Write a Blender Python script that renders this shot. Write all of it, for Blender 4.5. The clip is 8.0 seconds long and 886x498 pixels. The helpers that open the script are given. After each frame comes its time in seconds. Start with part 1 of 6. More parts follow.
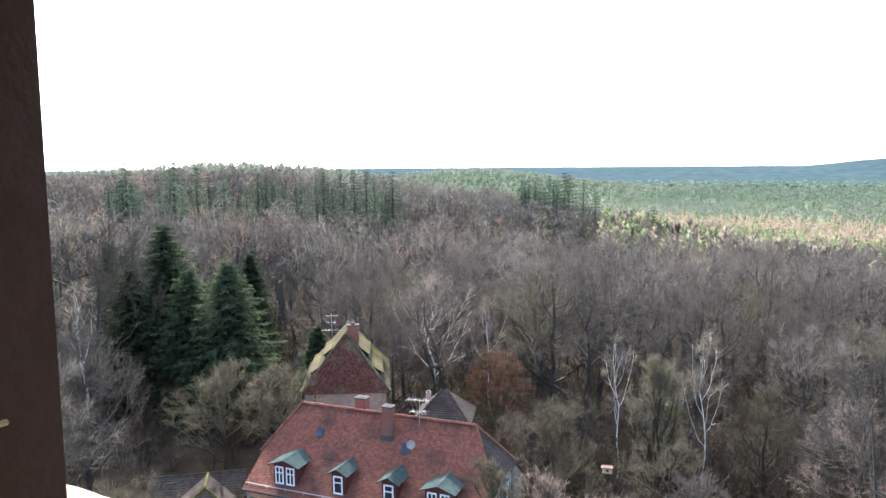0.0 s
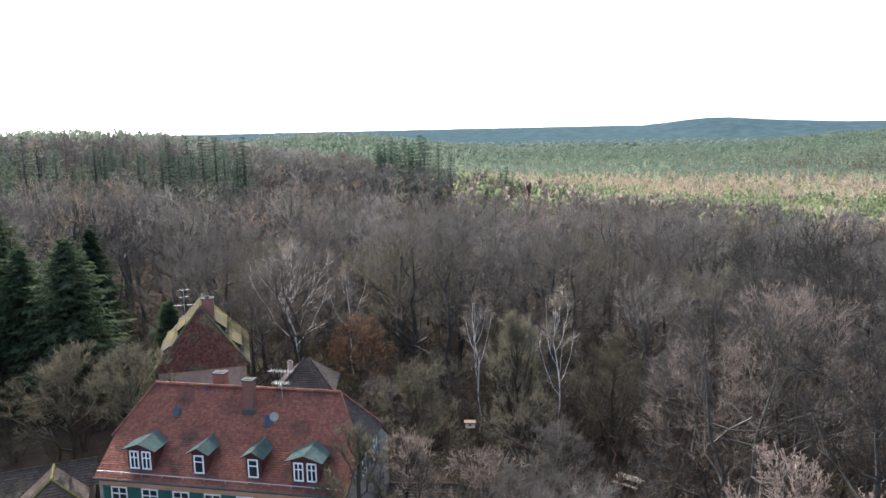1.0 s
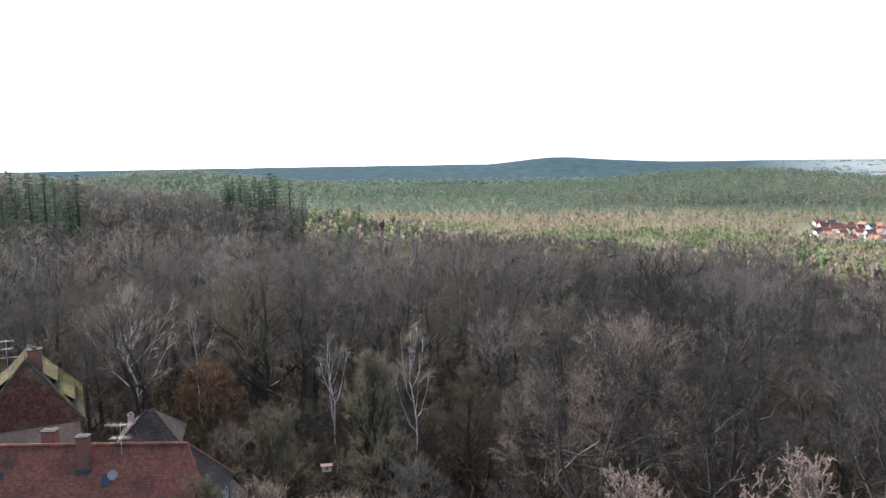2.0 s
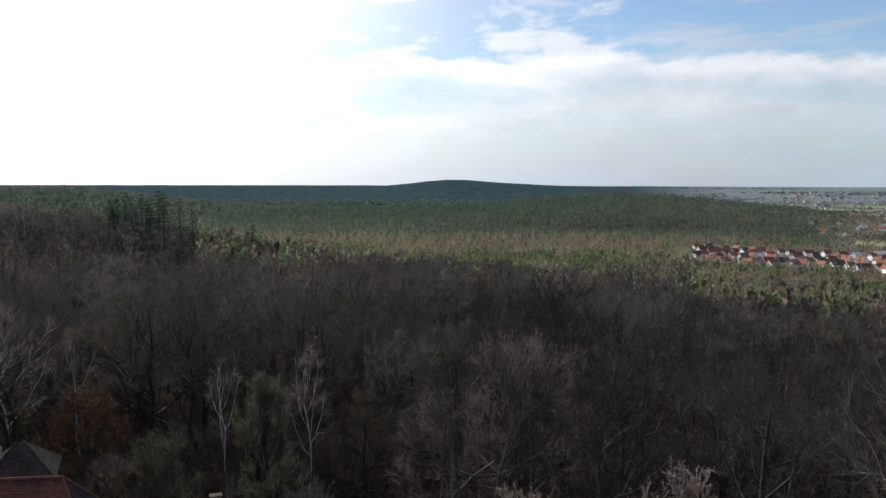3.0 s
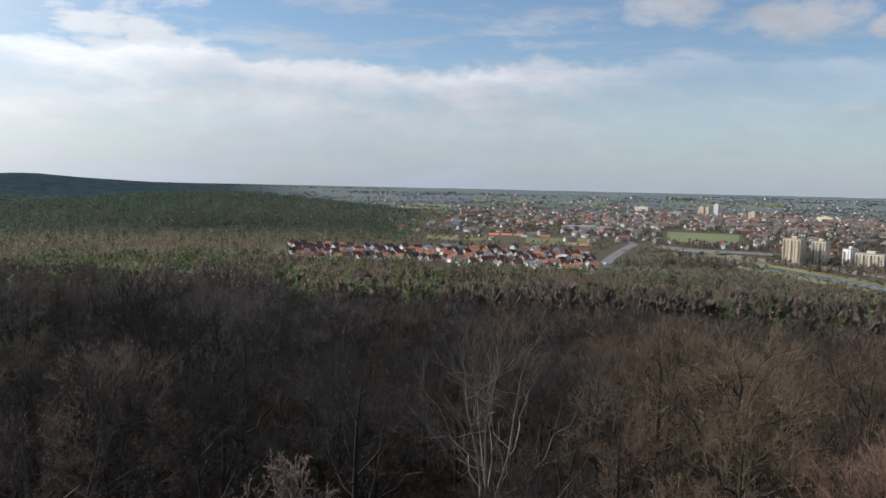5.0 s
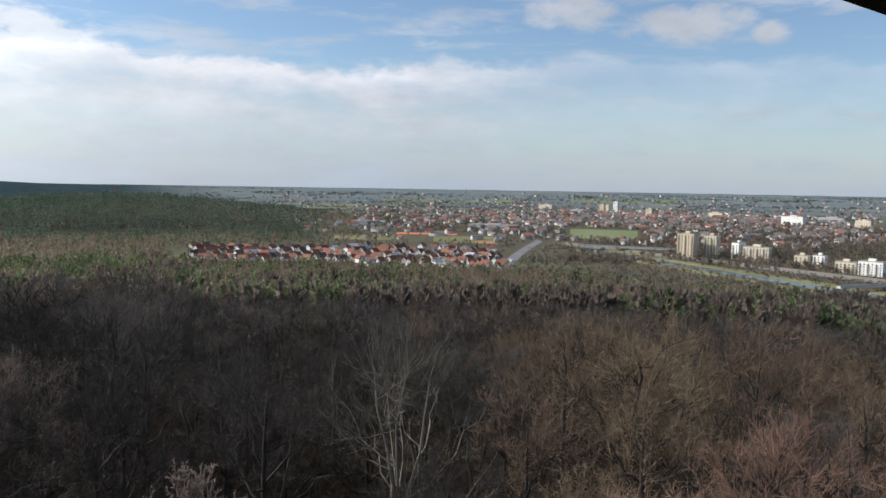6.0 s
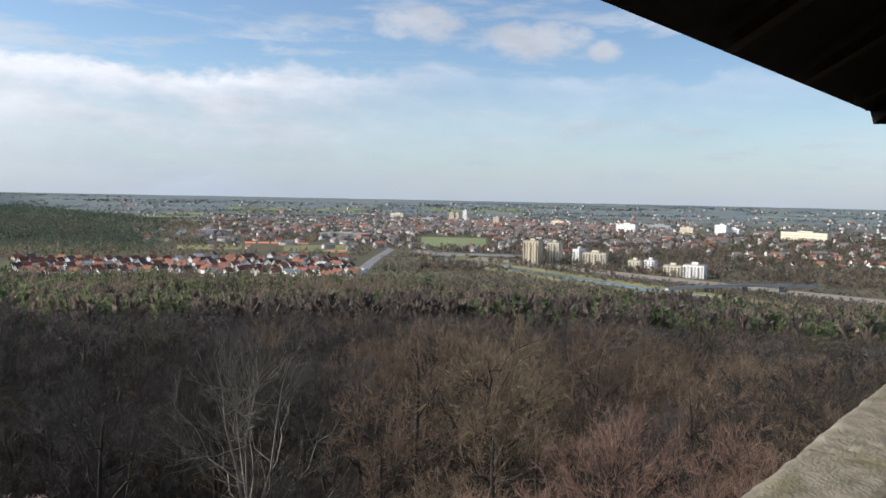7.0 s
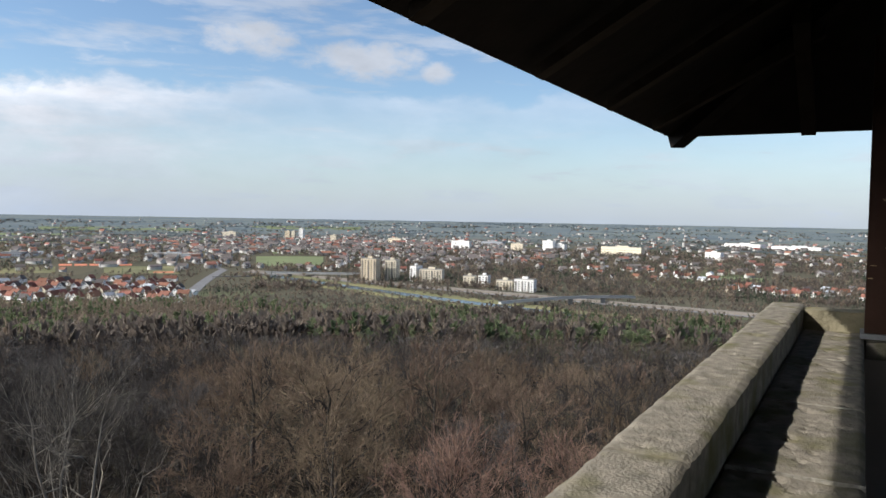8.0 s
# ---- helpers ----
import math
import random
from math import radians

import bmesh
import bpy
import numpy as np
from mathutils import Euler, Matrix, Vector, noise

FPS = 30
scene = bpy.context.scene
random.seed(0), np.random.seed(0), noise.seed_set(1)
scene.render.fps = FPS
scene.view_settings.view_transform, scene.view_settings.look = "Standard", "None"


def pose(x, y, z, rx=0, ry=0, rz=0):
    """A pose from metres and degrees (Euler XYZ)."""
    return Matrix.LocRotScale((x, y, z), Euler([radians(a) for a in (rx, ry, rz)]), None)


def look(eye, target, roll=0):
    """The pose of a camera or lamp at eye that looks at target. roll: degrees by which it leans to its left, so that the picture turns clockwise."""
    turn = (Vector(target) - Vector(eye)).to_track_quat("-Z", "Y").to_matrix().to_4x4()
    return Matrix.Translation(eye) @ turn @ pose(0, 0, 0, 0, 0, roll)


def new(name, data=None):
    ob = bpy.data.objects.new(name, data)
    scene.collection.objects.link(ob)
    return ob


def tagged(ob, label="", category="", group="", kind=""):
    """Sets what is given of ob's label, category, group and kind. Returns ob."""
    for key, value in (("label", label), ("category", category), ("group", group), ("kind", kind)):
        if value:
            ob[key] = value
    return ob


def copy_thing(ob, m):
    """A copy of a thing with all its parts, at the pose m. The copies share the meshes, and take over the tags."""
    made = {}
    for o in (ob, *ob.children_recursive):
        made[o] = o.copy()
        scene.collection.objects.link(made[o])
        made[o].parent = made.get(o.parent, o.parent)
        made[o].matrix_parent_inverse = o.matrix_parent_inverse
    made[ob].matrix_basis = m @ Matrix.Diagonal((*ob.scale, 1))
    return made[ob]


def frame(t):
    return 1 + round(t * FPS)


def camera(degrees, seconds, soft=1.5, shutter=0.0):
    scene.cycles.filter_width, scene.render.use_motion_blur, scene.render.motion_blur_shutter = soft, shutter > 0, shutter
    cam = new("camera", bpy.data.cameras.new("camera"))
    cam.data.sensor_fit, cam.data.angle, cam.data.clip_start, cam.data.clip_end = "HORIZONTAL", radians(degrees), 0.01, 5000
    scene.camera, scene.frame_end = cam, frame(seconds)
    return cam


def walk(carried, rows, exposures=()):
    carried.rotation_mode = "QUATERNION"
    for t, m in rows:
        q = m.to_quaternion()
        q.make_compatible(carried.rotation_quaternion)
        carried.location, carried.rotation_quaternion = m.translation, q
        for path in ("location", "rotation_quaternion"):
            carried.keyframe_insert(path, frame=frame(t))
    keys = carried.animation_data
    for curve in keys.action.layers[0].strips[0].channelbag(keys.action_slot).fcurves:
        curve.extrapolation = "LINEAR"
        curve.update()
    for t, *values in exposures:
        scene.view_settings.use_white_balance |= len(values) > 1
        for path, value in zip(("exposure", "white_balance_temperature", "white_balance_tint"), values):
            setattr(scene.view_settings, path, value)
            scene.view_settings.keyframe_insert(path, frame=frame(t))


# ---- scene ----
import collections

cam = camera(60.8, 8.0)


def aim(x, y, z, yaw, pitch, roll):
    return pose(x, y, z, 90 + pitch, 0, yaw) @ pose(0, 0, 0, 0, 0, roll)


EYE = 27.0
PATH = [
    (0.0, aim(-0.25, -0.13, EYE, 0.0, -6.42, -0.44)),
    (0.5, aim(-0.20, 0.02, EYE, -4.9, -8.36, -1.38)),
    (1.0, aim(-0.17, 0.11, EYE, -10.74, -9.3, -1.24)),
    (1.5, aim(-0.14, 0.15, EYE, -18.75, -7.69, -0.34)),
    (1.7, aim(-0.13, 0.16, EYE, -20.33, -7.15, -0.7)),
    (2.8, aim(-0.10, 0.16, EYE, -27.25, -5.39, -0.06)),
    (3.0, aim(-0.10, 0.16, EYE, -29.78, -5.09, 0.15)),
    (3.5, aim(-0.08, 0.15, EYE, -38.35, -3.7, 1.18)),
    (4.0, aim(-0.06, 0.14, EYE, -44.69, -4.5, 0.11)),
    (4.5, aim(-0.05, 0.12, EYE, -53.54, -5.11, 1.17)),
    (4.7, aim(-0.04, 0.11, EYE, -56.56, -5.04, 1.3)),
    (5.8, aim(-0.01, 0.08, EYE, -65.1, -4.75, 0.98)),
    (6.0, aim(-0.01, 0.075, EYE, -66.75, -4.81, 0.93)),
    (6.5, aim(0.0, 0.06, EYE, -71.44, -4.61, 0.93)),
    (7.0, aim(0.0, 0.05, EYE, -77.95, -3.97, 1.16)),
    (7.5, aim(0.0, 0.025, EYE, -84.27, -3.31, 1.07)),
    (8.0, aim(0.0, 0.0, EYE, -90.21, -2.39, 0.98)),
]
EXPOSURES = [(0.0, 2.5, 6200, 10), (0.5, 1.82, 6250, 10), (1.0, 2.0, 6280, 10), (1.7, 1.95, 6300, 10), (2.8, 0.25, 6350, 10), (3.0, 0.03, 6350, 10), (3.5, -0.36, 6350, 10), (4.5, -0.22, 6350, 10), (6.0, 0.02, 6300, 10), (8.0, 0.22, 6280, 10)]
walk(cam, PATH, EXPOSURES)


def polar(az, dist):
    """Plan point at a bearing in degrees (positive to the west of north) and a distance from the tower."""
    a = radians(az)
    return -dist * math.sin(a), dist * math.cos(a)


# ---- light ----
SUN_AZ, SUN_EL = 14.0, 35.5
sx, sy = polar(SUN_AZ, math.cos(radians(SUN_EL)))
SUN_DIR = Vector((sx, sy, math.sin(radians(SUN_EL))))
lamp = bpy.data.lights.new("sun", "SUN")
lamp.energy, lamp.angle, lamp.color = 4.3, radians(0.6), (1.0, 0.93, 0.84)
sun = new("sun", lamp)
sun.matrix_world = look((0, 0, 300), Vector((0, 0, 300)) - SUN_DIR)


def build_world():
    w = bpy.data.worlds.new("sky")
    scene.world = w
    w.use_nodes = True
    nt = w.node_tree
    nt.nodes.clear()
    N, L = nt.nodes.new, nt.links.new

    def m(op, a, b=None, c=None, clamp=False):
        n = N("ShaderNodeMath")
        n.operation, n.use_clamp = op, clamp
        for i, v in enumerate((a, b, c)):
            if v is None:
                continue
            if isinstance(v, (int, float)):
                n.inputs[i].default_value = v
            else:
                L(v, n.inputs[i])
        return n.outputs[0]

    def smooth(v, lo, hi):
        n = N("ShaderNodeMapRange")
        n.interpolation_type = "SMOOTHSTEP"
        L(v, n.inputs["Value"])
        n.inputs["From Min"].default_value, n.inputs["From Max"].default_value = lo, hi
        return n.outputs["Result"]

    def mix(fac, a, b):
        n = N("ShaderNodeMix")
        n.data_type = "RGBA"
        for sock, v in ((n.inputs[0], fac), (n.inputs[6], a), (n.inputs[7], b)):
            if isinstance(v, (int, float)):
                sock.default_value = v
            elif isinstance(v, tuple):
                sock.default_value = (*v, 1)
            else:
                L(v, sock)
        return n.outputs[2]

    sky = N("ShaderNodeTexSky")
    sky.sky_type, sky.sun_disc = "NISHITA", False
    sky.sun_elevation, sky.sun_rotation = radians(SUN_EL), radians(-SUN_AZ)
    sky.air_density, sky.dust_density, sky.ozone_density = 1.0, 0.35, 2.5
    co = N("ShaderNodeTexCoord").outputs["Generated"]
    sep = N("ShaderNodeSeparateXYZ")
    L(co, sep.inputs[0])
    x, y, z = sep.outputs
    up = m("MAXIMUM", z, 0.0)
    # broken cumulus: more of it low over the horizon to the west, streaks to the east
    def noise_node(scale, detail, rough, warp):
        mp = N("ShaderNodeMapping")
        mp.inputs["Scale"].default_value = scale
        L(co, mp.inputs["Vector"])
        n = N("ShaderNodeTexNoise")
        n.inputs["Scale"].default_value, n.inputs["Detail"].default_value = 1.0, detail
        n.inputs["Roughness"].default_value, n.inputs["Distortion"].default_value = rough, warp
        L(mp.outputs[0], n.inputs["Vector"])
        return n.outputs["Fac"]

    puff = noise_node((5.5, 5.5, 17), 9, 0.56, 0.25)
    streak = noise_node((6.5, 6.5, 38), 8, 0.58, 0.2)
    fine = noise_node((22, 22, 45), 6, 0.6, 0.0)
    east = smooth(m("ADD", m("MULTIPLY", x, 0.95), m("MULTIPLY", y, -0.30)), 0.70, 0.90)
    swell = noise_node((7, 7, 13), 8, 0.55, 0.1)
    sill = m("ADD", m("SUBTRACT", z, 0.150), m("MULTIPLY", m("SUBTRACT", swell, 0.5), -0.10))
    above = smooth(sill, -0.004, 0.012)
    crest = m("MULTIPLY", smooth(sill, -0.045, 0.0), m("SUBTRACT", 1.0, above))
    bank = m("MULTIPLY", m("SUBTRACT", 1.0, above), m("ADD", m("ADD", 0.40, m("MULTIPLY", crest, 0.25)), m("ADD", m("MULTIPLY", smooth(puff, 0.36, 0.62), 0.32), m("MULTIPLY", smooth(streak, 0.4, 0.6), 0.2))))
    bank = m("MULTIPLY", bank, m("SUBTRACT", 1.0, m("MULTIPLY", east, 0.62)))
    wx, wy = polar(-12, 1.0)
    west = smooth(m("ADD", m("MULTIPLY", x, wx), m("MULTIPLY", y, wy)), 0.80, 0.93)
    broken = smooth(m("ADD", puff, m("ADD", m("MULTIPLY", west, 0.17), m("MULTIPLY", m("SUBTRACT", fine, 0.5), 0.22))), 0.58, 0.72)
    cover = m("MAXIMUM", bank, m("MULTIPLY", broken, 0.8))
    cover = m("MAXIMUM", cover, m("MULTIPLY", smooth(streak, 0.46, 0.66), 0.5))
    # single fair-weather puffs
    for az, el, wide, tall in ((-75.8, 12.6, 3.2, 1.3), (-84.2, 11.5, 4.2, 1.3), (-89.6, 10.7, 1.4, 0.8), (-35.6, 9.9, 1.3, 0.6), (-37.8, 9.5, 0.7, 0.4)):
        px, py = polar(az, 1.0)
        across = m("ADD", m("MULTIPLY", x, py), m("MULTIPLY", y, -px))
        rise = m("SUBTRACT", z, math.sin(radians(el)))
        ahead = m("GREATER_THAN", m("ADD", m("MULTIPLY", x, px), m("MULTIPLY", y, py)), 0.0)
        r = m("ADD", m("POWER", m("DIVIDE", across, radians(wide)), 2.0), m("POWER", m("DIVIDE", rise, radians(tall)), 2.0))
        r = m("ADD", r, m("MULTIPLY", m("SUBTRACT", fine, 0.5), 3.5))
        cover = m("MAXIMUM", cover, m("MULTIPLY", m("MULTIPLY", m("SUBTRACT", 1.0, smooth(r, 0.0, 1.5)), ahead), 0.85))
    dot = m("ADD", m("ADD", m("MULTIPLY", x, SUN_DIR.x), m("MULTIPLY", y, SUN_DIR.y)), m("MULTIPLY", z, SUN_DIR.z))
    near = m("MAXIMUM", dot, 0.0)
    glow = m("ADD", m("MULTIPLY", m("POWER", near, 4.0), 2.4), m("MULTIPLY", m("POWER", near, 40.0), 4.0))
    shade = m("ADD", m("ADD", 0.25, m("MULTIPLY", crest, 0.16)), m("MULTIPLY", m("ADD", puff, m("MULTIPLY", fine, 0.35)), 0.58))
    cl = N("ShaderNodeCombineColor")
    for i, (calm, warm) in enumerate(((0.96, 1.04), (0.99, 1.0), (1.06, 0.90))):
        L(m("ADD", m("MULTIPLY", shade, calm), m("MULTIPLY", glow, warm)), cl.inputs[i])
    scale = N("ShaderNodeVectorMath")
    scale.operation = "SCALE"
    L(sky.outputs[0], scale.inputs[0])
    scale.inputs["Scale"].default_value = 0.13
    cover = m("MAXIMUM", cover, m("MULTIPLY", smooth(dot, 0.54, 0.92), 0.9))
    body = mix(cover, scale.outputs[0], cl.outputs[0])
    low = m("SUBTRACT", 1.0, smooth(z, -0.01, 0.11))
    hz = N("ShaderNodeCombineColor")
    for i, (calm, warm) in enumerate(((0.405, 0.86), (0.50, 0.80), (0.645, 0.66))):
        L(m("ADD", calm, m("MULTIPLY", glow, warm)), hz.inputs[i])
    body = mix(m("MULTIPLY", low, 0.66), body, hz.outputs[0])
    bg = N("ShaderNodeBackground")
    L(body, bg.inputs[0])
    bg.inputs[1].default_value = 0.94
    out = N("ShaderNodeOutputWorld")
    L(bg.outputs[0], out.inputs[0])


build_world()


# ---- materials ----
def material(name, a, b, rough=0.85, scale=4.0, detail=6, spread=0.25, bump=0.0, bump_scale=None, metal=0.0, island=0.0, random=0.0, stain=None, stain_scale=0.6, spec=0.12, coords="Object", thin=0.0, cell=0.0):
    """Two colours mixed by fine noise, a broad second noise towards stain, and a little relief."""
    mt = bpy.data.materials.new(name)
    mt.use_nodes = True
    nt = mt.node_tree
    bs = nt.nodes["Principled BSDF"]
    N, L = nt.nodes.new, nt.links.new
    co = N("ShaderNodeTexCoord").outputs[coords]

    def noise_node(s, d):
        n = N("ShaderNodeTexNoise")
        n.inputs["Scale"].default_value, n.inputs["Detail"].default_value = s, d
        L(co, n.inputs["Vector"])
        return n.outputs["Fac"]

    def mix(fac, p, q, mode="MIX"):
        n = N("ShaderNodeMix")
        n.data_type, n.blend_type = "RGBA", mode
        for sock, v in ((n.inputs[0], fac), (n.inputs[6], p), (n.inputs[7], q)):
            if isinstance(v, float):
                sock.default_value = v
            elif isinstance(v, tuple):
                sock.default_value = (*v, 1)
            else:
                L(v, sock)
        return n.outputs[2]

    def ramp(v, lo, hi):
        n = N("ShaderNodeMapRange")
        L(v, n.inputs[0])
        n.inputs[1].default_value, n.inputs[2].default_value = lo, hi
        return n.outputs[0]

    fine = noise_node(scale, detail)
    col = mix(ramp(fine, 0.5 - spread, 0.5 + spread), a, b)
    if stain:
        col = mix(ramp(noise_node(stain_scale, 5), 0.5, 0.72), col, stain)
    for amount, node, sock in ((island, "ShaderNodeNewGeometry", "Random Per Island"), (random, "ShaderNodeObjectInfo", "Random")):
        if amount:
            hsv = N("ShaderNodeHueSaturation")
            rnd = N(node).outputs[sock]
            n = N("ShaderNodeMapRange")
            L(rnd, n.inputs[0])
            n.inputs[3].default_value, n.inputs[4].default_value = 1 - amount, 1 + amount
            L(n.outputs[0], hsv.inputs["Value"])
            n2 = N("ShaderNodeMapRange")
            white = N("ShaderNodeTexWhiteNoise")
            white.noise_dimensions = "1D"
            L(rnd, white.inputs["W"])
            L(white.outputs["Value"], n2.inputs[0])
            n2.inputs[3].default_value, n2.inputs[4].default_value = 0.5 - amount * 0.045, 0.5 + amount * 0.045
            L(n2.outputs[0], hsv.inputs["Hue"])
            L(col, hsv.inputs["Color"])
            col = hsv.outputs[0]
    if cell:
        # a tone for each crown of a wood
        flat = N("ShaderNodeMapping")
        flat.inputs["Scale"].default_value = (0.115, 0.115, 0.0)
        L(co, flat.inputs[0])
        crowns = N("ShaderNodeTexVoronoi")
        crowns.inputs["Scale"].default_value = 1.0
        L(flat.outputs[0], crowns.inputs["Vector"])
        split = N("ShaderNodeSeparateColor")
        L(crowns.outputs["Color"], split.inputs[0])
        tone = N("ShaderNodeMapRange")
        L(split.outputs[0], tone.inputs[0])
        tone.inputs[3].default_value, tone.inputs[4].default_value = 1 - cell, 1 + cell
        hue = N("ShaderNodeMapRange")
        L(split.outputs[1], hue.inputs[0])
        hue.inputs[3].default_value, hue.inputs[4].default_value = 0.49, 0.515
        hsv = N("ShaderNodeHueSaturation")
        L(hue.outputs[0], hsv.inputs["Hue"]), L(tone.outputs[0], hsv.inputs["Value"]), L(col, hsv.inputs["Color"])
        col = hsv.outputs[0]
    L(col, bs.inputs["Base Color"])
    bs.inputs["Roughness"].default_value, bs.inputs["Metallic"].default_value = rough, metal
    bs.inputs["Specular IOR Level"].default_value = spec
    if bump:
        bp = N("ShaderNodeBump")
        bp.inputs["Strength"].default_value = bump
        bp.inputs["Distance"].default_value = 0.02
        L(noise_node(bump_scale or scale * 2, 8), bp.inputs["Height"])
        L(bp.outputs[0], bs.inputs["Normal"])
    if thin:
        # twigs and needles let light through
        back = N("ShaderNodeBsdfTranslucent")
        L(col, back.inputs["Color"])
        both = N("ShaderNodeMixShader")
        both.inputs[0].default_value = thin
        L(bs.outputs[0], both.inputs[1]), L(back.outputs[0], both.inputs[2])
        L(both.outputs[0], nt.nodes["Material Output"].inputs["Surface"])
    return mt


BARK = material("bark_brown", (0.03, 0.027, 0.024), (0.062, 0.055, 0.049), spec=0.08, scale=3, random=0.3, stain=(0.062, 0.06, 0.047))
TWIG = material("twigs_brown", (0.066, 0.06, 0.056), (0.112, 0.102, 0.095), scale=0.25, island=0.25, random=0.35, spec=0.0, rough=1.0, thin=0.3)
TWIG_DARK = material("twigs_dark", (0.036, 0.033, 0.031), (0.064, 0.058, 0.054), scale=0.25, island=0.25, random=0.35, spec=0.0, rough=1.0, thin=0.2)
# tan twigs, brightened for trees lit from the side
TWIG_TAN = material("twigs_tan", (0.135, 0.101, 0.072), (0.208, 0.157, 0.112), scale=0.3, island=0.3, random=0.3, spec=0.0, rough=1.0, thin=0.35)
TWIG_RUST = material("twigs_rust", (0.085, 0.052, 0.036), (0.135, 0.082, 0.056), scale=0.5, island=0.35, spec=0.0, rough=1.0, thin=0.35)
TWIG_PALE = material("twigs_pale", (0.10, 0.086, 0.074), (0.16, 0.14, 0.12), scale=0.6, island=0.35, random=0.15, spec=0.0, rough=1.0, thin=0.45)
TWIG_GREY = material("twigs_grey", (0.075, 0.068, 0.06), (0.12, 0.11, 0.097), scale=0.6, island=0.3, spec=0.0, rough=1.0, thin=0.3)
TWIG_RED = material("twigs_red", (0.21, 0.138, 0.104), (0.31, 0.205, 0.158), scale=0.5, island=0.3, random=0.1, spec=0.0, rough=1.0, thin=0.45)
TWIG_PINK = material("twigs_pink", (0.14, 0.112, 0.10), (0.22, 0.178, 0.16), scale=0.8, island=0.35, random=0.1, spec=0.0, rough=1.0, thin=0.45)
TWIG_OLIVE = material("twigs_olive", (0.052, 0.048, 0.036), (0.086, 0.079, 0.059), scale=0.5, island=0.25, random=0.3, spec=0.0, rough=1.0, thin=0.4)
TWIG_MAUVE = material("twigs_mauve", (0.092, 0.075, 0.068), (0.145, 0.12, 0.107), scale=0.6, island=0.4, random=0.15, spec=0.0, rough=1.0, thin=0.45)
BARK_PALE = material("bark_pale", (0.17, 0.153, 0.128), (0.27, 0.245, 0.21), scale=3, random=0.1)
BIRCH = material("birch_bark", (0.52, 0.50, 0.48), (0.68, 0.66, 0.635), scale=2, stain=(0.16, 0.14, 0.13), stain_scale=1.6, random=0.1)
WOODS = material("woods_bare", (0.125, 0.105, 0.09), (0.185, 0.155, 0.13), scale=0.02, island=0.3, spec=0.0, rough=1.0, thin=0.5)
SPRUCE = material("spruce_needles", (0.029, 0.04, 0.025), (0.058, 0.074, 0.042), scale=1.5, random=0.3, island=0.2, spec=0.0, rough=1.0, thin=0.35)
# spruce lifted towards blue-green, distance haze held in the colour
SPRUCE_HAZED = material("spruce_wood", (0.085, 0.112, 0.088), (0.13, 0.158, 0.12), scale=0.01, island=0.3, spec=0.0, rough=1.0, thin=0.45)
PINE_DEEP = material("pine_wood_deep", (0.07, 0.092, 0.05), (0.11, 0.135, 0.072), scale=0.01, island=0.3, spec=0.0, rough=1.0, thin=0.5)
# pine and larch raised to carry the haze over the far forest
PINE_HAZED = material("pine_wood", (0.12, 0.145, 0.08), (0.178, 0.20, 0.11), scale=0.01, island=0.3, spec=0.0, rough=1.0, thin=0.5)
LARCH_HAZED = material("larch_wood", (0.20, 0.16, 0.122), (0.265, 0.215, 0.165), scale=0.01, island=0.25, spec=0.0, rough=1.0, thin=0.5)
IVY = material("ivy", (0.02, 0.04, 0.018), (0.045, 0.075, 0.03), scale=3, island=0.3, spec=0.0, rough=1.0, thin=0.45)
STONE = material("sandstone", (0.13, 0.118, 0.096), (0.31, 0.28, 0.23), scale=20, detail=12, bump=0.4, bump_scale=110, stain=(0.13, 0.122, 0.06), stain_scale=6, rough=0.95)
STONE_WALL = material("stone_wall", (0.22, 0.19, 0.16), (0.32, 0.275, 0.23), scale=3, bump=0.4, bump_scale=12, stain=(0.22, 0.19, 0.16), rough=0.95, random=0.15)
MOSS = material("moss", (0.06, 0.06, 0.015), (0.12, 0.11, 0.03), scale=20, bump=0.5, bump_scale=60)
TIMBER = material("stained_timber", (0.034, 0.018, 0.013), (0.07, 0.036, 0.025), scale=5, bump=0.25, bump_scale=40, rough=0.6)
# rafters paler than the boards, after their sunlit tails
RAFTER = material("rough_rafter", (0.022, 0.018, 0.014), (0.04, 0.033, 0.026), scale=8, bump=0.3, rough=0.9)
# timber taken near black: shade under the roof is in the colour
TIMBER_DARK = material("shaded_roof_boards", (0.008, 0.007, 0.006), (0.016, 0.013, 0.011), scale=6, bump=0.2, rough=0.8)
SCRATCH = material("bare_wood_scratch", (0.42, 0.30, 0.16), (0.5, 0.38, 0.22), scale=30)
ZINC = material("zinc", (0.32, 0.33, 0.34), (0.42, 0.42, 0.42), scale=20, metal=0.7, rough=0.45)
STEEL = material("weathered_steel", (0.16, 0.16, 0.165), (0.26, 0.26, 0.265), scale=8, rough=0.6, spec=0.3)
TILE_RED = material("clay_tiles", (0.115, 0.045, 0.033), (0.175, 0.069, 0.048), scale=5, bump=0.3, island=0.2, stain=(0.05, 0.03, 0.026), stain_scale=0.5)
TILE_OLD = material("old_clay_tiles", (0.055, 0.026, 0.02), (0.10, 0.044, 0.033), scale=4, bump=0.4, island=0.3, stain=(0.10, 0.085, 0.05), stain_scale=0.6, spec=0.0)
TILE_GREY = material("grey_tiles", (0.042, 0.036, 0.033), (0.075, 0.063, 0.056), scale=5, bump=0.3, island=0.2, stain=(0.035, 0.03, 0.026), spec=0.0)
TILE_MOSS = material("mossy_tiles", (0.04, 0.035, 0.028), (0.085, 0.076, 0.054), scale=3, bump=0.5, island=0.25, stain=(0.09, 0.085, 0.028), stain_scale=0.7, spec=0.0)
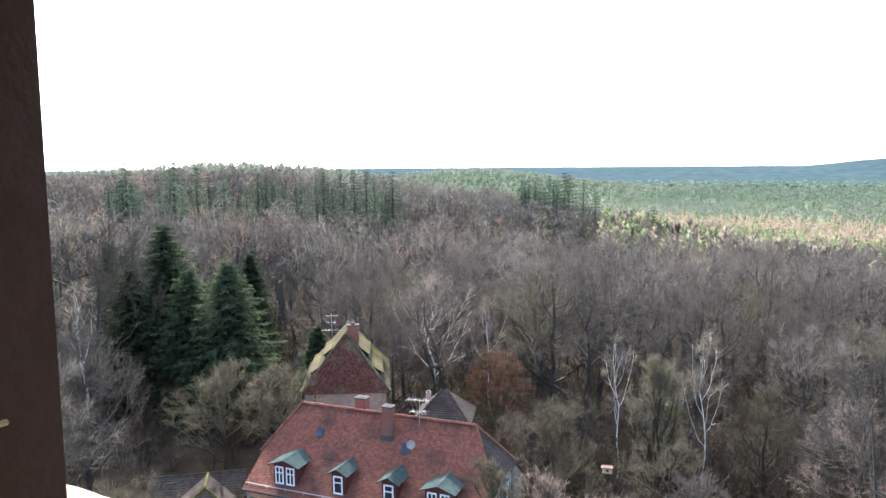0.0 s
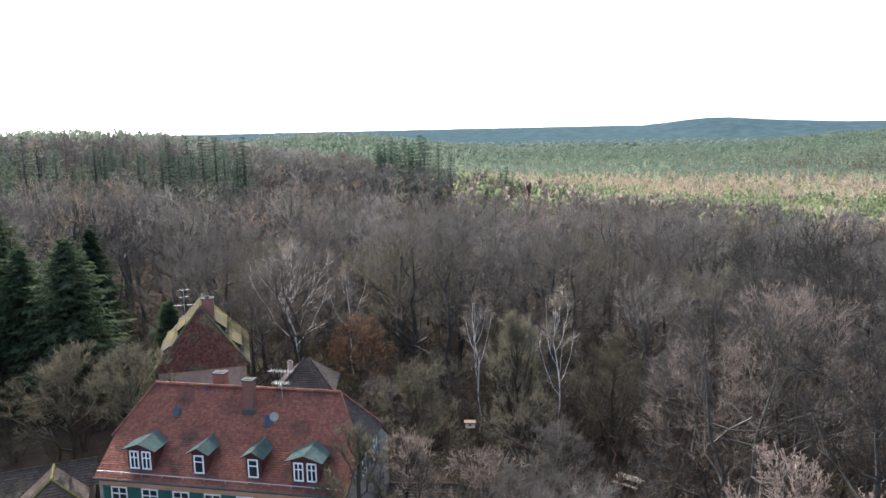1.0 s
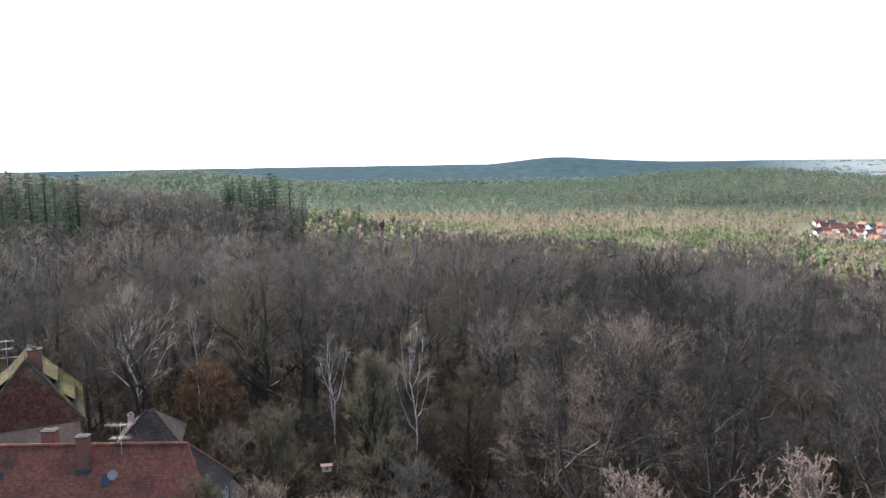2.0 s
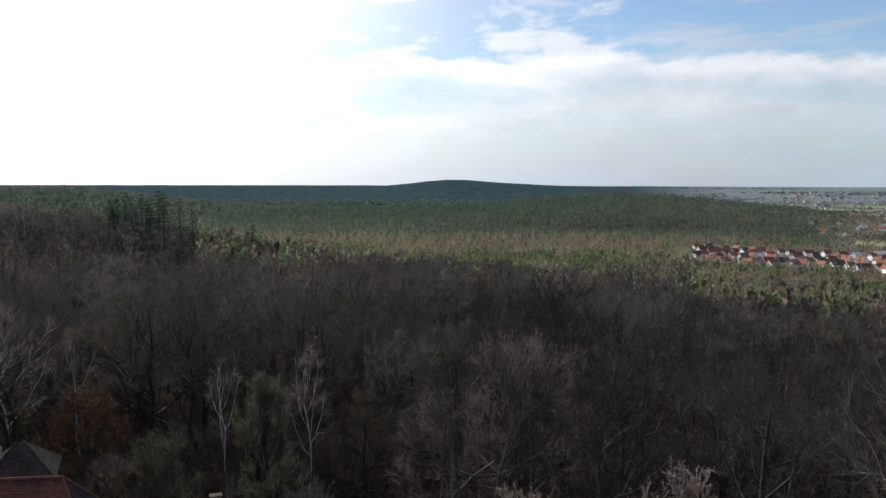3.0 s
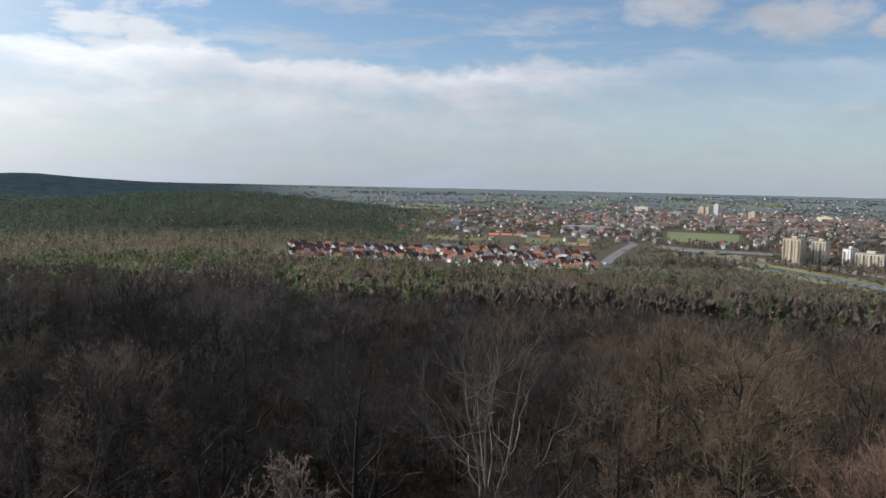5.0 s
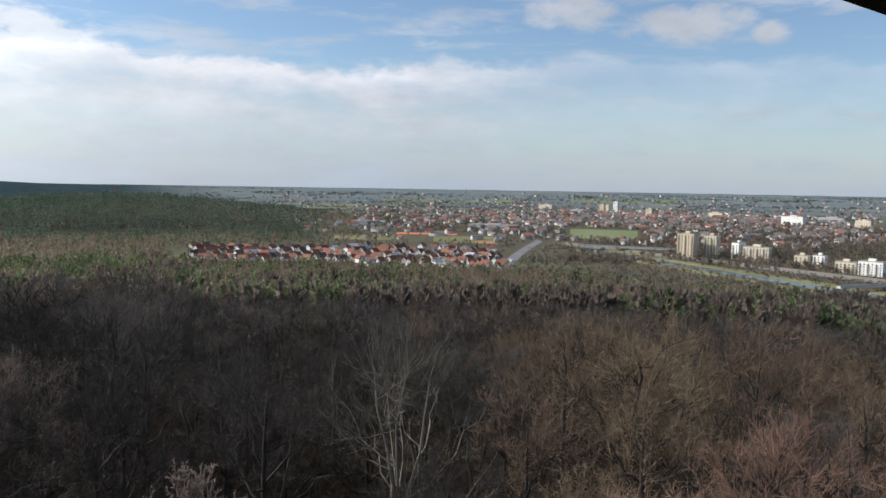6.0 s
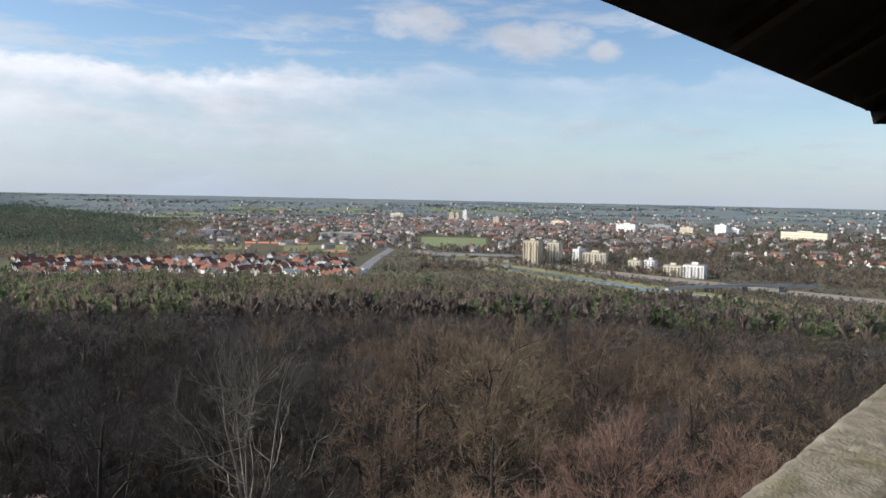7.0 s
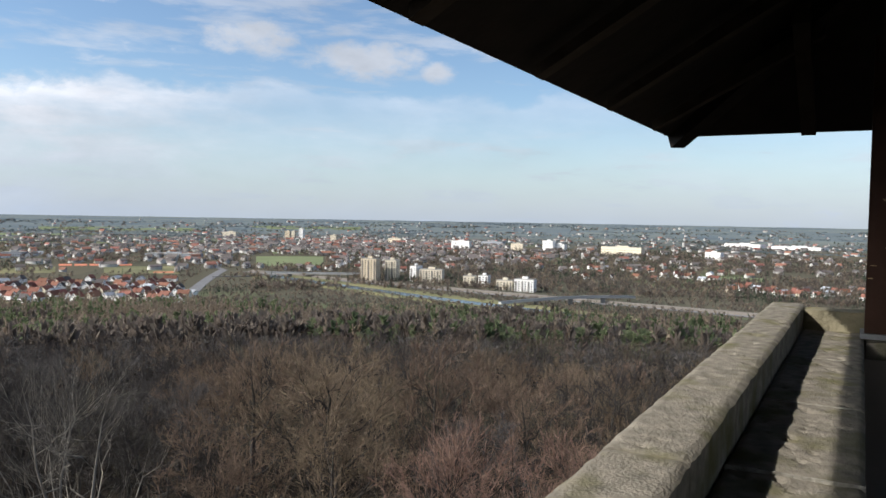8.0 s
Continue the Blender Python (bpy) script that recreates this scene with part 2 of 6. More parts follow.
COPPER = material("copper_patina", (0.024, 0.036, 0.036), (0.044, 0.062, 0.061), scale=3, rough=0.9, spec=0.0, stain=(0.03, 0.042, 0.04))
PLASTER = material("apricot_plaster", (0.42, 0.23, 0.14), (0.52, 0.30, 0.19), scale=2, stain=(0.5, 0.33, 0.24))
BRICK = material("chimney_brick", (0.14, 0.06, 0.045), (0.21, 0.095, 0.07), scale=8, bump=0.5, stain=(0.12, 0.08, 0.07))
CONCRETE = material("concrete", (0.20, 0.195, 0.18), (0.29, 0.28, 0.265), scale=2, stain=(0.25, 0.24, 0.22))
CONCRETE_PALE = material("pale_concrete", (0.36, 0.355, 0.34), (0.48, 0.47, 0.45), scale=0.5)
WHITE = material("white_paint", (0.74, 0.74, 0.72), (0.82, 0.82, 0.8), scale=3)
GREEN_PAINT = material("green_shutter_paint", (0.03, 0.09, 0.075), (0.045, 0.12, 0.10), scale=6, rough=0.5)
DORMER_WOOD = material("oxblood_boards", (0.065, 0.022, 0.017), (0.10, 0.036, 0.028), scale=6, rough=0.7)
GLASS = material("window_glass", (0.02, 0.025, 0.03), (0.03, 0.035, 0.04), rough=0.08, spec=0.6)
LEAD = material("lead_flashing", (0.045, 0.045, 0.045), (0.08, 0.078, 0.076), scale=4, rough=0.9, spec=0.0)
SOLAR = material("solar_glass", (0.02, 0.028, 0.05), (0.03, 0.045, 0.08), rough=0.25, spec=0.3)
ASPHALT = material("asphalt", (0.12, 0.12, 0.125), (0.18, 0.18, 0.185), scale=0.2, detail=8)
BALLAST = material("railway_ballast", (0.13, 0.115, 0.098), (0.19, 0.17, 0.15), scale=0.5)
GRASS = material("meadow", (0.11, 0.112, 0.058), (0.165, 0.16, 0.085), scale=0.02, stain=(0.22, 0.2, 0.10), stain_scale=0.01)
CROP = material("winter_crop", (0.115, 0.14, 0.07), (0.165, 0.19, 0.095), scale=0.01)
CLAY = material("clay_court", (0.45, 0.16, 0.09), (0.52, 0.2, 0.12), scale=0.3)


# ---- mesh helpers ----
def mesh_of(name, verts, faces, mats, index=None, smooth=False):
    me = bpy.data.meshes.new(name)
    if isinstance(verts, np.ndarray):
        me.vertices.add(len(verts))
        me.vertices.foreach_set("co", verts.astype(np.float32).ravel())
        me.loops.add(len(faces) * 3)
        me.loops.foreach_set("vertex_index", faces.astype(np.int32).ravel())
        me.polygons.add(len(faces))
        me.polygons.foreach_set("loop_start", np.arange(0, len(faces) * 3, 3, dtype=np.int32))
        me.update(calc_edges=True)
        me.validate()
    else:
        me.from_pydata(verts, [], faces)
    for mt in mats if isinstance(mats, (list, tuple)) else [mats]:
        me.materials.append(mt)
    if index is not None:
        me.polygons.foreach_set("material_index", np.asarray(index, dtype=np.int32))
    if smooth:
        me.polygons.foreach_set("use_smooth", [True] * len(me.polygons))
    me.update()
    return me


class Shape:
    """Collects boxes, tubes and faces for one mesh."""

    def __init__(self):
        self.v, self.f = [], []

    def face(self, *pts):
        n = len(self.v)
        self.v += [tuple(p) for p in pts]
        self.f.append(tuple(range(n, n + len(pts))))
        return self

    def box(self, x0, y0, z0, x1, y1, z1, m=None, taper=0.0):
        n = len(self.v)
        c = [(x0, y0, z0), (x1, y0, z0), (x1, y1, z0), (x0, y1, z0), (x0 + taper, y0 + taper, z1), (x1 - taper, y0 + taper, z1), (x1 - taper, y1 - taper, z1), (x0 + taper, y1 - taper, z1)]
        if m is not None:
            c = [tuple(m @ Vector(p)) for p in c]
        self.v += c
        self.f += [tuple(n + i for i in q) for q in ((0, 3, 2, 1), (4, 5, 6, 7), (0, 1, 5, 4), (1, 2, 6, 5), (2, 3, 7, 6), (3, 0, 4, 7))]
        return self

    def tube(self, pts, radii, sides=6, cap=True):
        rings = []
        for i, p in enumerate(pts):
            p = Vector(p)
            a, b = Vector(pts[max(i - 1, 0)]), Vector(pts[min(i + 1, len(pts) - 1)])
            d = (b - a).normalized()
            u = d.orthogonal().normalized()
            w = d.cross(u)
            n = len(self.v)
            for k in range(sides):
                t = 2 * math.pi * k / sides
                self.v.append(tuple(p + (u * math.cos(t) + w * math.sin(t)) * radii[i]))
            rings.append(n)
        for a, b in zip(rings, rings[1:]):
            for k in range(sides):
                self.f.append((a + k, a + (k + 1) % sides, b + (k + 1) % sides, b + k))
        if cap:
            self.f.append(tuple(rings[-1] + k for k in range(sides)))
            self.f.append(tuple(rings[0] + k for k in reversed(range(sides))))
        return self

    def cone(self, p, tip, r):
        p, tip = Vector(p), Vector(tip)
        u = (tip - p).orthogonal().normalized()
        w = (tip - p).normalized().cross(u)
        n = len(self.v)
        self.v += [tuple(p + u * r), tuple(p - u * r * 0.5 + w * r * 0.87), tuple(p - u * r * 0.5 - w * r * 0.87), tuple(tip)]
        self.f += [(n, n + 1, n + 3), (n + 1, n + 2, n + 3), (n + 2, n, n + 3)]
        return self

    def slab(self, pts, thick):
        """A flat polygon with thickness below it."""
        pts = [Vector(p) for p in pts]
        nrm = (pts[1] - pts[0]).cross(pts[2] - pts[0]).normalized()
        low = [p - nrm * thick for p in pts]
        n, k = len(self.v), len(pts)
        self.v += [tuple(p) for p in pts + low]
        self.f.append(tuple(range(n, n + k)))
        self.f.append(tuple(range(n + 2 * k - 1, n + k - 1, -1)))
        for i in range(k):
            j = (i + 1) % k
            self.f.append((n + i, n + k + i, n + k + j, n + j))
        return self


def part(name, shape, mt, parent=None, label="", kind="", smooth=False):
    ob = new(name, mesh_of(name, shape.v, shape.f, mt, smooth=smooth))
    if parent is not None:
        ob.parent = parent
    return tagged(ob, label=label, kind=kind)


def share(name, me, parent, m=None):
    ob = new(name, me)
    ob.parent = parent
    if m is not None:
        ob.matrix_basis = m
    return ob


def thing(name, label, category, m=None, group="", kind=""):
    ob = new(name)
    ob.empty_display_size = 0.5
    if m is not None:
        ob.matrix_basis = m
    return tagged(ob, label, category, group, kind)


# ---- ground ----
def gauss(x, y, az, dist, r, ry=None):
    px, py = polar(az, dist)
    a = radians(az)
    along = -(x - px) * math.sin(a) + (y - py) * math.cos(a)
    across = (x - px) * math.cos(a) + (y - py) * math.sin(a)
    return np.exp(-(along / (ry or r)) ** 2 - (across / r) ** 2)


def step(v, lo, hi):
    t = np.clip((v - lo) / (hi - lo), 0, 1)
    return t * t * (3 - 2 * t)


PLAIN = -68.0


def ground_z(x, y):
    """Height of the ground: the tower's hill with a wooded spur, the plain, and far uplands."""
    x, y = np.asarray(x, float), np.asarray(y, float)
    ux, uy = polar(22, 1.0)
    along = x * ux + y * uy
    across = x * uy - y * ux
    q = np.hypot(np.maximum(across, 0) + np.maximum(-across - 500, 0), np.maximum(-along, 0) + np.maximum(along - 900, 0) * 0.6)
    z = PLAIN * (1 - np.exp(-(q / 400) ** 1.8))
    z = z - 11 * gauss(x, y, 5, 235, 100, 42) - 2 * gauss(x, y, 0, 160, 90, 40) + 11 * gauss(x, y, 9, 450, 150, 150) + 4 * gauss(x, y, -8, 420, 60, 100)
    z = z + 30 * gauss(x, y, 8, 1000, 260, 260)
    z = z + 66 * gauss(x, y, -2, 2600, 420, 500) + 52 * gauss(x, y, -43, 2250, 430, 560)
    r = np.hypot(x, y)
    z = z + np.maximum(2 - z, 0) * step(r, 3300, 4900)
    z = z + 54 * gauss(x, y, -30, 4250, 300, 300) + 34 * gauss(x, y, -36, 4250, 380, 300) + 10 * gauss(x, y, -20, 4300, 700, 300)
    z = z + 1.2 * np.sin(x / 37.0) * np.sin(y / 43.0 + 1) * step(r, 60, 200) * step(z, PLAIN + 4, PLAIN + 14)
    return z


def gz(x, y):
    return float(ground_z(x, y))


def build_ground():
    radii = [0.0] + list(np.geomspace(8, 4950, 120))
    count = 240
    verts, faces = [(0, 0, gz(0, 0))], []
    ang = np.linspace(0, 2 * math.pi, count, endpoint=False)
    for r in radii[1:]:
        x, y = -r * np.sin(ang), r * np.cos(ang)
        verts += list(zip(x.tolist(), y.tolist(), ground_z(x, y).tolist()))
    for k in range(count):
        faces.append((0, 1 + k, 1 + (k + 1) % count))
    for i in range(len(radii) - 2):
        a, b = 1 + i * count, 1 + (i + 1) * count
        for k in range(count):
            j = (k + 1) % count
            faces.append((a + k, b + k, b + j, a + j))
    mt = bpy.data.materials.new("forest_floor_and_fields")
    mt.use_nodes = True
    nt = mt.node_tree
    bs = nt.nodes["Principled BSDF"]
    N, L = nt.nodes.new, nt.links.new
    co = N("ShaderNodeTexCoord").outputs["Object"]

    def ramp(fac, *stops):
        n = N("ShaderNodeValToRGB")
        L(fac, n.inputs[0])
        el = n.color_ramp.elements
        while len(el) < len(stops):
            el.new(0.5)
        for e, (p, c) in zip(el, stops):
            e.position, e.color = p, (*c, 1)
        return n.outputs[0]

    def noise_node(s, d):
        n = N("ShaderNodeTexNoise")
        n.inputs["Scale"].default_value, n.inputs["Detail"].default_value = s, d
        L(co, n.inputs["Vector"])
        return n.outputs["Fac"]

    # leaf litter darkened: shade beneath the crowns is put into the colour
    shaded_litter = ramp(noise_node(0.5, 9), (0.3, (0.014, 0.012, 0.010)), (0.55, (0.027, 0.022, 0.018)), (0.75, (0.022, 0.021, 0.014)))
    cells = N("ShaderNodeTexVoronoi")
    cells.feature = "F1"
    stretch = N("ShaderNodeMapping")
    stretch.inputs["Scale"].default_value = (0.0016, 0.0045, 1)
    stretch.inputs["Rotation"].default_value = (0, 0, 0.35)
    L(co, stretch.inputs[0]), L(stretch.outputs[0], cells.inputs["Vector"])
    cells.inputs["Scale"].default_value = 1.0
    split = N("ShaderNodeSeparateColor")
    L(cells.outputs["Color"], split.inputs[0])
    fields = ramp(split.outputs[0], (0.1, (0.075, 0.078, 0.06)), (0.35, (0.10, 0.092, 0.07)), (0.6, (0.08, 0.08, 0.062)), (0.75, (0.13, 0.115, 0.085)), (0.92, (0.12, 0.15, 0.08)))
    fields_mix = N("ShaderNodeMix")
    fields_mix.data_type = "RGBA"
    L(noise_node(0.004, 6), fields_mix.inputs[0]), L(fields, fields_mix.inputs[6])
    fields_mix.inputs[7].default_value = (0.085, 0.08, 0.06, 1)
    sep = N("ShaderNodeSeparateXYZ")
    L(co, sep.inputs[0])
    rise = N("ShaderNodeMapRange")
    L(sep.outputs[2], rise.inputs[0])
    rise.inputs[1].default_value, rise.inputs[2].default_value = PLAIN + 3, PLAIN + 9
    length = N("ShaderNodeVectorMath")
    length.operation = "LENGTH"
    L(co, length.inputs[0])
    far = N("ShaderNodeMapRange")
    L(length.outputs["Value"], far.inputs[0])
    far.inputs[1].default_value, far.inputs[2].default_value = 1500, 2000
    near = N("ShaderNodeMath")
    near.operation, near.use_clamp = "SUBTRACT", True
    L(rise.outputs[0], near.inputs[0]), L(far.outputs[0], near.inputs[1])
    mixed = N("ShaderNodeMix")
    mixed.data_type = "RGBA"
    L(near.outputs[0], mixed.inputs[0]), L(fields_mix.outputs[2], mixed.inputs[6]), L(shaded_litter, mixed.inputs[7])
    ex, ey = polar(-47, 1.0)
    side = N("ShaderNodeVectorMath")
    side.operation = "DOT_PRODUCT"
    L(co, side.inputs[0])
    side.inputs[1].default_value = (-ey, ex, 0)
    west = N("ShaderNodeMapRange")
    L(side.outputs["Value"], west.inputs[0])
    west.inputs[1].default_value, west.inputs[2].default_value = -250, 250
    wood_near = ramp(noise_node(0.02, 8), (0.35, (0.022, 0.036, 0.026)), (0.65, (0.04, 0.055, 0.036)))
    # wooded ground far off is bluer, standing in for haze
    wood_hazed = ramp(noise_node(0.02, 8), (0.35, (0.026, 0.042, 0.05)), (0.65, (0.038, 0.058, 0.066)))
    far_west = N("ShaderNodeMath")
    far_west.operation = "MULTIPLY"
    L(west.outputs[0], far_west.inputs[0]), L(far.outputs[0], far_west.inputs[1])
    # amount of haze colour, growing with distance from the tower
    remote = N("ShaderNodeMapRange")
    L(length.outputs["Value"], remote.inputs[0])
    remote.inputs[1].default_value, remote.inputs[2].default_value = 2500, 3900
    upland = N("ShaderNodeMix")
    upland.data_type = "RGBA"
    # upland fields in pale blue-greys, haze mixed into their colour
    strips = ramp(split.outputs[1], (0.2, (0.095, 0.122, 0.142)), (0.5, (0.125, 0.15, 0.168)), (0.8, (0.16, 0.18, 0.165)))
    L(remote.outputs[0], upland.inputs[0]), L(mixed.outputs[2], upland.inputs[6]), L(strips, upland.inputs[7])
    wood_mix = N("ShaderNodeMix")
    wood_mix.data_type = "RGBA"
    L(remote.outputs[0], wood_mix.inputs[0]), L(wood_near, wood_mix.inputs[6]), L(wood_hazed, wood_mix.inputs[7])
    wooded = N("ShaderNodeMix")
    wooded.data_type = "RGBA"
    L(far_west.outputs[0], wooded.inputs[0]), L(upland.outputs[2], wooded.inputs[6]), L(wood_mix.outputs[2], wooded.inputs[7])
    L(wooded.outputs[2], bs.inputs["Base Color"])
    bs.inputs["Roughness"].default_value = 0.95
    bs.inputs["Specular IOR Level"].default_value = 0.0
    me = mesh_of("ground", verts, faces, mt, smooth=True)
    tagged(new("ground", me), "brown leaf-littered hill falling to a plain of fields", "ground", kind="structure")


build_ground()


# ---- trees ----
def spikes(rng, base, dirs, length, width):
    """One tapering sliver for each twig: triangles as arrays."""
    n = len(base)
    side = np.cross(dirs, rng.normal(size=(n, 3)))
    side /= np.linalg.norm(side, axis=1)[:, None] + 1e-9
    half = (side * np.asarray(width)[:, None]) * 0.5
    a, b, c = base - half, base + half, base + dirs * length[:, None]
    return np.stack([a, b, c], 1).reshape(-1, 3), np.arange(3 * n).reshape(-1, 3)


def unit(v):
    return v / (np.linalg.norm(v, axis=-1, keepdims=True) + 1e-9)


def bent(rng, base, dirs, length, width, curl=0.12, lift=0.0):
    """Bent tapering slivers, two faces wide at the foot and one at the tip; as arrays."""
    n = len(base)
    side = unit(np.cross(dirs, rng.normal(size=(n, 3))))
    half = side * (np.asarray(width) * 0.5)[:, None]
    mid = base + dirs * (length * 0.5)[:, None]
    d2 = unit(dirs + rng.normal(size=(n, 3)) * curl + np.array([0, 0, lift]))
    tip = mid + d2 * (length * 0.5)[:, None]
    v = np.stack([base - half, base + half, mid + half * 0.6, mid - half * 0.6, tip], 1).reshape(-1, 3)
    k = np.arange(n)[:, None] * 5
    f = np.concatenate([k + np.array([0, 1, 2]), k + np.array([0, 2, 3]), k + np.array([3, 2, 4])])
    return v, f


def join(sets):
    vs, fs, n = [], [], 0
    for v, f in sets:
        vs.append(v), fs.append(f + n)
        n += len(v)
    return np.concatenate(vs), np.concatenate(fs)


def bare_tree(seed, H, R, limbs=11, subs=6, twigs=1500, tl=1.3, tw=0.035, low=0.28, droop=0.0, sides=6, leader=0.92, girth=1.0, fork=0.0, spread=0.04, stems=1, sprays=5):
    """A leafless tree grown limb by limb: trunk and limbs (a Shape), and boughs with their twigs (arrays)."""
    rng = np.random.default_rng(seed)
    tr = Shape()
    foot = H * low
    heart = np.array([0, 0, foot + (H - foot) * 0.36])
    up, down = H - heart[2], heart[2] - foot * 0.7

    def inside(p, d, ln):
        """Shortens a shoot so that it ends in an uneven domed crown."""
        tip = p + d * ln[:, None] - heart
        q = np.sqrt((tip[:, 0] / R) ** 2 + (tip[:, 1] / R) ** 2 + (tip[:, 2] / np.where(tip[:, 2] > 0, up, down)) ** 2)
        lim = rng.uniform(0.86, 1.04, len(ln))
        return np.where(q > lim, np.maximum(ln * (1 - (q - lim) * 1.6), ln * 0.25), ln)

    r0 = 0.0155 * H * girth / math.sqrt(stems)
    curves = []
    for st in range(stems):
        turn = rng.uniform(0, 6.283)
        lean = np.array([math.cos(turn), math.sin(turn), 0]) * H * (0.03 if stems == 1 else rng.uniform(0.1, 0.2))
        k = 8
        P = []
        for i in range(k):
            u = i / (k - 1)
            P.append(lean * u ** 1.4 + np.array([0, 0, u * H * leader]) + np.array([*rng.normal(size=2), 0]) * 0.011 * H * (0 < i))
        P = np.array(P)
        rad = np.array([r0 * (1.3 * (1 - i / (k - 1)) ** 0.8 + 0.03) for i in range(k)])
        tr.tube([tuple(p) for p in P], list(rad), sides, cap=False)
        az0 = rng.uniform(0, 6.28)
        for i in range(st, limbs, stems):
            rel = i / max(limbs - 1, 1)
            u = low * 0.9 + (leader * 0.86 - low * 0.9) * rel ** 0.9 + rng.normal() * 0.02
            q = min(max(u / leader, 0.02), 0.97) * (k - 1)
            j = min(int(q), k - 2)
            start = P[j] + (P[j + 1] - P[j]) * (q - j)
            rr = rad[j] + (rad[j + 1] - rad[j]) * (q - j)
            a = az0 + i * 2.399 + rng.normal() * 0.3
            tilt = radians(6 + 66 * rel ** 1.1 + 40 * fork) + rng.normal() * 0.14
            tilt = min(tilt, 1.45)
            out = np.array([math.cos(a), math.sin(a), 0])
            e = heart + (out * math.cos(tilt) * R + np.array([0, 0, math.sin(tilt) * up])) * rng.uniform(0.74, 0.99)
            e[2] = max(e[2], start[2] + 0.04 * H) - droop * R * 0.5
            bow = np.linalg.norm(e - start)
            c1 = start + (e - start) * 0.33 + out * bow * 0.10 - np.array([0, 0, bow * 0.07])
            c2 = start + (e - start) * 0.68 + out * bow * 0.06
            pts = []
            steps = np.linspace(0, 1, 7 if sides > 3 else 4)
            for t in steps:
                b = start * (1 - t) ** 3 + 3 * c1 * t * (1 - t) ** 2 + 3 * c2 * t * t * (1 - t) + e * t ** 3
                pts.append(b + rng.normal(size=3) * 0.022 * R * (0 < t < 1))
            lr = max(rr * rng.uniform(0.42, 0.62), 0.025) * (0.6 if droop else 1.0)
            tr.tube([tuple(p) for p in pts], [lr * (1 - t) ** 0.8 + 0.008 for t in steps], max(sides - 2, 3), cap=False)
            curves.append((np.array(pts), lr))
        curves.append((P[k // 2:], rad[k // 2]))
    # boughs on the limbs
    B, D, L, W = [], [], [], []
    for pts, lr in curves:
        m = len(pts) - 1
        for j in range(subs):
            t = rng.uniform(0.2, 0.98)
            q = t * m
            i = min(int(q), m - 1)
            tang = unit(pts[i + 1] - pts[i])
            perp = unit(np.cross(tang, rng.normal(size=3)))
            B.append(pts[i] + (pts[i + 1] - pts[i]) * (q - i))
            D.append(unit(tang * 0.75 + perp * rng.uniform(0.45, 0.95) + unit(B[-1] - heart) * 0.25 + np.array([0, 0, 0.22 - droop])))
            L.append(R * rng.uniform(0.3, 0.62) * (1.15 - 0.5 * t)), W.append(max(lr * 0.5 * (1 - t * 0.5), 0.03))
    B, D, L, W = np.array(B), np.array(D), np.array(L), np.array(W)
    L = inside(B, D, L)
    for b, d, ln, w in zip(B, D, L, W):
        if sides == 3:
            tr.cone(b, b + d * ln, w * 0.5)
            continue
        mid = b + d * ln * 0.5 + rng.normal(size=3) * 0.05 * ln
        tr.tube([tuple(b), tuple(mid), tuple(b + d * ln + np.array([0, 0, (0.1 - droop) * ln]))], [w * 0.5, w * 0.33, 0.006], 3, cap=False)
    sets = []

    def shoots(n, P0, PD, PL, lo, ln, width, loose, rise, curl=None):
        k = rng.integers(0, len(P0), n)
        s = rng.uniform(lo, 1.0, n)
        b = P0[k] + PD[k] * (PL[k] * s)[:, None]
        d = unit(PD[k] * 0.8 + rng.normal(size=(n, 3)) * loose + unit(b - heart) * 0.2 + np.array([0, 0, rise]))
        length = inside(b, d, ln * rng.uniform(0.45, 1.25, n))
        w = width * rng.uniform(0.7, 1.2, n)
        sets.append(bent(rng, b, d, length, w, curl, rise * 0.6) if curl else spikes(rng, b, d, length, w))
        return b, d, length

    B3, D3, L3 = shoots(len(B) * sprays, B, D, L, 0.15, R * 0.2, tw * 1.5, 0.5, 0.14 - droop * 1.6, 0.16)
    allB, allD, allL = np.concatenate([B, B3, B3]), np.concatenate([D, D3, D3]), np.concatenate([L, L3, L3])
    shoots(twigs, allB, allD, allL, 0.25, tl, tw, 0.42 + spread * 3, 0.12 - droop * 3.0)
    v, f = join(sets)
    return tr, v, f


def tri_arrays(shape):
    """A Shape's faces as triangle arrays."""
    f = []
    for q in shape.f:
        for i in range(1, len(q) - 1):
            f.append((q[0], q[i], q[i + 1]))
    return np.array(shape.v, float), np.array(f, int)


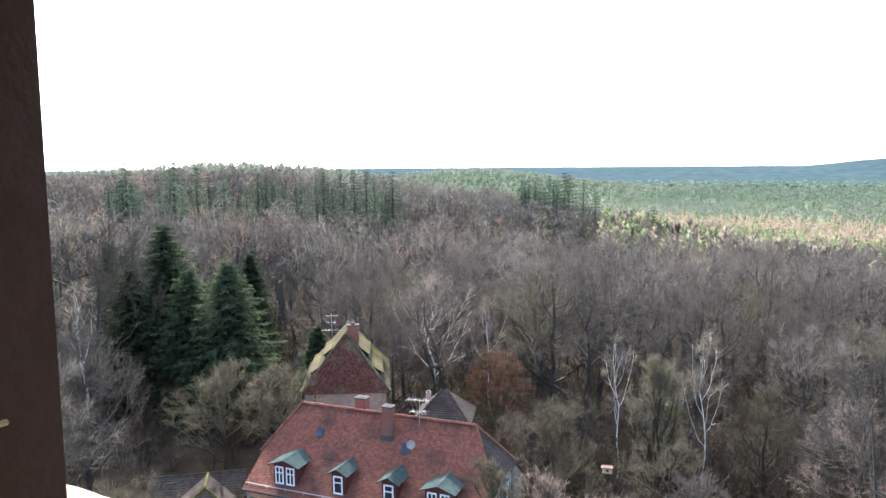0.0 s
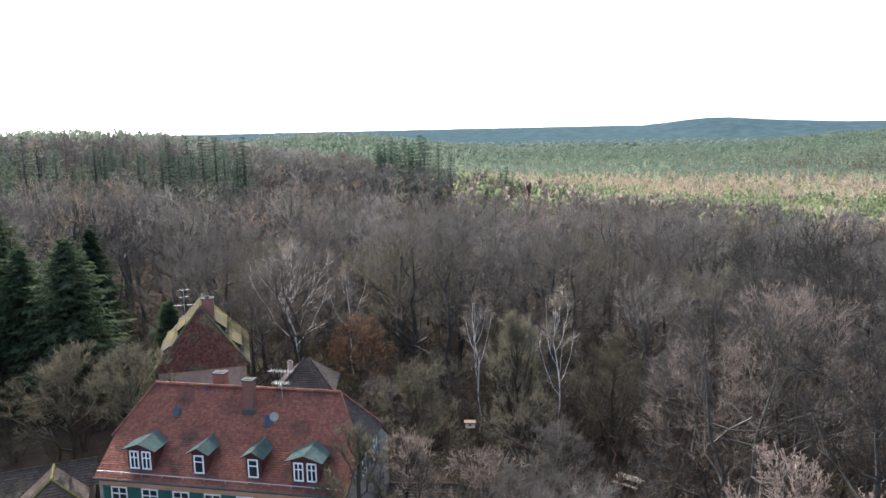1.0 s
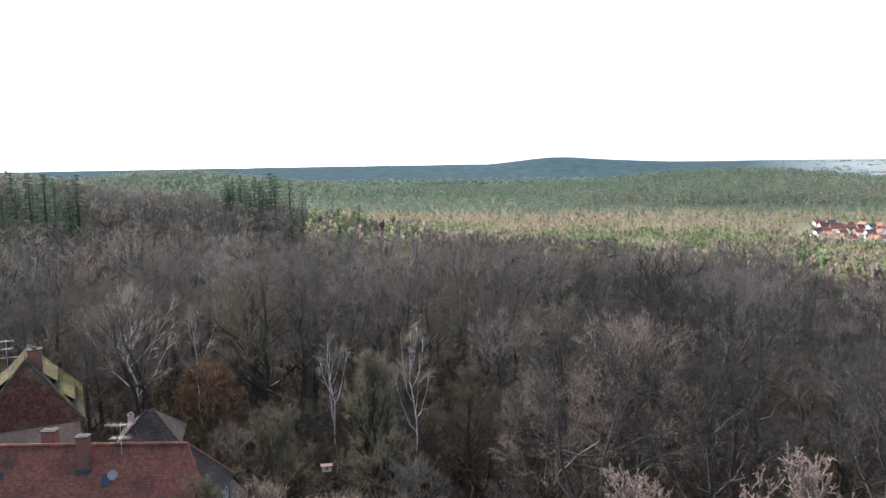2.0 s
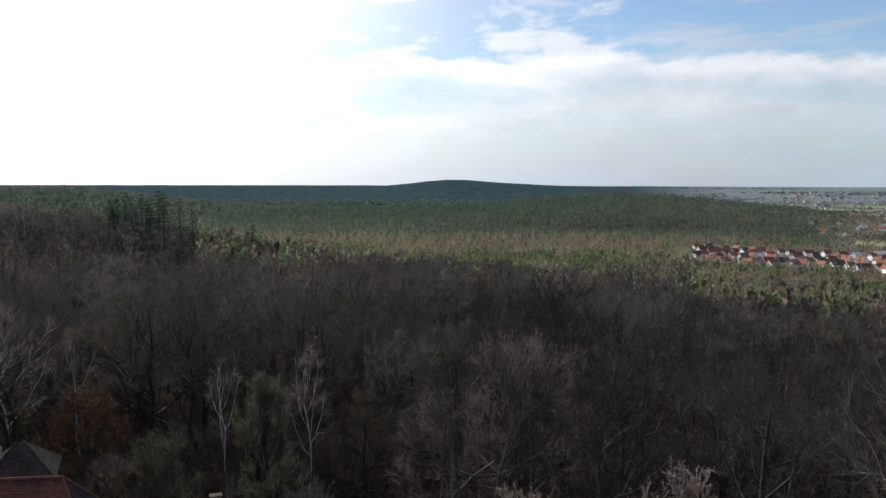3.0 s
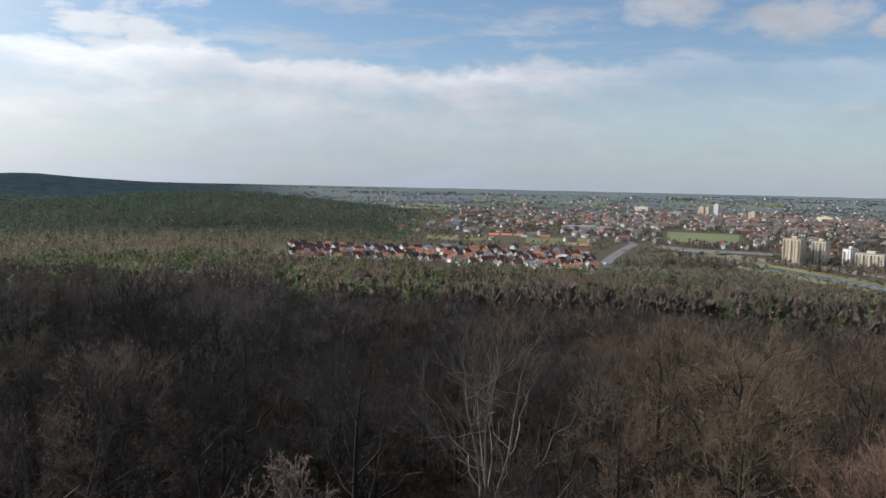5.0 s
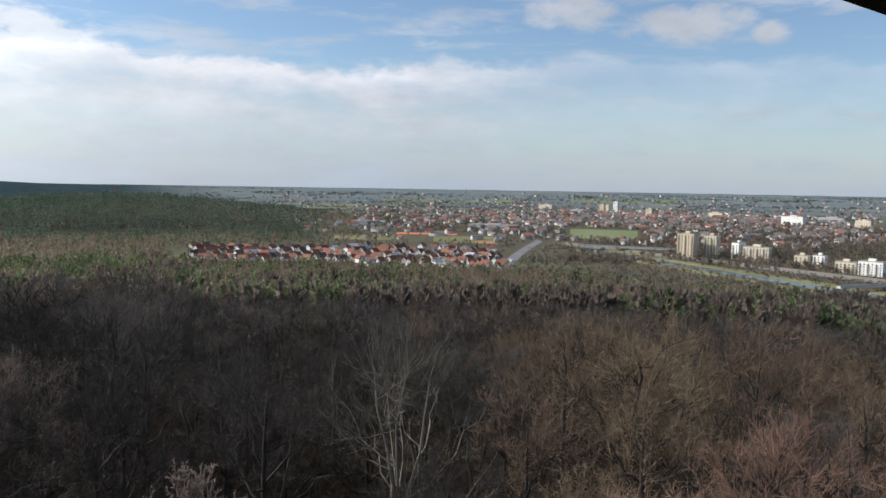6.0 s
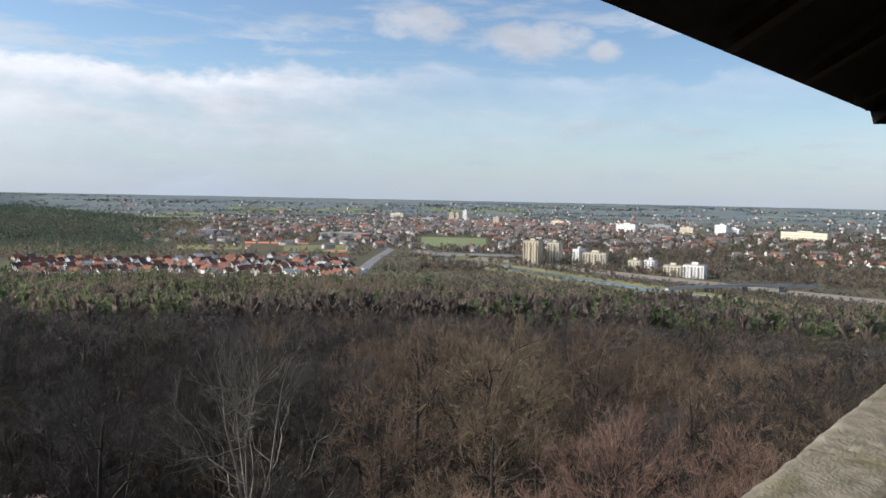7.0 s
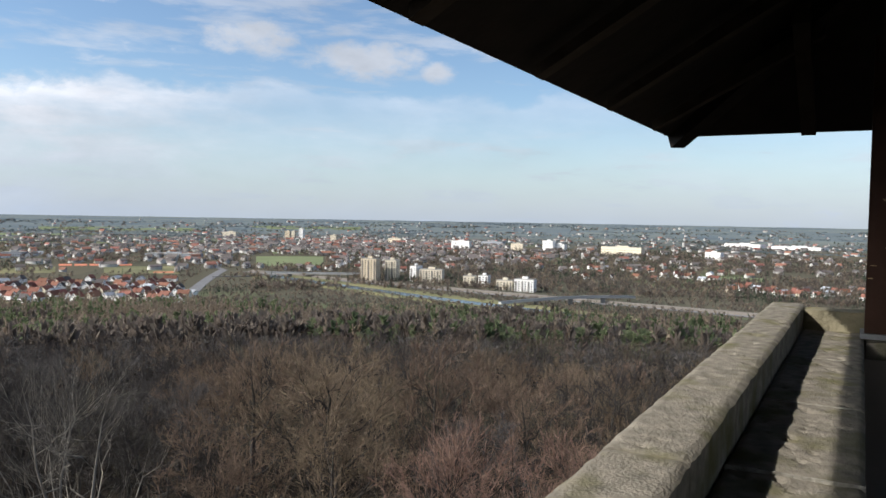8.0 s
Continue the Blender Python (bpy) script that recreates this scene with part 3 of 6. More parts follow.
def spruce(seed, H, R, whorls=26, per=7, low=0.12, spray=9, full=0.62):
    """A conifer: whorls of drooping boughs, each set with short hanging sprays on both sides."""
    rng = np.random.default_rng(seed)
    tr = Shape().tube([(0, 0, 0), (0, 0, H * 0.5), (0, 0, H)], [H * 0.014, H * 0.009, 0.02], 6)
    base, dirs, ln, wd = [], [], [], []
    lop = rng.uniform(0, 6.283)
    for i in range(whorls):
        u = low + (0.985 - low) * (i / (whorls - 1)) ** 0.92
        reach = R * (1 - u) ** full * rng.uniform(0.78, 1.1) + 0.12
        for j in range(per):
            a = 6.283 * (j + rng.uniform(-0.45, 0.45)) / per + i * 0.7
            rj = reach * rng.uniform(0.62, 1.16) * (1 + 0.14 * math.cos(a - lop))
            out = np.array([math.cos(a), math.sin(a), 0.0])
            sidev = np.array([-math.sin(a), math.cos(a), 0.0])
            z = u * H + rng.normal() * 0.18
            sag = rng.uniform(0.22, 0.42)
            for s in range(spray):
                t = (s + rng.uniform(0.3, 1.0)) / spray
                p = np.array([0, 0, z]) + out * rj * t + np.array([0, 0, rj * (-sag * t + (sag - 0.04) * t * t * 0.75)])
                sg = 1 if s % 2 else -1
                d = unit(out * rng.uniform(0.35, 1.0) + sidev * sg * rng.uniform(0.35, 1.0) + np.array([0, 0, rng.uniform(-0.75, 0.05)]))
                base.append(p), dirs.append(d), ln.append(0.34 + (0.09 + 0.13 * (1 - t)) * rj), wd.append(0.11 + 0.035 * rj)
    v, f = spikes(rng, np.array(base), np.array(dirs), np.array(ln), np.array(wd))
    return tr, v, f


def tree_thing(name, label, tr, v, f, bark, leaf, group="", seedname="crown"):
    ob = thing(name, label, "tree", group=group)
    part("trunk", tr, bark, ob, smooth=True)
    cr = new(seedname, mesh_of(seedname, v, f, leaf))
    cr.parent = ob
    return ob


def stand(ob, x, y, turn, size, dz=-0.15):
    ob.matrix_basis = pose(x, y, gz(x, y) + dz, 0, 0, turn) @ Matrix.Diagonal((size, size, size, 1))
    return ob


# ground kept clear of big trees: centre x, y, radius
CLEAR = [(0, 0, 9), (-8, 52, 8.5), (-2, 49, 8.5), (-8.3, 66, 6.5), (-1, 58, 6), (-19, 57, 8), (-8, 40, 8), (0, 40, 7), (-14, 46, 6), (8, 49, 4)]


def free(x, y):
    return all((x - a) ** 2 + (y - b) ** 2 > r * r for a, b, r in CLEAR)


HERO = []
STAND = []


def hero(name, label, az, dist, top_el, R, kind, seed, **kw):
    """A tree told apart by its look, standing alone in plan: its top is level with top_el degrees seen from the parapet."""
    x, y = polar(az, dist)
    z = gz(x, y)
    H = EYE + dist * math.tan(radians(top_el)) - z
    bark, leaf = {"birch": (BIRCH, TWIG_PALE), "brown": (BARK, TWIG), "pale": (BARK_PALE, TWIG_GREY), "red": (BARK, TWIG_RED), "pink": (BARK, TWIG_PINK), "olive": (TWIG_OLIVE, TWIG_OLIVE), "mauve": (BARK, TWIG_MAUVE), "spruce": (BARK, SPRUCE), "rust": (BARK, TWIG_RUST), "dark": (BARK, TWIG_DARK)}[kind]
    if kind == "spruce":
        tr, v, f = spruce(seed, H, R, **kw)
    else:
        tr, v, f = bare_tree(seed, H, R, **kw)
    ob = tree_thing(name, label, tr, v, f, bark, leaf)
    ob.matrix_basis = pose(x, y, z - 0.1, 0, 0, seed * 57 % 360)
    HERO.append((x, y, R))
    return ob


def build_heroes():
    hero("birch_tree", "tall white-barked birch with several bare stems behind the house", 0.9, 80, -8.4, 6.0, "birch", 3, limbs=15, subs=8, twigs=4200, tl=1.2, tw=0.026, low=0.30, droop=0.03, girth=0.5, fork=0.42)
    hero("birch_tree", "slim leaning white birch beside the barn", -3.4, 84, -9.6, 2.6, "birch", 4, limbs=6, subs=4, twigs=900, tl=1.3, tw=0.03, low=0.45, droop=0.06, girth=0.36, fork=0.3, sprays=4)
    hero("birch_tree", "thin white birch with drooping twigs among scrub", -13.2, 66, -12.5, 2.0, "birch", 5, limbs=8, subs=4, twigs=900, tl=1.0, tw=0.039, low=0.42, droop=0.07, girth=0.3, fork=0.35, sprays=4)
    hero("birch_tree", "slender white birch with a straight stem among scrub", -19.4, 64, -12.0, 2.1, "birch", 6, limbs=9, subs=4, twigs=1200, tl=1.1, tw=0.039, low=0.36, droop=0.06, girth=0.25, fork=0.45, sprays=4)
    hero("birch_tree", "pale birch at the edge of the fir stand", 26.2, 88, -7.6, 3.4, "birch", 8, limbs=9, subs=5, twigs=1500, tl=1.3, tw=0.03, low=0.35, droop=0.08, girth=0.6, fork=0.15)
    hero("ash_tree", "broad grey-barked bare tree with spreading pale branches", -63.3, 50, -9.9, 7.6, "pale", 11, limbs=21, subs=8, twigs=3600, tl=1.1, tw=0.026, low=0.16, girth=0.72, stems=3, sprays=4)
    hero("catkin_tree", "low bare tree thick with pale pinkish catkins", -48.0, 34, -19.8, 4.0, "pink", 12, limbs=13, subs=8, twigs=7500, tl=0.2, tw=0.055, low=0.22, girth=0.6, spread=0.11)
    hero("catkin_tree", "low bare tree with pinkish catkins below the tower", -36.5, 37, -22.4, 3.8, "pink", 13, limbs=13, subs=8, twigs=7500, tl=0.2, tw=0.055, low=0.22, girth=0.6, spread=0.11)
    hero("catkin_tree", "small bare tree with pinkish catkin tips", -42.5, 31, -24.5, 3.4, "pink", 17, limbs=11, subs=7, twigs=6000, tl=0.2, tw=0.055, low=0.22, girth=0.6, spread=0.11)
    hero("cherry_tree", "bushy bare tree with reddish-brown twigs below the parapet", -92.0, 34, -15.0, 5.6, "red", 14, limbs=18, subs=11, twigs=8000, tl=0.8, tw=0.026, low=0.22)
    hero("cherry_tree", "bare tree with dense reddish twigs beside the tower", -102.5, 30, -16.0, 5.0, "red", 15, limbs=18, subs=11, twigs=8000, tl=0.8, tw=0.026, low=0.22)
    hero("cherry_tree", "spreading bare tree with red-brown twig haze", -84.0, 31, -21.0, 4.6, "red", 18, limbs=17, subs=11, twigs=7000, tl=0.8, tw=0.026, low=0.22)
    hero("beech_bush", "rust-brown young beech holding dry leaves", -3.9, 72, -14.2, 3.9, "rust", 16, limbs=18, subs=10, twigs=7000, tl=0.5, tw=0.06, low=0.1, girth=0.6)
    hero("larch_tree", "straw-coloured bare larch with a rounded top", -7.0, 92, -8.8, 4.4, "olive", 19, limbs=26, subs=6, twigs=3800, tl=0.8, tw=0.04, low=0.2)
    hero("lime_tree", "yellow-green twigged bare tree beside the house", -8.3, 52, -18.2, 4.0, "olive", 20, limbs=14, subs=8, twigs=3500, tl=0.9, tw=0.042, low=0.2, fork=0.25)
    hero("poplar_tree", "olive-twigged upright bare tree among birches", -16.0, 60, -14.2, 2.8, "olive", 21, limbs=20, subs=6, twigs=3000, tl=1.2, tw=0.040, low=0.15, fork=0.3)
    hero("lime_tree", "olive-brown bare tree spreading behind the shed", 17.0, 66, -14.6, 5.0, "olive", 22, limbs=15, subs=8, twigs=4200, tl=1.0, tw=0.042, low=0.2)
    hero("lime_tree", "olive bare tree with ivy by the old barn", 12.8, 62, -15.0, 4.4, "olive", 23, limbs=15, subs=8, twigs=3800, tl=1.0, tw=0.042, low=0.2)
    hero("hazel_tree", "tawny bare tree with dry leaves in the scrub", -23.5, 62, -15.6, 3.6, "olive", 24, limbs=14, subs=8, twigs=3500, tl=0.8, tw=0.035, low=0.15)
    hero("maple_tree", "broad domed bare tree with pinkish-brown twigs", -36.3, 58, -11.6, 6.6, "mauve", 25, limbs=20, subs=10, twigs=8500, tl=0.75, tw=0.028, low=0.14, fork=0.12, girth=0.6, stems=2)
    hero("maple_tree", "lower bare tree with pinkish-grey twigs", -29.8, 54, -15.6, 4.6, "mauve", 26, limbs=16, subs=9, twigs=6000, tl=0.7, tw=0.028, low=0.14, girth=0.6)
    hero("oak_tree", "dark spreading bare oak on the crest", -42.5, 82, -7.4, 7.6, "brown", 27, limbs=18, subs=10, twigs=5200, tl=1.0, tw=0.03, low=0.25, girth=1.1)
    hero("elder_bush", "straggling olive-grey bush beside the gable", -3.3, 41, -21.6, 2.6, "olive", 28, limbs=13, subs=8, twigs=2600, tl=0.6, tw=0.036, low=0.15)
    hero("elder_bush", "straggling bare bush with pale buds", -7.2, 44, -22.6, 3.0, "mauve", 29, limbs=13, subs=8, twigs=3200, tl=0.5, tw=0.040, low=0.12)
    hero("elder_bush", "low bare thicket with pale seed heads", -13.0, 42, -24.0, 3.4, "mauve", 30, limbs=14, subs=8, twigs=3600, tl=0.5, tw=0.040, low=0.1)
    hero("elder_bush", "low brown bush over the shed roof", -19.0, 45, -22.5, 3.4, "brown", 39, limbs=14, subs=8, twigs=3600, tl=0.6, tw=0.040, low=0.1)
    hero("beech_tree", "tall brown domed bare tree behind the firs", 26.5, 66, -11.5, 5.6, "dark", 40, limbs=18, subs=9, twigs=5000, tl=1.1, tw=0.040, low=0.12, fork=0.15)
    for az, dist, el, R, sd, tall in ((16.3, 84, -6.9, 7.2, 31, 0.6), (20.6, 96, -4.1, 6.8, 32, 0.5), (22.8, 92, -6.8, 5.0, 33, 0.5), (19.0, 88, -7.4, 5.0, 34, 0.5), (24.2, 118, -5.2, 4.4, 35, 0.6), (14.6, 104, -6.4, 4.4, 36, 0.6), (9.9, 78, -12.0, 2.6, 37, 0.5), (28.8, 112, -4.6, 5.0, 38, 0.6)):
        hero("fir_tree", "dark green fir standing above the bare woods", az, dist, el, R, "spruce", sd, whorls=36, per=14, spray=22, low=0.03, full=tall)
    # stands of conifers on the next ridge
    # paler, bluer copy of SPRUCE, with the ridge's haze in the colour
    ridge_green = material("ridge_needles_hazed", (0.036, 0.054, 0.04), (0.066, 0.09, 0.062), scale=1.5, random=0.3, island=0.2, spec=0.0, rough=1.0, thin=0.4)
    rng = np.random.default_rng(17)
    protos = []
    for i in range(4):
        tr, v, f = spruce(140 + i, 18, 5.4, whorls=17, per=9, spray=8, low=0.06, full=0.7)
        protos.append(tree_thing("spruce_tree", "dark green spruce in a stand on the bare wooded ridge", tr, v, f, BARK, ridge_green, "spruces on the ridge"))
    spots = [(20.6, 262, -0.7), (23.9, 270, -1.2), (16.1, 400, 0.05), (13.2, 300, -0.9), (7.7, 390, -0.9), (9.0, 330, -1.5), (-5.9, 372, -1.7), (-7.0, 380, -1.6), (-8.0, 385, -2.0), (-10.5, 390, -2.3), (-11.4, 392, -2.5), (29.2, 180, -0.9), (-15.6, 330, -4.2)]
    for i in range(17):
        spots.append((3.6 + 14.4 * (i + rng.uniform(-0.4, 0.4)) / 17, rng.uniform(285, 335), rng.uniform(-2.7, -1.1)))
    for i in range(9):
        spots.append((rng.uniform(18.0, 26.0), rng.uniform(250, 290), rng.uniform(-2.2, -0.9)))
    for i in range(11):
        spots.append((rng.uniform(-11.6, -5.6), rng.uniform(350, 385), rng.uniform(-2.7, -1.6)))
    STAND.extend((az, r) for az, r, el in spots)
    for n, (az, r, el) in enumerate(spots):
        x, y = polar(az, r)
        z = gz(x, y) - 0.2
        h = min(max(EYE + r * math.tan(radians(el)) - z, 8), 24) / 18
        m = pose(x, y, z, 0, 0, float(rng.uniform(0, 360))) @ Matrix.Diagonal((max(h, 0.8) * 1.2, max(h, 0.8) * 1.2, h, 1))
        if n < 4:
            protos[n].matrix_basis = m
        else:
            copy_thing(protos[n % 4], m)


build_heroes()


def build_near_trees():
    """Bare trees round the foot of the tower, each a thing of its own."""
    rng = np.random.default_rng(5)
    protos = []
    kinds = [(TWIG, BARK), (TWIG, BARK), (TWIG_OLIVE, BARK), (TWIG, BARK), (TWIG_DARK, BARK), (TWIG_DARK, BARK), (TWIG_TAN, BARK), (TWIG_TAN, BARK)]
    for i, (leaf, bark) in enumerate(kinds):
        tr, v, f = bare_tree(60 + i, 18, 6.4 + 0.8 * (i % 3), limbs=12 + i % 4, subs=7, twigs=3400, tl=1.1, tw=0.040, low=0.2 + 0.07 * (i % 2), stems=1 + (i in (3, 5)), girth=0.85, sprays=4)
        protos.append(tree_thing("bare_tree", "leafless grey-brown broadleaf tree on the wooded slope", tr, v, f, bark, leaf, "bare trees on the slope"))
    spots, rest = [], []
    pitch = 8.2
    for i in range(-30, 31):
        for j in range(-30, 31):
            x, y = (i + rng.uniform(-0.42, 0.42)) * pitch, (j + rng.uniform(-0.42, 0.42)) * pitch
            r = math.hypot(x, y)
            az = math.degrees(math.atan2(-x, y))
            if r < 27 or r > 245 or not -130 < az < 48 or not free(x, y):
                continue
            if any((x - a) ** 2 + (y - b) ** 2 < (0.8 * R + 1.5) ** 2 for a, b, R in HERO):
                continue
            spots.append((r, x, y, az))
    spots.sort()
    used = set()
    for n, (r, x, y, az) in enumerate(spots[:270]):
        # darker twigs to the north-east; tan ones south-east hold side-lit brightness in their colour
        k = int(rng.integers(0, 4))
        if rng.uniform() < min(max((-az - 62) / 24, 0), 0.75):
            k = int(rng.integers(6, 8))
        elif az < -30:
            k = int(rng.choice((0, 2, 4, 5), p=(0.2, 0.1, 0.35, 0.35)))
        elif az > 11:
            k = int(rng.choice((0, 2, 4, 5), p=(0.2, 0.2, 0.3, 0.3)))
        top = rng.uniform(12.5, 20.0)
        if az < -48 and r > 70:
            top = rng.uniform(10.5, 15.0)
        # scrub stays low beside the house and under the parapet
        if -30 < az < 12 and r < 72:
            top = rng.uniform(7.0, 11.0)
        elif r < 45:
            top = rng.uniform(9.0, 13.0)
        elif 8 < az < 25 and r < 96:
            top = rng.uniform(6.0, 9.0)
        m = pose(x, y, gz(x, y) - 0.15, 0, 0, float(rng.uniform(0, 360))) @ Matrix.Diagonal((top / 18, top / 18, top / 18, 1))
        if k not in used:
            used.add(k)
            protos[k].matrix_basis = m
        else:
            ob = copy_thing(protos[k], m)
            ob.matrix_basis = m
    return spots[270:]


FAR_SPOTS = build_near_trees()


def scatter(protos, spots, rng, jitter=0.15):
    """Joins turned and scaled copies of small meshes; spots: x, y, z, height scale, width scale."""
    vs, fs, n = [], [], 0
    for x, y, z, h, w in spots:
        v, f = protos[int(rng.integers(0, len(protos)))]
        a = rng.uniform(0, 6.283)
        c, s = math.cos(a), math.sin(a)
        o = np.empty_like(v)
        o[:, 0] = (v[:, 0] * c - v[:, 1] * s) * w + x
        o[:, 1] = (v[:, 0] * s + v[:, 1] * c) * w + y
        o[:, 2] = v[:, 2] * h + z
        vs.append(o)
        fs.append(f + n)
        n += len(v)
    return np.concatenate(vs), np.concatenate(fs)


def stuff(name, label, category, protos, spots, rng, mt, smooth=False):
    if not spots:
        return
    v, f = scatter(protos, spots, rng)
    tagged(new(name, mesh_of(name, v, f, mt, smooth=smooth)), label, category, kind="stuff")


def wood_tree(seed, limbs, subs, twigs, tl, tw, R=6.8, sprays=2, low=0.3, girth=1.3):
    """A leafless wood tree one unit high, with few faces: its stem with limbs, and its twigs."""
    tr, v, f = bare_tree(seed, 18, R, limbs=limbs, subs=subs, twigs=twigs, tl=tl, tw=tw, low=low, sides=3, girth=girth, sprays=sprays)
    tv, tf = tri_arrays(tr)
    return (tv / 18, tf), (v / 18, f)


def shrub(seed, stems=9, subs=26, twigs=170):
    """A many-stemmed bare bush one unit high."""
    rng = np.random.default_rng(seed)
    a = rng.uniform(0, 6.283, stems)
    start = np.stack([np.cos(a) * 0.06, np.sin(a) * 0.06, 0 * a], 1)
    r = rng.uniform(0.15, 0.5, stems)
    end = np.stack([np.cos(a) * r, np.sin(a) * r, 0.95 - 0.9 * r * r * 1.6], 1)
    d = end - start
    ln = np.linalg.norm(d, axis=1)
    sets = [spikes(rng, start, d / ln[:, None], ln, np.full(stems, 0.02))]
    k = rng.integers(0, stems, subs)
    t = rng.uniform(0.2, 0.9, subs)[:, None]
    sb = start[k] + d[k] * t
    sd = unit(unit(d)[k] * 0.6 + rng.normal(size=(subs, 3)) * 0.6 + np.array([0, 0, 0.2]))
    sl = rng.uniform(0.2, 0.4, subs)
    sets.append(spikes(rng, sb, sd, sl, np.full(subs, 0.011)))
    k = rng.integers(0, subs, twigs)
    tb = sb[k] + sd[k] * (sl[k] * rng.uniform(0.2, 1.0, twigs))[:, None]
    td = unit(sd[k] * 0.6 + rng.normal(size=(twigs, 3)) * 0.6 + np.array([0, 0, 0.25]))
    sets.append(spikes(rng, tb, td, rng.uniform(0.08, 0.2, twigs), np.full(twigs, 0.009)))
    vs, fs, n = [], [], 0
    for v, f in sets:
        vs.append(v), fs.append(f + n)
        n += len(v)
    return np.concatenate(vs), np.concatenate(fs)


def build_woods():
    rng = np.random.default_rng(9)
    mats = [material("woods_%s" % n, a, b, scale=0.03, cell=0.38, spec=0.0, rough=1.0, thin=0.35) for n, a, b in (
        ("umber", (0.053, 0.048, 0.046), (0.085, 0.077, 0.073)), ("grey", (0.085, 0.079, 0.075), (0.13, 0.12, 0.114)),
        ("rust", (0.10, 0.077, 0.06), (0.155, 0.12, 0.094)), ("olive", (0.072, 0.066, 0.050), (0.11, 0.10, 0.076)))]
    mid = [wood_tree(80 + i, 9, 4, 210, 1.5, 0.10, 6.4 + 0.4 * (i % 3)) for i in range(7)]
    far = [wood_tree(90 + i, 6, 3, 95, 2.0, 0.17, 6.8, 1, 0.1, 0.6) for i in range(6)]

    soft_bark = material("bark_grey_brown", (0.05, 0.045, 0.041), (0.08, 0.072, 0.066), scale=0.05, cell=0.3, spec=0.0, rough=1.0)

    def both(label, kinds, spots, seed, mt, bark=BARK):
        stuff("bare_wood", label, "trees", [k[1] for k in kinds], spots, np.random.default_rng(seed), mt)
        stuff("wood_trunks", "dark trunks and limbs of the leafless wood", "tree trunks", [k[0] for k in kinds], spots, np.random.default_rng(seed), bark)

    lots = [[] for _ in mats]
    for r, x, y, az in FAR_SPOTS:
        # lighter grey and rust tones south-east, brightened for side light as well
        k = int(rng.choice(4, p=(0.55, 0.25, 0.1, 0.1) if rng.uniform() > min(max((-az - 62) / 24, 0), 0.85) else (0.12, 0.40, 0.43, 0.05)))
        h = rng.uniform(14, 21) if az > -48 else rng.uniform(11, 15)
        lots[k].append((x, y, gz(x, y) - 0.3, h, rng.uniform(15, 21)))
    for k, spots in enumerate(lots):
        both("dense leafless broadleaf wood on the hillside", mid, spots, 200 + k, mats[k])
    lots = [[] for _ in mats]
    for i in range(2500):
        az = rng.uniform(-36, 33)
        r = 245 + (760 - 245) * rng.uniform() ** 1.2 if az > -14 else rng.uniform(245, 330)
        if az < 9 and r > 620 or az < -14 and i % 3:
            continue
        # the spruces stand clear of the bare trees downhill of them
        if any(abs(az - a) * r * 0.01745 < 6 and -18 < r - d < 6 for a, d in STAND):
            continue
        x, y = polar(az, r)
        k = int(rng.choice(4, p=(0.55, 0.3, 0.12, 0.03)))
        h = rng.uniform(15, 20)
        lots[k].append((x, y, gz(x, y) - 0.3, h, h * rng.uniform(1.1, 1.45)))
    for k, spots in enumerate(lots):
        both("leafless wood covering the further hill", far, spots, 300 + k, mats[k], soft_bark)
    # undergrowth colours darker than the woods': shade between the trees painted in
    shaded_brush = [material("brush_%s" % n, a, b, scale=0.1, island=0.3, spec=0.0, rough=1.0, thin=0.1) for n, a, b in (
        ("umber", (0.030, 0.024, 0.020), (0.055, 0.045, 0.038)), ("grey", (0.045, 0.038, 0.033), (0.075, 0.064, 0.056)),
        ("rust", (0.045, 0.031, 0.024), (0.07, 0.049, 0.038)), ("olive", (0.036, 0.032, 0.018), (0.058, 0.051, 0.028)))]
    thick = [shrub(s) for s in range(6)]
    lots = [[] for _ in mats]
    for i in range(1700):
        az, r = (rng.uniform(-130, 46), 24 + 120 * rng.uniform() ** 0.8) if i % 2 else (rng.uniform(-60, 34), rng.uniform(30, 112))
        x, y = polar(az, r)
        if not free(x, y):
            continue
        k = int(rng.choice(4, p=(0.45, 0.25, 0.15, 0.15)))
        h = rng.uniform(3.0, 7.0) if r > 40 else rng.uniform(2.0, 4.5)
        lots[k].append((x, y, gz(x, y) - 0.1, h, h * rng.uniform(0.8, 1.2)))
    for k, spots in enumerate(lots):
        stuff("thicket", "tangled leafless undergrowth between the trees", "shrubs", thick, spots, rng, shaded_brush[k])
    return mats


WOODS_MATS = build_woods()


def tuft(seed, sides=5, spiky=0.35):
    """An uneven rounded crown one unit high."""
    rng = np.random.default_rng(seed)
    v = [(rng.uniform(-0.1, 0.1), rng.uniform(-0.1, 0.1), 1.0)]
    turn = rng.uniform(0, 6)
    for z, r in ((0.68, 0.29), (0.32, 0.40)):
        for k in range(sides):
            a = turn + 6.283 * (k + rng.uniform(-0.35, 0.35)) / sides
            rr = r * rng.uniform(1 - spiky, 1 + spiky)
            v.append((math.cos(a) * rr, math.sin(a) * rr, z + rng.uniform(-0.14, 0.12)))
    f = []
    for k in range(sides):
        j = (k + 1) % sides
        f += [(0, 1 + k, 1 + j), (1 + k, 1 + sides + k, 1 + sides + j), (1 + k, 1 + sides + j, 1 + j)]
    return np.array(v), np.array(f)


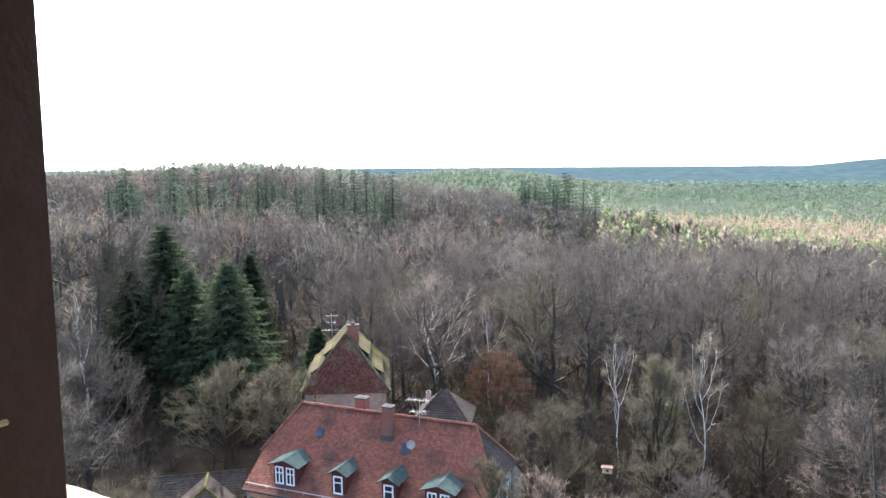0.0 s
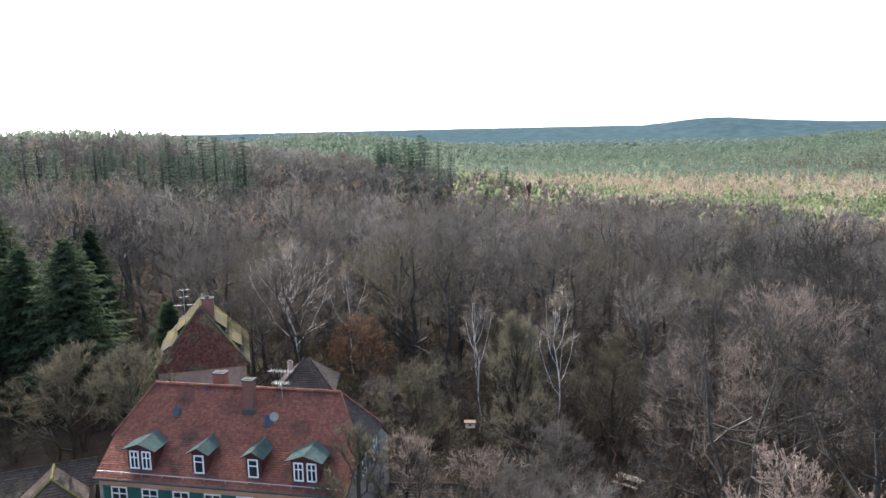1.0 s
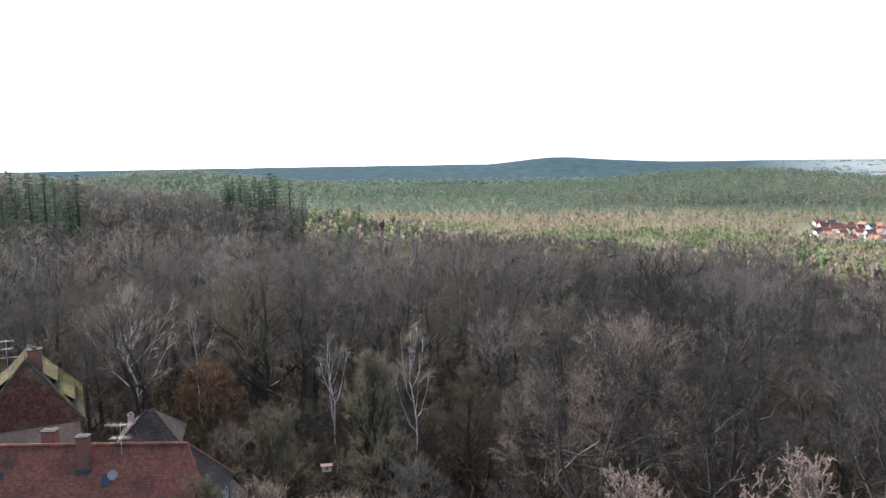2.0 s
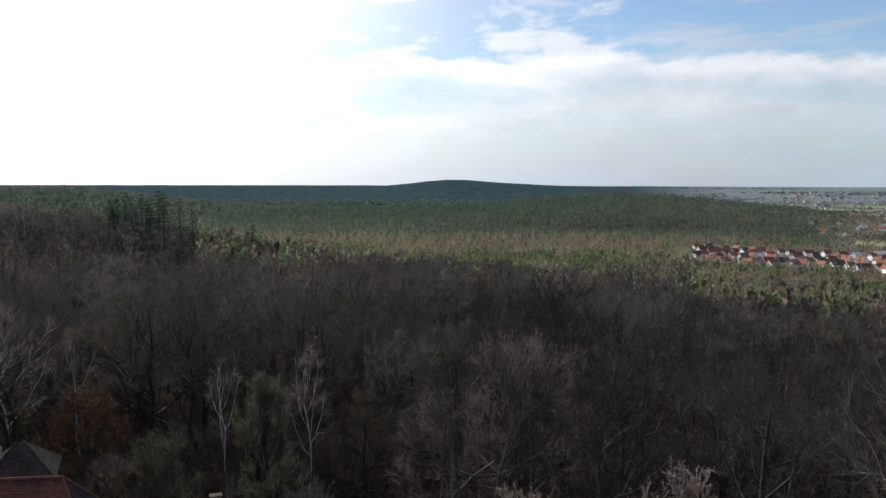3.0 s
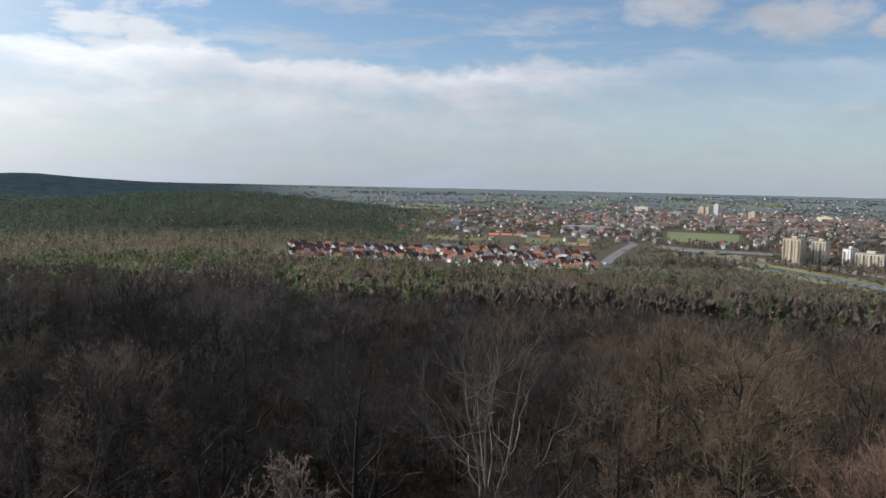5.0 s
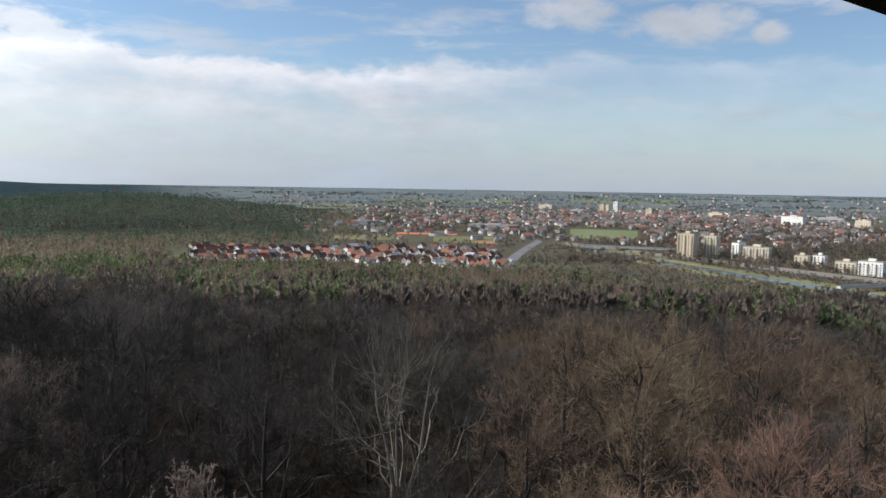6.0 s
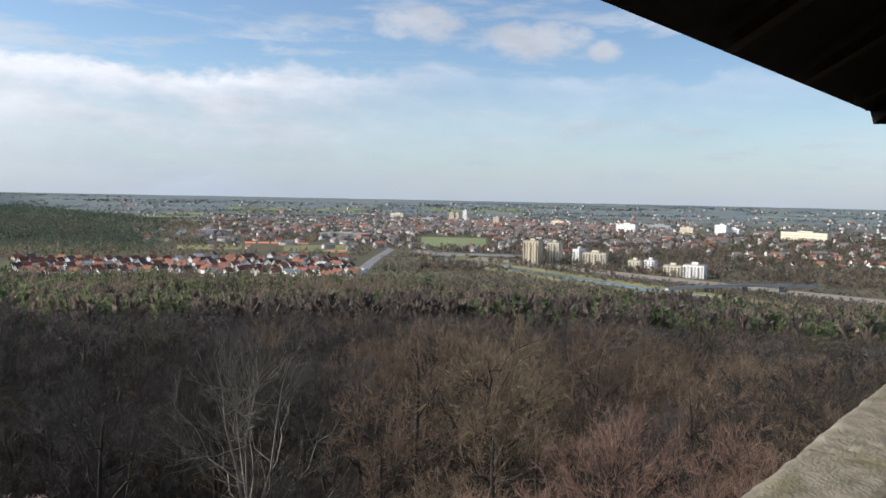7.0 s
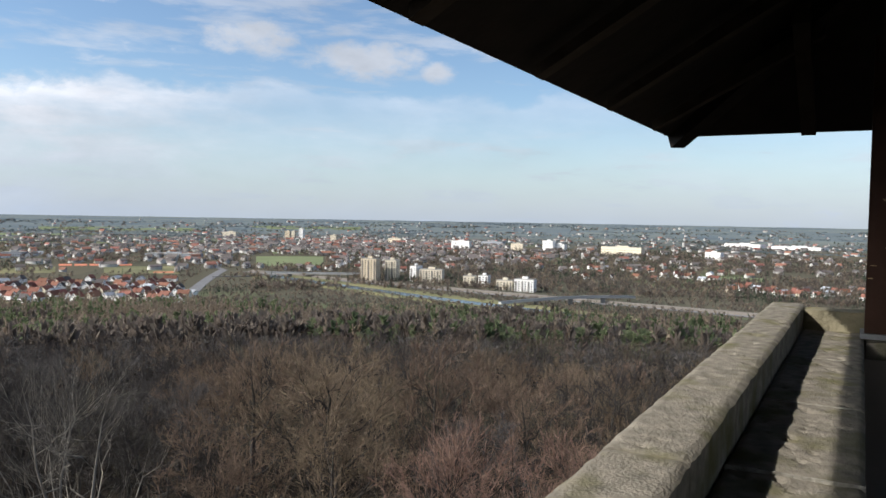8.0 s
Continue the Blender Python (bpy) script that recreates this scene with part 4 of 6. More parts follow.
def crown(seed, n=26, wide=0.3, power=1.0, up=0.25, low=0.1):
    """A forest crown one unit high: slivers set out along a stem, within a cone or a dome."""
    rng = np.random.default_rng(seed)
    h = low + (0.96 - low) * rng.uniform(0, 1, n) ** 0.8
    a = np.arange(n) * 2.399 + rng.uniform(-0.4, 0.4, n)
    r = wide * (1 - h) ** power * rng.uniform(0.75, 1.2, n) + 0.03
    out = np.stack([np.cos(a), np.sin(a), 0 * a], 1)
    base = np.stack([0 * h, 0 * h, h], 1) + out * (r * 0.15)[:, None]
    d = unit(out + np.array([0, 0, up]) + rng.normal(size=(n, 3)) * 0.22)
    v, f = spikes(rng, base, d, r, 0.05 + r * 0.55)
    top, tf = spikes(rng, np.array([[0, 0, 0.72]]), np.array([[0, 0, 1.0]]), np.array([0.28]), np.array([0.10]))
    tr, kf = tri_arrays(Shape().tube([(0, 0, 0), (0, 0, 0.8)], [0.014, 0.008], 3, cap=False))
    return join([(v, f), (top, tf), (tr, kf)])


def spiky_ball(seed, n=26):
    """A leafless crown seen from afar: slivers round a short stem."""
    rng = np.random.default_rng(seed)
    d = unit(rng.normal(size=(n, 3)) + np.array([0, 0, 0.6]))
    base = np.array([0, 0, 0.35]) + d * rng.uniform(0.0, 0.15, (n, 1))
    ln = rng.uniform(0.25, 0.55, n)
    v, f = spikes(rng, base, d, ln, np.full(n, 0.13))
    tr, tf = tri_arrays(Shape().tube([(0, 0, 0), (0, 0, 0.5)], [0.025, 0.012], 3, cap=False))
    return np.concatenate([v, tr]), np.concatenate([f, tf + len(v)])


def field_noise(x, y, s, seed=0.0):
    return noise.noise(Vector((x / s + seed * 7.3, y / s - seed * 3.1, seed)))


def build_far_woods():
    rng = np.random.default_rng(12)
    lots = collections.defaultdict(list)

    def wanted(az, r):
        if az > -12:
            return r > 640 and (az < 10 or r > 860)
        if az > -47:
            return 250 < r < 2700 + (az + 47) * 320
        edge = 895 - (-47 - az) * 6 if az > -75 else (700 if az > -80 else 630)
        if r < edge:
            return r > 235
        return -58 < az <= -47 and 1120 + (-47 - az) * 6 < r < 2700

    for i in range(150000):
        az = rng.uniform(-112, 44)
        # evenly spread over the ground near by, thinning slowly with distance
        r = 240 * (4850 / 240) ** (rng.uniform() ** 0.85)
        if rng.uniform() > 0.58 or not wanted(az, r):
            continue
        x, y = polar(az, r)
        g = field_noise(x, y, 130, 1) + 0.5 * field_noise(x, y, 40, 2)
        if az > -12:
            sp = "pine_dark"
        elif r < 1240:
            strip = (r > 930 and az > -50) or (az < -44 and g > -0.12 and r > 480)
            sp = "larch" if strip and rng.uniform() < 0.78 or g > 0.3 else ("bare" if g < -0.30 else "pine")
            if r < 330:
                sp = "bare" if g < 0.1 and rng.uniform() < 0.4 else sp
            if r < 620 and sp == "pine" and rng.uniform() < 0.42:
                sp = "larch" if rng.uniform() < 0.6 else "bare"
        else:
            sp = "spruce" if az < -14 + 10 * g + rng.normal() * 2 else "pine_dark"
        h = rng.uniform(13, 19) * min(1.0, max(0.35, (az + 58.5) / 3.5) if r > 1000 and az < -47 else 1.0)
        w = max(4.0, r / 240) * rng.uniform(0.9, 1.5)
        z = gz(x, y) - 0.5
        if r > 3700:
            continue
        if r > 2700:
            # far off the crowns run together
            sink = 1 if r < 3300 else 9
            lots[sp + "_far"].append((x, y, z - sink, h * (0.5 if r < 3300 else 0.3) + sink - 1, max(w, r / 210) * (1.4 if r < 3300 else 2.2)))
        elif sp == "bare" and rng.uniform() < 0.45:
            continue
        else:
            near = "_near" if r < 620 else ""
            lots[sp + near].append((x, y, z, h * rng.uniform(0.8, 1.1), max(w, 5.0) * rng.uniform(1.5, 2.1)))
    tufts = [tuft(s, 4, 0.5) for s in range(8)]
    # pine colour paled and greyed: haze of the far ridge is in it
    dark = material("hazed_pine_wood", (0.105, 0.122, 0.098), (0.15, 0.168, 0.132), scale=0.01, island=0.3, spec=0.0, rough=1.0, thin=0.5)

    def stand_of(name, label, sp, mt, wide, power, up, low):
        for near, n in (("_near", 30), ("", 13)):
            kinds = [crown(s * 7 + n, n, wide, power, up, low) for s in range(9)]
            stuff(name, label, "trees", kinds, lots[sp + near], rng, mt)

    for sp in ("pine", "pine_near"):
        lots["deep" + sp[4:]] = lots[sp][::3]
        del lots[sp][::3]
    stand_of("pine_wood", "rounded green pine crowns on slope and plain", "pine", PINE_HAZED, 0.36, 0.45, 0.35, 0.35)
    stand_of("pine_wood", "deeper green pines mixed through the forest", "deep", PINE_DEEP, 0.36, 0.45, 0.35, 0.35)
    stand_of("pine_wood", "pine forest on the far ridge, paled for haze", "pine_dark", dark, 0.36, 0.5, 0.35, 0.3)
    stand_of("larch_wood", "tan bare larches in a strip through the forest", "larch", LARCH_HAZED, 0.34, 0.8, 0.3, 0.15)
    stand_of("spruce_wood", "dark spruce forest on a low hill, haze blue-green in its colour", "spruce", SPRUCE_HAZED, 0.36, 0.8, 0.1, 0.12)
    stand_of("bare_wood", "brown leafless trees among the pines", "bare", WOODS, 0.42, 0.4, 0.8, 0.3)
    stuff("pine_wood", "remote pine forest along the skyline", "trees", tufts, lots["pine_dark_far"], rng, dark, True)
    stuff("spruce_wood", "remote spruce forest along the skyline", "trees", tufts, lots["spruce_far"], rng, SPRUCE_HAZED, True)


build_far_woods()


# ---- lookout tower ----
TURN = -29.2
TOWER = pose(0, 0, 0, 0, 0, TURN)
D0, D1, N1 = -2.2, 5.20, 0.49
N0 = N1 - (D1 - D0)
KERB, LEDGE, FLOOR, EAVE = EYE - 0.50, EYE - 0.63, EYE - 1.62, EYE + 0.68


def build_tower():
    t = thing("lookout_tower", "square sandstone lookout tower with a timber hipped roof", "tower", TOWER)
    # shaft and floor
    part("shaft", Shape().box(D0 + 0.1, N0 + 0.1, gz(0, 0) - 0.3, D1 - 0.1, N1 - 0.1, FLOOR - 0.25), STONE_WALL, t)
    part("platform", Shape().box(D0 + 0.1, N0 + 0.1, FLOOR - 0.24, D1 - 0.1, N1 - 0.1, FLOOR), CONCRETE, t)
    inner = 0.52
    for nm, (x0, y0, x1, y1) in (("north", (D0, N1 - inner, D1, N1)), ("south", (D0, N0, D1, N0 + inner)), ("east", (D1 - inner, N0 + inner, D1, N1 - inner)), ("west", (D0, N0 + inner, D0 + inner, N1 - inner))):
        part("parapet_wall", Shape().box(x0, y0, FLOOR, x1, y1, LEDGE - 0.10), STONE_WALL, t)
    return t


tower = build_tower()


def worn_slab(x0, y0, z0, x1, y1, z1, cell, seed, wear=0.004, round_edge=0.012, chipped=1.0, pits=0):
    """A stone slab with a worn, uneven top, rounded and chipped upper edges and small pits."""
    rng = np.random.default_rng(seed)
    holes = [(rng.uniform(x0 + 0.03, x1 - 0.03), rng.uniform(y0 + 0.03, y1 - 0.03), rng.uniform(0.007, 0.02), rng.uniform(0.3, 1.2)) for i in range(pits)]
    sh = Shape()
    nx, ny = max(2, int((x1 - x0) / cell)), max(2, int((y1 - y0) / cell))
    grid = []
    for i in range(nx + 1):
        for j in range(ny + 1):
            x, y = x0 + (x1 - x0) * i / nx, y0 + (y1 - y0) * j / ny
            e = min(x - x0, x1 - x, y - y0, y1 - y)
            h = noise.noise(Vector((x * 5, y * 5, seed))) * wear + noise.noise(Vector((x * 18, y * 18, seed + 3))) * wear * 0.8 + noise.noise(Vector((x * 45, y * 45, seed))) * wear * 0.5
            drop = round_edge * max(0, 1 - min(y - y0, y1 - y) / (cell * 1.5)) ** 2 * 0.6 + 0.004 * (e < 1e-6)
            for hx, hy, hr, turn in holes:
                du, dv = (x - hx) * math.cos(turn) + (y - hy) * math.sin(turn), (y - hy) * math.cos(turn) - (x - hx) * math.sin(turn)
                h -= 0.028 * math.exp(-(du / hr) ** 2 - (dv / (hr * 0.55)) ** 2)
            out = (noise.noise(Vector((x * 3.5, y * 3.5, seed + 9))) * 0.004 + noise.noise(Vector((x * 15, y * 15, seed + 4))) * 0.004 + noise.noise(Vector((x * 40, y * 40, seed))) * 0.003) * chipped if e < 1e-6 else 0
            out = min(out, 0.004) if x in (x1,) or y in (y1,) else max(out, -0.004)
            grid.append((x + (out if x in (x0, x1) else 0), y + (out if y in (y0, y1) else 0), z1 + h - drop))
    sh.v += grid
    k = ny + 1
    for i in range(nx):
        for j in range(ny):
            sh.f.append((i * k + j, (i + 1) * k + j, (i + 1) * k + j + 1, i * k + j + 1))
    rim = [i * k for i in range(nx + 1)] + [nx * k + j for j in range(1, ny + 1)] + [i * k + ny for i in range(nx - 1, -1, -1)] + [j for j in range(ny - 1, 0, -1)]
    base = len(sh.v)
    m = len(rim)
    sh.v += [sh.v[i] for i in rim] + [(sh.v[i][0], sh.v[i][1], z0) for i in rim]
    for a in range(m):
        b = (a + 1) % m
        sh.f.append((base + b, base + a, base + m + a, base + m + b))
    sh.f.append(tuple(base + m + a for a in range(m)))
    return sh


def build_parapet():
    kw = 0.195
    k0 = N1 - kw
    # kerb stones along the viewing side, then the far side
    xs = [D0, -0.85, 0.35, 1.62, 2.95, 4.15, D1]
    for i in range(6):
        part("kerb_stone", worn_slab(xs[i] + 0.0015, k0, LEDGE - 0.10, xs[i + 1] - 0.0015, N1, KERB + 0.003 * (i % 2), 0.016, 20 + i, wear=0.0018, pits=7), STONE, tower, smooth=True)
    ys = [k0 - 0.006, -0.9, -2.3, -3.7, N0 + kw]
    for i in range(4):
        part("kerb_stone", worn_slab(D1 - kw, ys[i + 1] + 0.004, LEDGE - 0.10, D1, ys[i], KERB - 0.01, 0.06, 40 + i), STONE if i else STONE_MOSSY, tower, smooth=True)
        part("kerb_stone", worn_slab(D0, ys[i + 1] + 0.004, LEDGE - 0.10, D0 + kw, ys[i], KERB, 0.07, 50 + i), STONE, tower, smooth=True)
    for i in range(4):
        a, b = D0 + kw + i * 1.75, D0 + kw + (i + 1) * 1.75
        part("kerb_stone", worn_slab(a, N0, LEDGE - 0.10, b - 0.004, N0 + kw, KERB, 0.09, 60 + i), STONE, tower, smooth=True)
    # ledge slabs inside the kerb
    xs = [D0 + kw + 0.005, -0.6, 0.55, 1.25, 2.05, 2.9, 3.9, D1 - kw - 0.004]
    for i in range(7):
        part("ledge_slab", worn_slab(xs[i] + 0.003, -0.03, LEDGE - 0.099, xs[i + 1] - 0.003, k0 - 0.004, LEDGE + 0.003 * (i % 3), 0.0125, 70 + i, wear=0.004, chipped=0.4, pits=26), STONE, tower, smooth=True)
    for i in range(1, 7):
        # pale mortar squeezed out of the joints
        sh = Shape()
        for k in range(8):
            y0, y1 = -0.03 + (k0 + 0.026) * k / 8, -0.03 + (k0 + 0.026) * (k + 1) / 8
            w = 0.0024 + 0.003 * noise.noise(Vector((k * 1.7, i * 3.1, 0)))
            j = 0.006 * noise.noise(Vector((k * 0.9, i * 5.3, 2)))
            sh.box(xs[i] + j - w, y0, LEDGE - 0.05, xs[i] + j + w, y1, LEDGE + 0.0055)
        part("mortar_joint", sh, MORTAR, tower, "crumbling pale mortar joint")
    part("ledge_slab", worn_slab(D1 - 0.52, N0 + 0.55, LEDGE - 0.099, D1 - kw - 0.004, -0.04, LEDGE, 0.09, 80), STONE, tower, smooth=True)


MORTAR = material("lime_mortar", (0.26, 0.245, 0.21), (0.37, 0.35, 0.30), scale=60, bump=0.5, stain=(0.16, 0.15, 0.125), stain_scale=20)
STONE_MOSSY = material("mossy_sandstone", (0.16, 0.145, 0.10), (0.28, 0.25, 0.17), scale=9, detail=9, bump=0.8, bump_scale=30, stain=(0.15, 0.14, 0.035), stain_scale=3.5, rough=0.95)
build_parapet()


def build_posts():
    s = 0.11
    spots = [(-0.594, -0.13), (D1 - 0.32, -0.14), (2.1, -3.0), (D0 + 0.3, N0 + 0.3), (D1 - 0.3, N0 + 0.3)]
    for i, (a, b) in enumerate(spots):
        sh = Shape().box(a - s, b - s, (LEDGE + 0.03) if i < 2 else FLOOR, a + s, b + s, EAVE + (0.35 if i != 2 else 1.9))
        p = part("post", sh, TIMBER, tower, "dark-stained square timber post")
        if i < 2:
            part("post_shoe", Shape().box(a - s - 0.02, b - s - 0.02, LEDGE, a + s + 0.02, b + s + 0.02, LEDGE + 0.028), ZINC, p, "bolted galvanised metal shoe")
        if i < 2:
            rng = np.random.default_rng(90 + i)
            face_y = b - s if i == 0 else b + s
            for k in range(16 if i == 0 else 14):
                z = EYE + rng.uniform(-0.2, 0.12) if i == 0 else EYE + rng.uniform(-0.35, 0.25)
                ln, tilt = rng.uniform(0.003, 0.009) * (1 if i == 0 else 2.0), rng.uniform(-70, 70)
                for m in ((pose(a + s - rng.uniform(0.01, 0.05), face_y, z, 0, tilt, 0), pose(a + s, b - rng.uniform(-0.1, 0.1), z, tilt, 0, 90)) if i == 0 else (pose(a - s, b + rng.uniform(-0.09, 0.09), z, tilt, 0, 90), pose(a - rng.uniform(0.0, 0.09), b + s, z, 0, tilt, 0))):
                    part("carving", Shape().box(-ln, -0.001, -0.0016 * (1 if i == 0 else 2), ln, 0.001, 0.0016 * (1 if i == 0 else 2), m), SCRATCH, p)
    a, b = D1 - 0.32, -0.14
    part("brace", Shape().slab([(a - 0.11, b - 0.05, EAVE + 0.22), (a - 0.11, b + 0.05, EAVE + 0.22), (a - 0.11, b + 0.05, EAVE - 0.02), (a - 0.11, b - 0.05, EAVE - 0.02)], 0.08), TIMBER, tower)


build_posts()


def build_roof():
    """Low hipped roof: boards, rafters, eaves beam."""
    o = 0.86
    a0, a1, b0, b1 = D0 - o, D1 + o, N0 - o, N1 + o
    c = Vector(((D0 + D1) / 2, (N0 + N1) / 2, EAVE + 2.7))
    corners = [Vector((a0, b0, EAVE)), Vector((a1, b0, EAVE)), Vector((a1, b1, EAVE)), Vector((a0, b1, EAVE))]
    for i in range(4):
        p, q = corners[i], corners[(i + 1) % 4]
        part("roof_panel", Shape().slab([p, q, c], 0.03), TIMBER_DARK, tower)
        lift = Vector((0, 0, 0.012))
        part("roof_cover", Shape().slab([p + lift + (p - c) * 0.01 + Vector((0, 0, 0.04)), q + lift + (q - c) * 0.01 + Vector((0, 0, 0.04)), c + Vector((0, 0, 0.05))], 0.035), TILE_OLD, tower)
        # rafters under the boards, run square to the eaves
        d = (q - p).normalized()
        inn = Vector((-d.y, d.x, 0))
        length = (q - p).length
        slope = 2.7 / (length / 2)
        n = 9
        for k in range(1, n):
            s = length * k / n
            run = min(s, length - s) * 0.98
            e = p + d * s + inn * (0.13 if i == 2 else 0.4)
            f = e + inn * run + Vector((0, 0, slope * run))
            sh = Shape()
            w, h = 0.045, 0.12
            sh.v += [tuple(v) for v in (e - d * w, e + d * w, f + d * w, f - d * w)]
            sh.v = [(v[0], v[1], v[2] - 0.035) for v in sh.v] + [(v[0], v[1], v[2] - 0.035 - (h if j > 1 else h * 0.42)) for j, v in enumerate(sh.v)]
            sh.f += [(0, 1, 2, 3), (7, 6, 5, 4), (0, 4, 5, 1), (1, 5, 6, 2), (2, 6, 7, 3), (3, 7, 4, 0)]
            part("rafter", sh, RAFTER, tower, "rough-sawn rafter with a tapered tail")
        # hip rafter at each corner
        g = p + (c - p) * 0.015
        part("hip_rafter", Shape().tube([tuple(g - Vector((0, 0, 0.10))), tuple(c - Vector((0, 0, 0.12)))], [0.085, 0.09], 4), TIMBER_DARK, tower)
        # uneven lower course of roof tiles and the drip edge
        if i in (1, 2):
            rng = np.random.default_rng(150 + i)
            count = int(length / 0.19)
            for k in range(count):
                u0 = (k + 0.02) / count * length
                u1 = (k + 0.98) / count * length
                jut, sag = rng.uniform(0.015, 0.05), rng.uniform(-0.008, 0.012)
                e0, e1 = p + d * u0 - inn * jut, p + d * u1 - inn * jut
                up = Vector((0, 0, 0.055 + sag))
                back = inn * 0.3 + Vector((0, 0, slope * 0.3))
                mid0, mid1 = e0.lerp(e1, 0.35) - inn * 0.012, e0.lerp(e1, 0.65) - inn * 0.012
                part("eaves_tile", Shape().slab([e0 + up, mid0 + up, mid1 + up, e1 + up, e1 + up + back, e0 + up + back], 0.022), TILE_OLD, tower)
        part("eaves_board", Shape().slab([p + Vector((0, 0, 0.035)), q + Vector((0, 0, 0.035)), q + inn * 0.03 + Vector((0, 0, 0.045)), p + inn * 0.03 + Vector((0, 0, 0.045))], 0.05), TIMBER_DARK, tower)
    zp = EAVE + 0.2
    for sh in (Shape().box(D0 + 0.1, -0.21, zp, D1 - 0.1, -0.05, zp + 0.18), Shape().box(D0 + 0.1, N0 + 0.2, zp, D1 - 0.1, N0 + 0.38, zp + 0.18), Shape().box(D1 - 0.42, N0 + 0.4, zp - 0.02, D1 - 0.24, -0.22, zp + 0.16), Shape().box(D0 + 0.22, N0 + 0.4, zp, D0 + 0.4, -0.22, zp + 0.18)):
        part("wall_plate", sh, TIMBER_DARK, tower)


build_roof()


# ---- the house below the tower ----
def tiled(sh, p, q, r, s, rows, cols, lift=0.025, rng=None):
    """Lapped roof tiles on the patch p q (lower edge) r s (upper edge); each tile is a face with a front edge."""
    p, q, r, s = (Vector(v) for v in (p, q, r, s))
    nrm = (q - p).cross(s - p).normalized()
    for i in range(rows):
        u0, u1 = i / rows, (i + 1) / rows
        a0, a1 = p.lerp(s, u0), q.lerp(r, u0)
        b0, b1 = p.lerp(s, u1), q.lerp(r, u1)
        n = max(2, int(cols * (a1 - a0).length / max((q - p).length, 1e-6)))
        off = 0.5 * (i % 2)
        for k in range(n + 1):
            t0, t1 = max(0, (k - off) / n), min(1, (k + 1 - off) / n)
            if t1 - t0 < 0.002:
                continue
            up = lift * rng.uniform(0.7, 1.3)
            e0, e1 = a0.lerp(a1, t0) + nrm * up, a0.lerp(a1, t1) + nrm * up
            f0, f1 = b0.lerp(b1, t0) + nrm * 0.004, b0.lerp(b1, t1) + nrm * 0.004
            sh.face(e0, e1, f1, f0)
            n0 = len(sh.v)
            sh.v += [tuple(a0.lerp(a1, t0) - nrm * 0.01), tuple(a0.lerp(a1, t1) - nrm * 0.01)]
            sh.f.append((n0, n0 + 1, n0 - 3, n0 - 4))
    return sh


def ridge_tiles(points, size=0.13, step_len=0.36):
    sh = Shape()
    for a, b in zip(points, points[1:]):
        a, b = Vector(a), Vector(b)
        n = max(1, int((b - a).length / step_len))
        for i in range(n):
            p, q = a.lerp(b, i / n), a.lerp(b, (i + 1.08) / n)
            sh.tube([tuple(p), tuple(q)], [size * 1.08, size * 0.92], 6)
    return sh


def window(parent, x0, x1, z0, z1, y, panes=2, rail=0.35, depth=0.06, turn=None):
    """A casement in the plane y, facing -y: frame, panes, sill."""
    m = turn or Matrix()
    w = part("window", Shape().box(x0, y, z0, x1, y + 0.03, z1, m), GLASS, parent, "dark panes in a white frame")
    fr = Shape()
    t = 0.055
    fr.box(x0 - t, y - depth, z0 - t, x0 + 0.01, y + 0.02, z1 + t, m).box(x1 - 0.01, y - depth, z0 - t, x1 + t, y + 0.02, z1 + t, m)
    fr.box(x0 + 0.01, y - depth, z1 - 0.02, x1 - 0.01, y + 0.02, z1 + t, m).box(x0 + 0.01, y - depth, z0 - t, x1 - 0.01, y + 0.02, z0 + 0.02, m)
    for k in range(1, panes):
        xm = x0 + (x1 - x0) * k / panes
        fr.box(xm - 0.03, y - depth + 0.01, z0 + 0.02, xm + 0.03, y + 0.01, z1 - 0.02, m)
    if rail:
        zr = z1 - (z1 - z0) * rail
        fr.box(x0 + 0.01, y - depth + 0.015, zr - 0.03, x1 - 0.01, y + 0.008, zr + 0.03, m)
    part("window_frame", fr, WHITE, w)
    return w


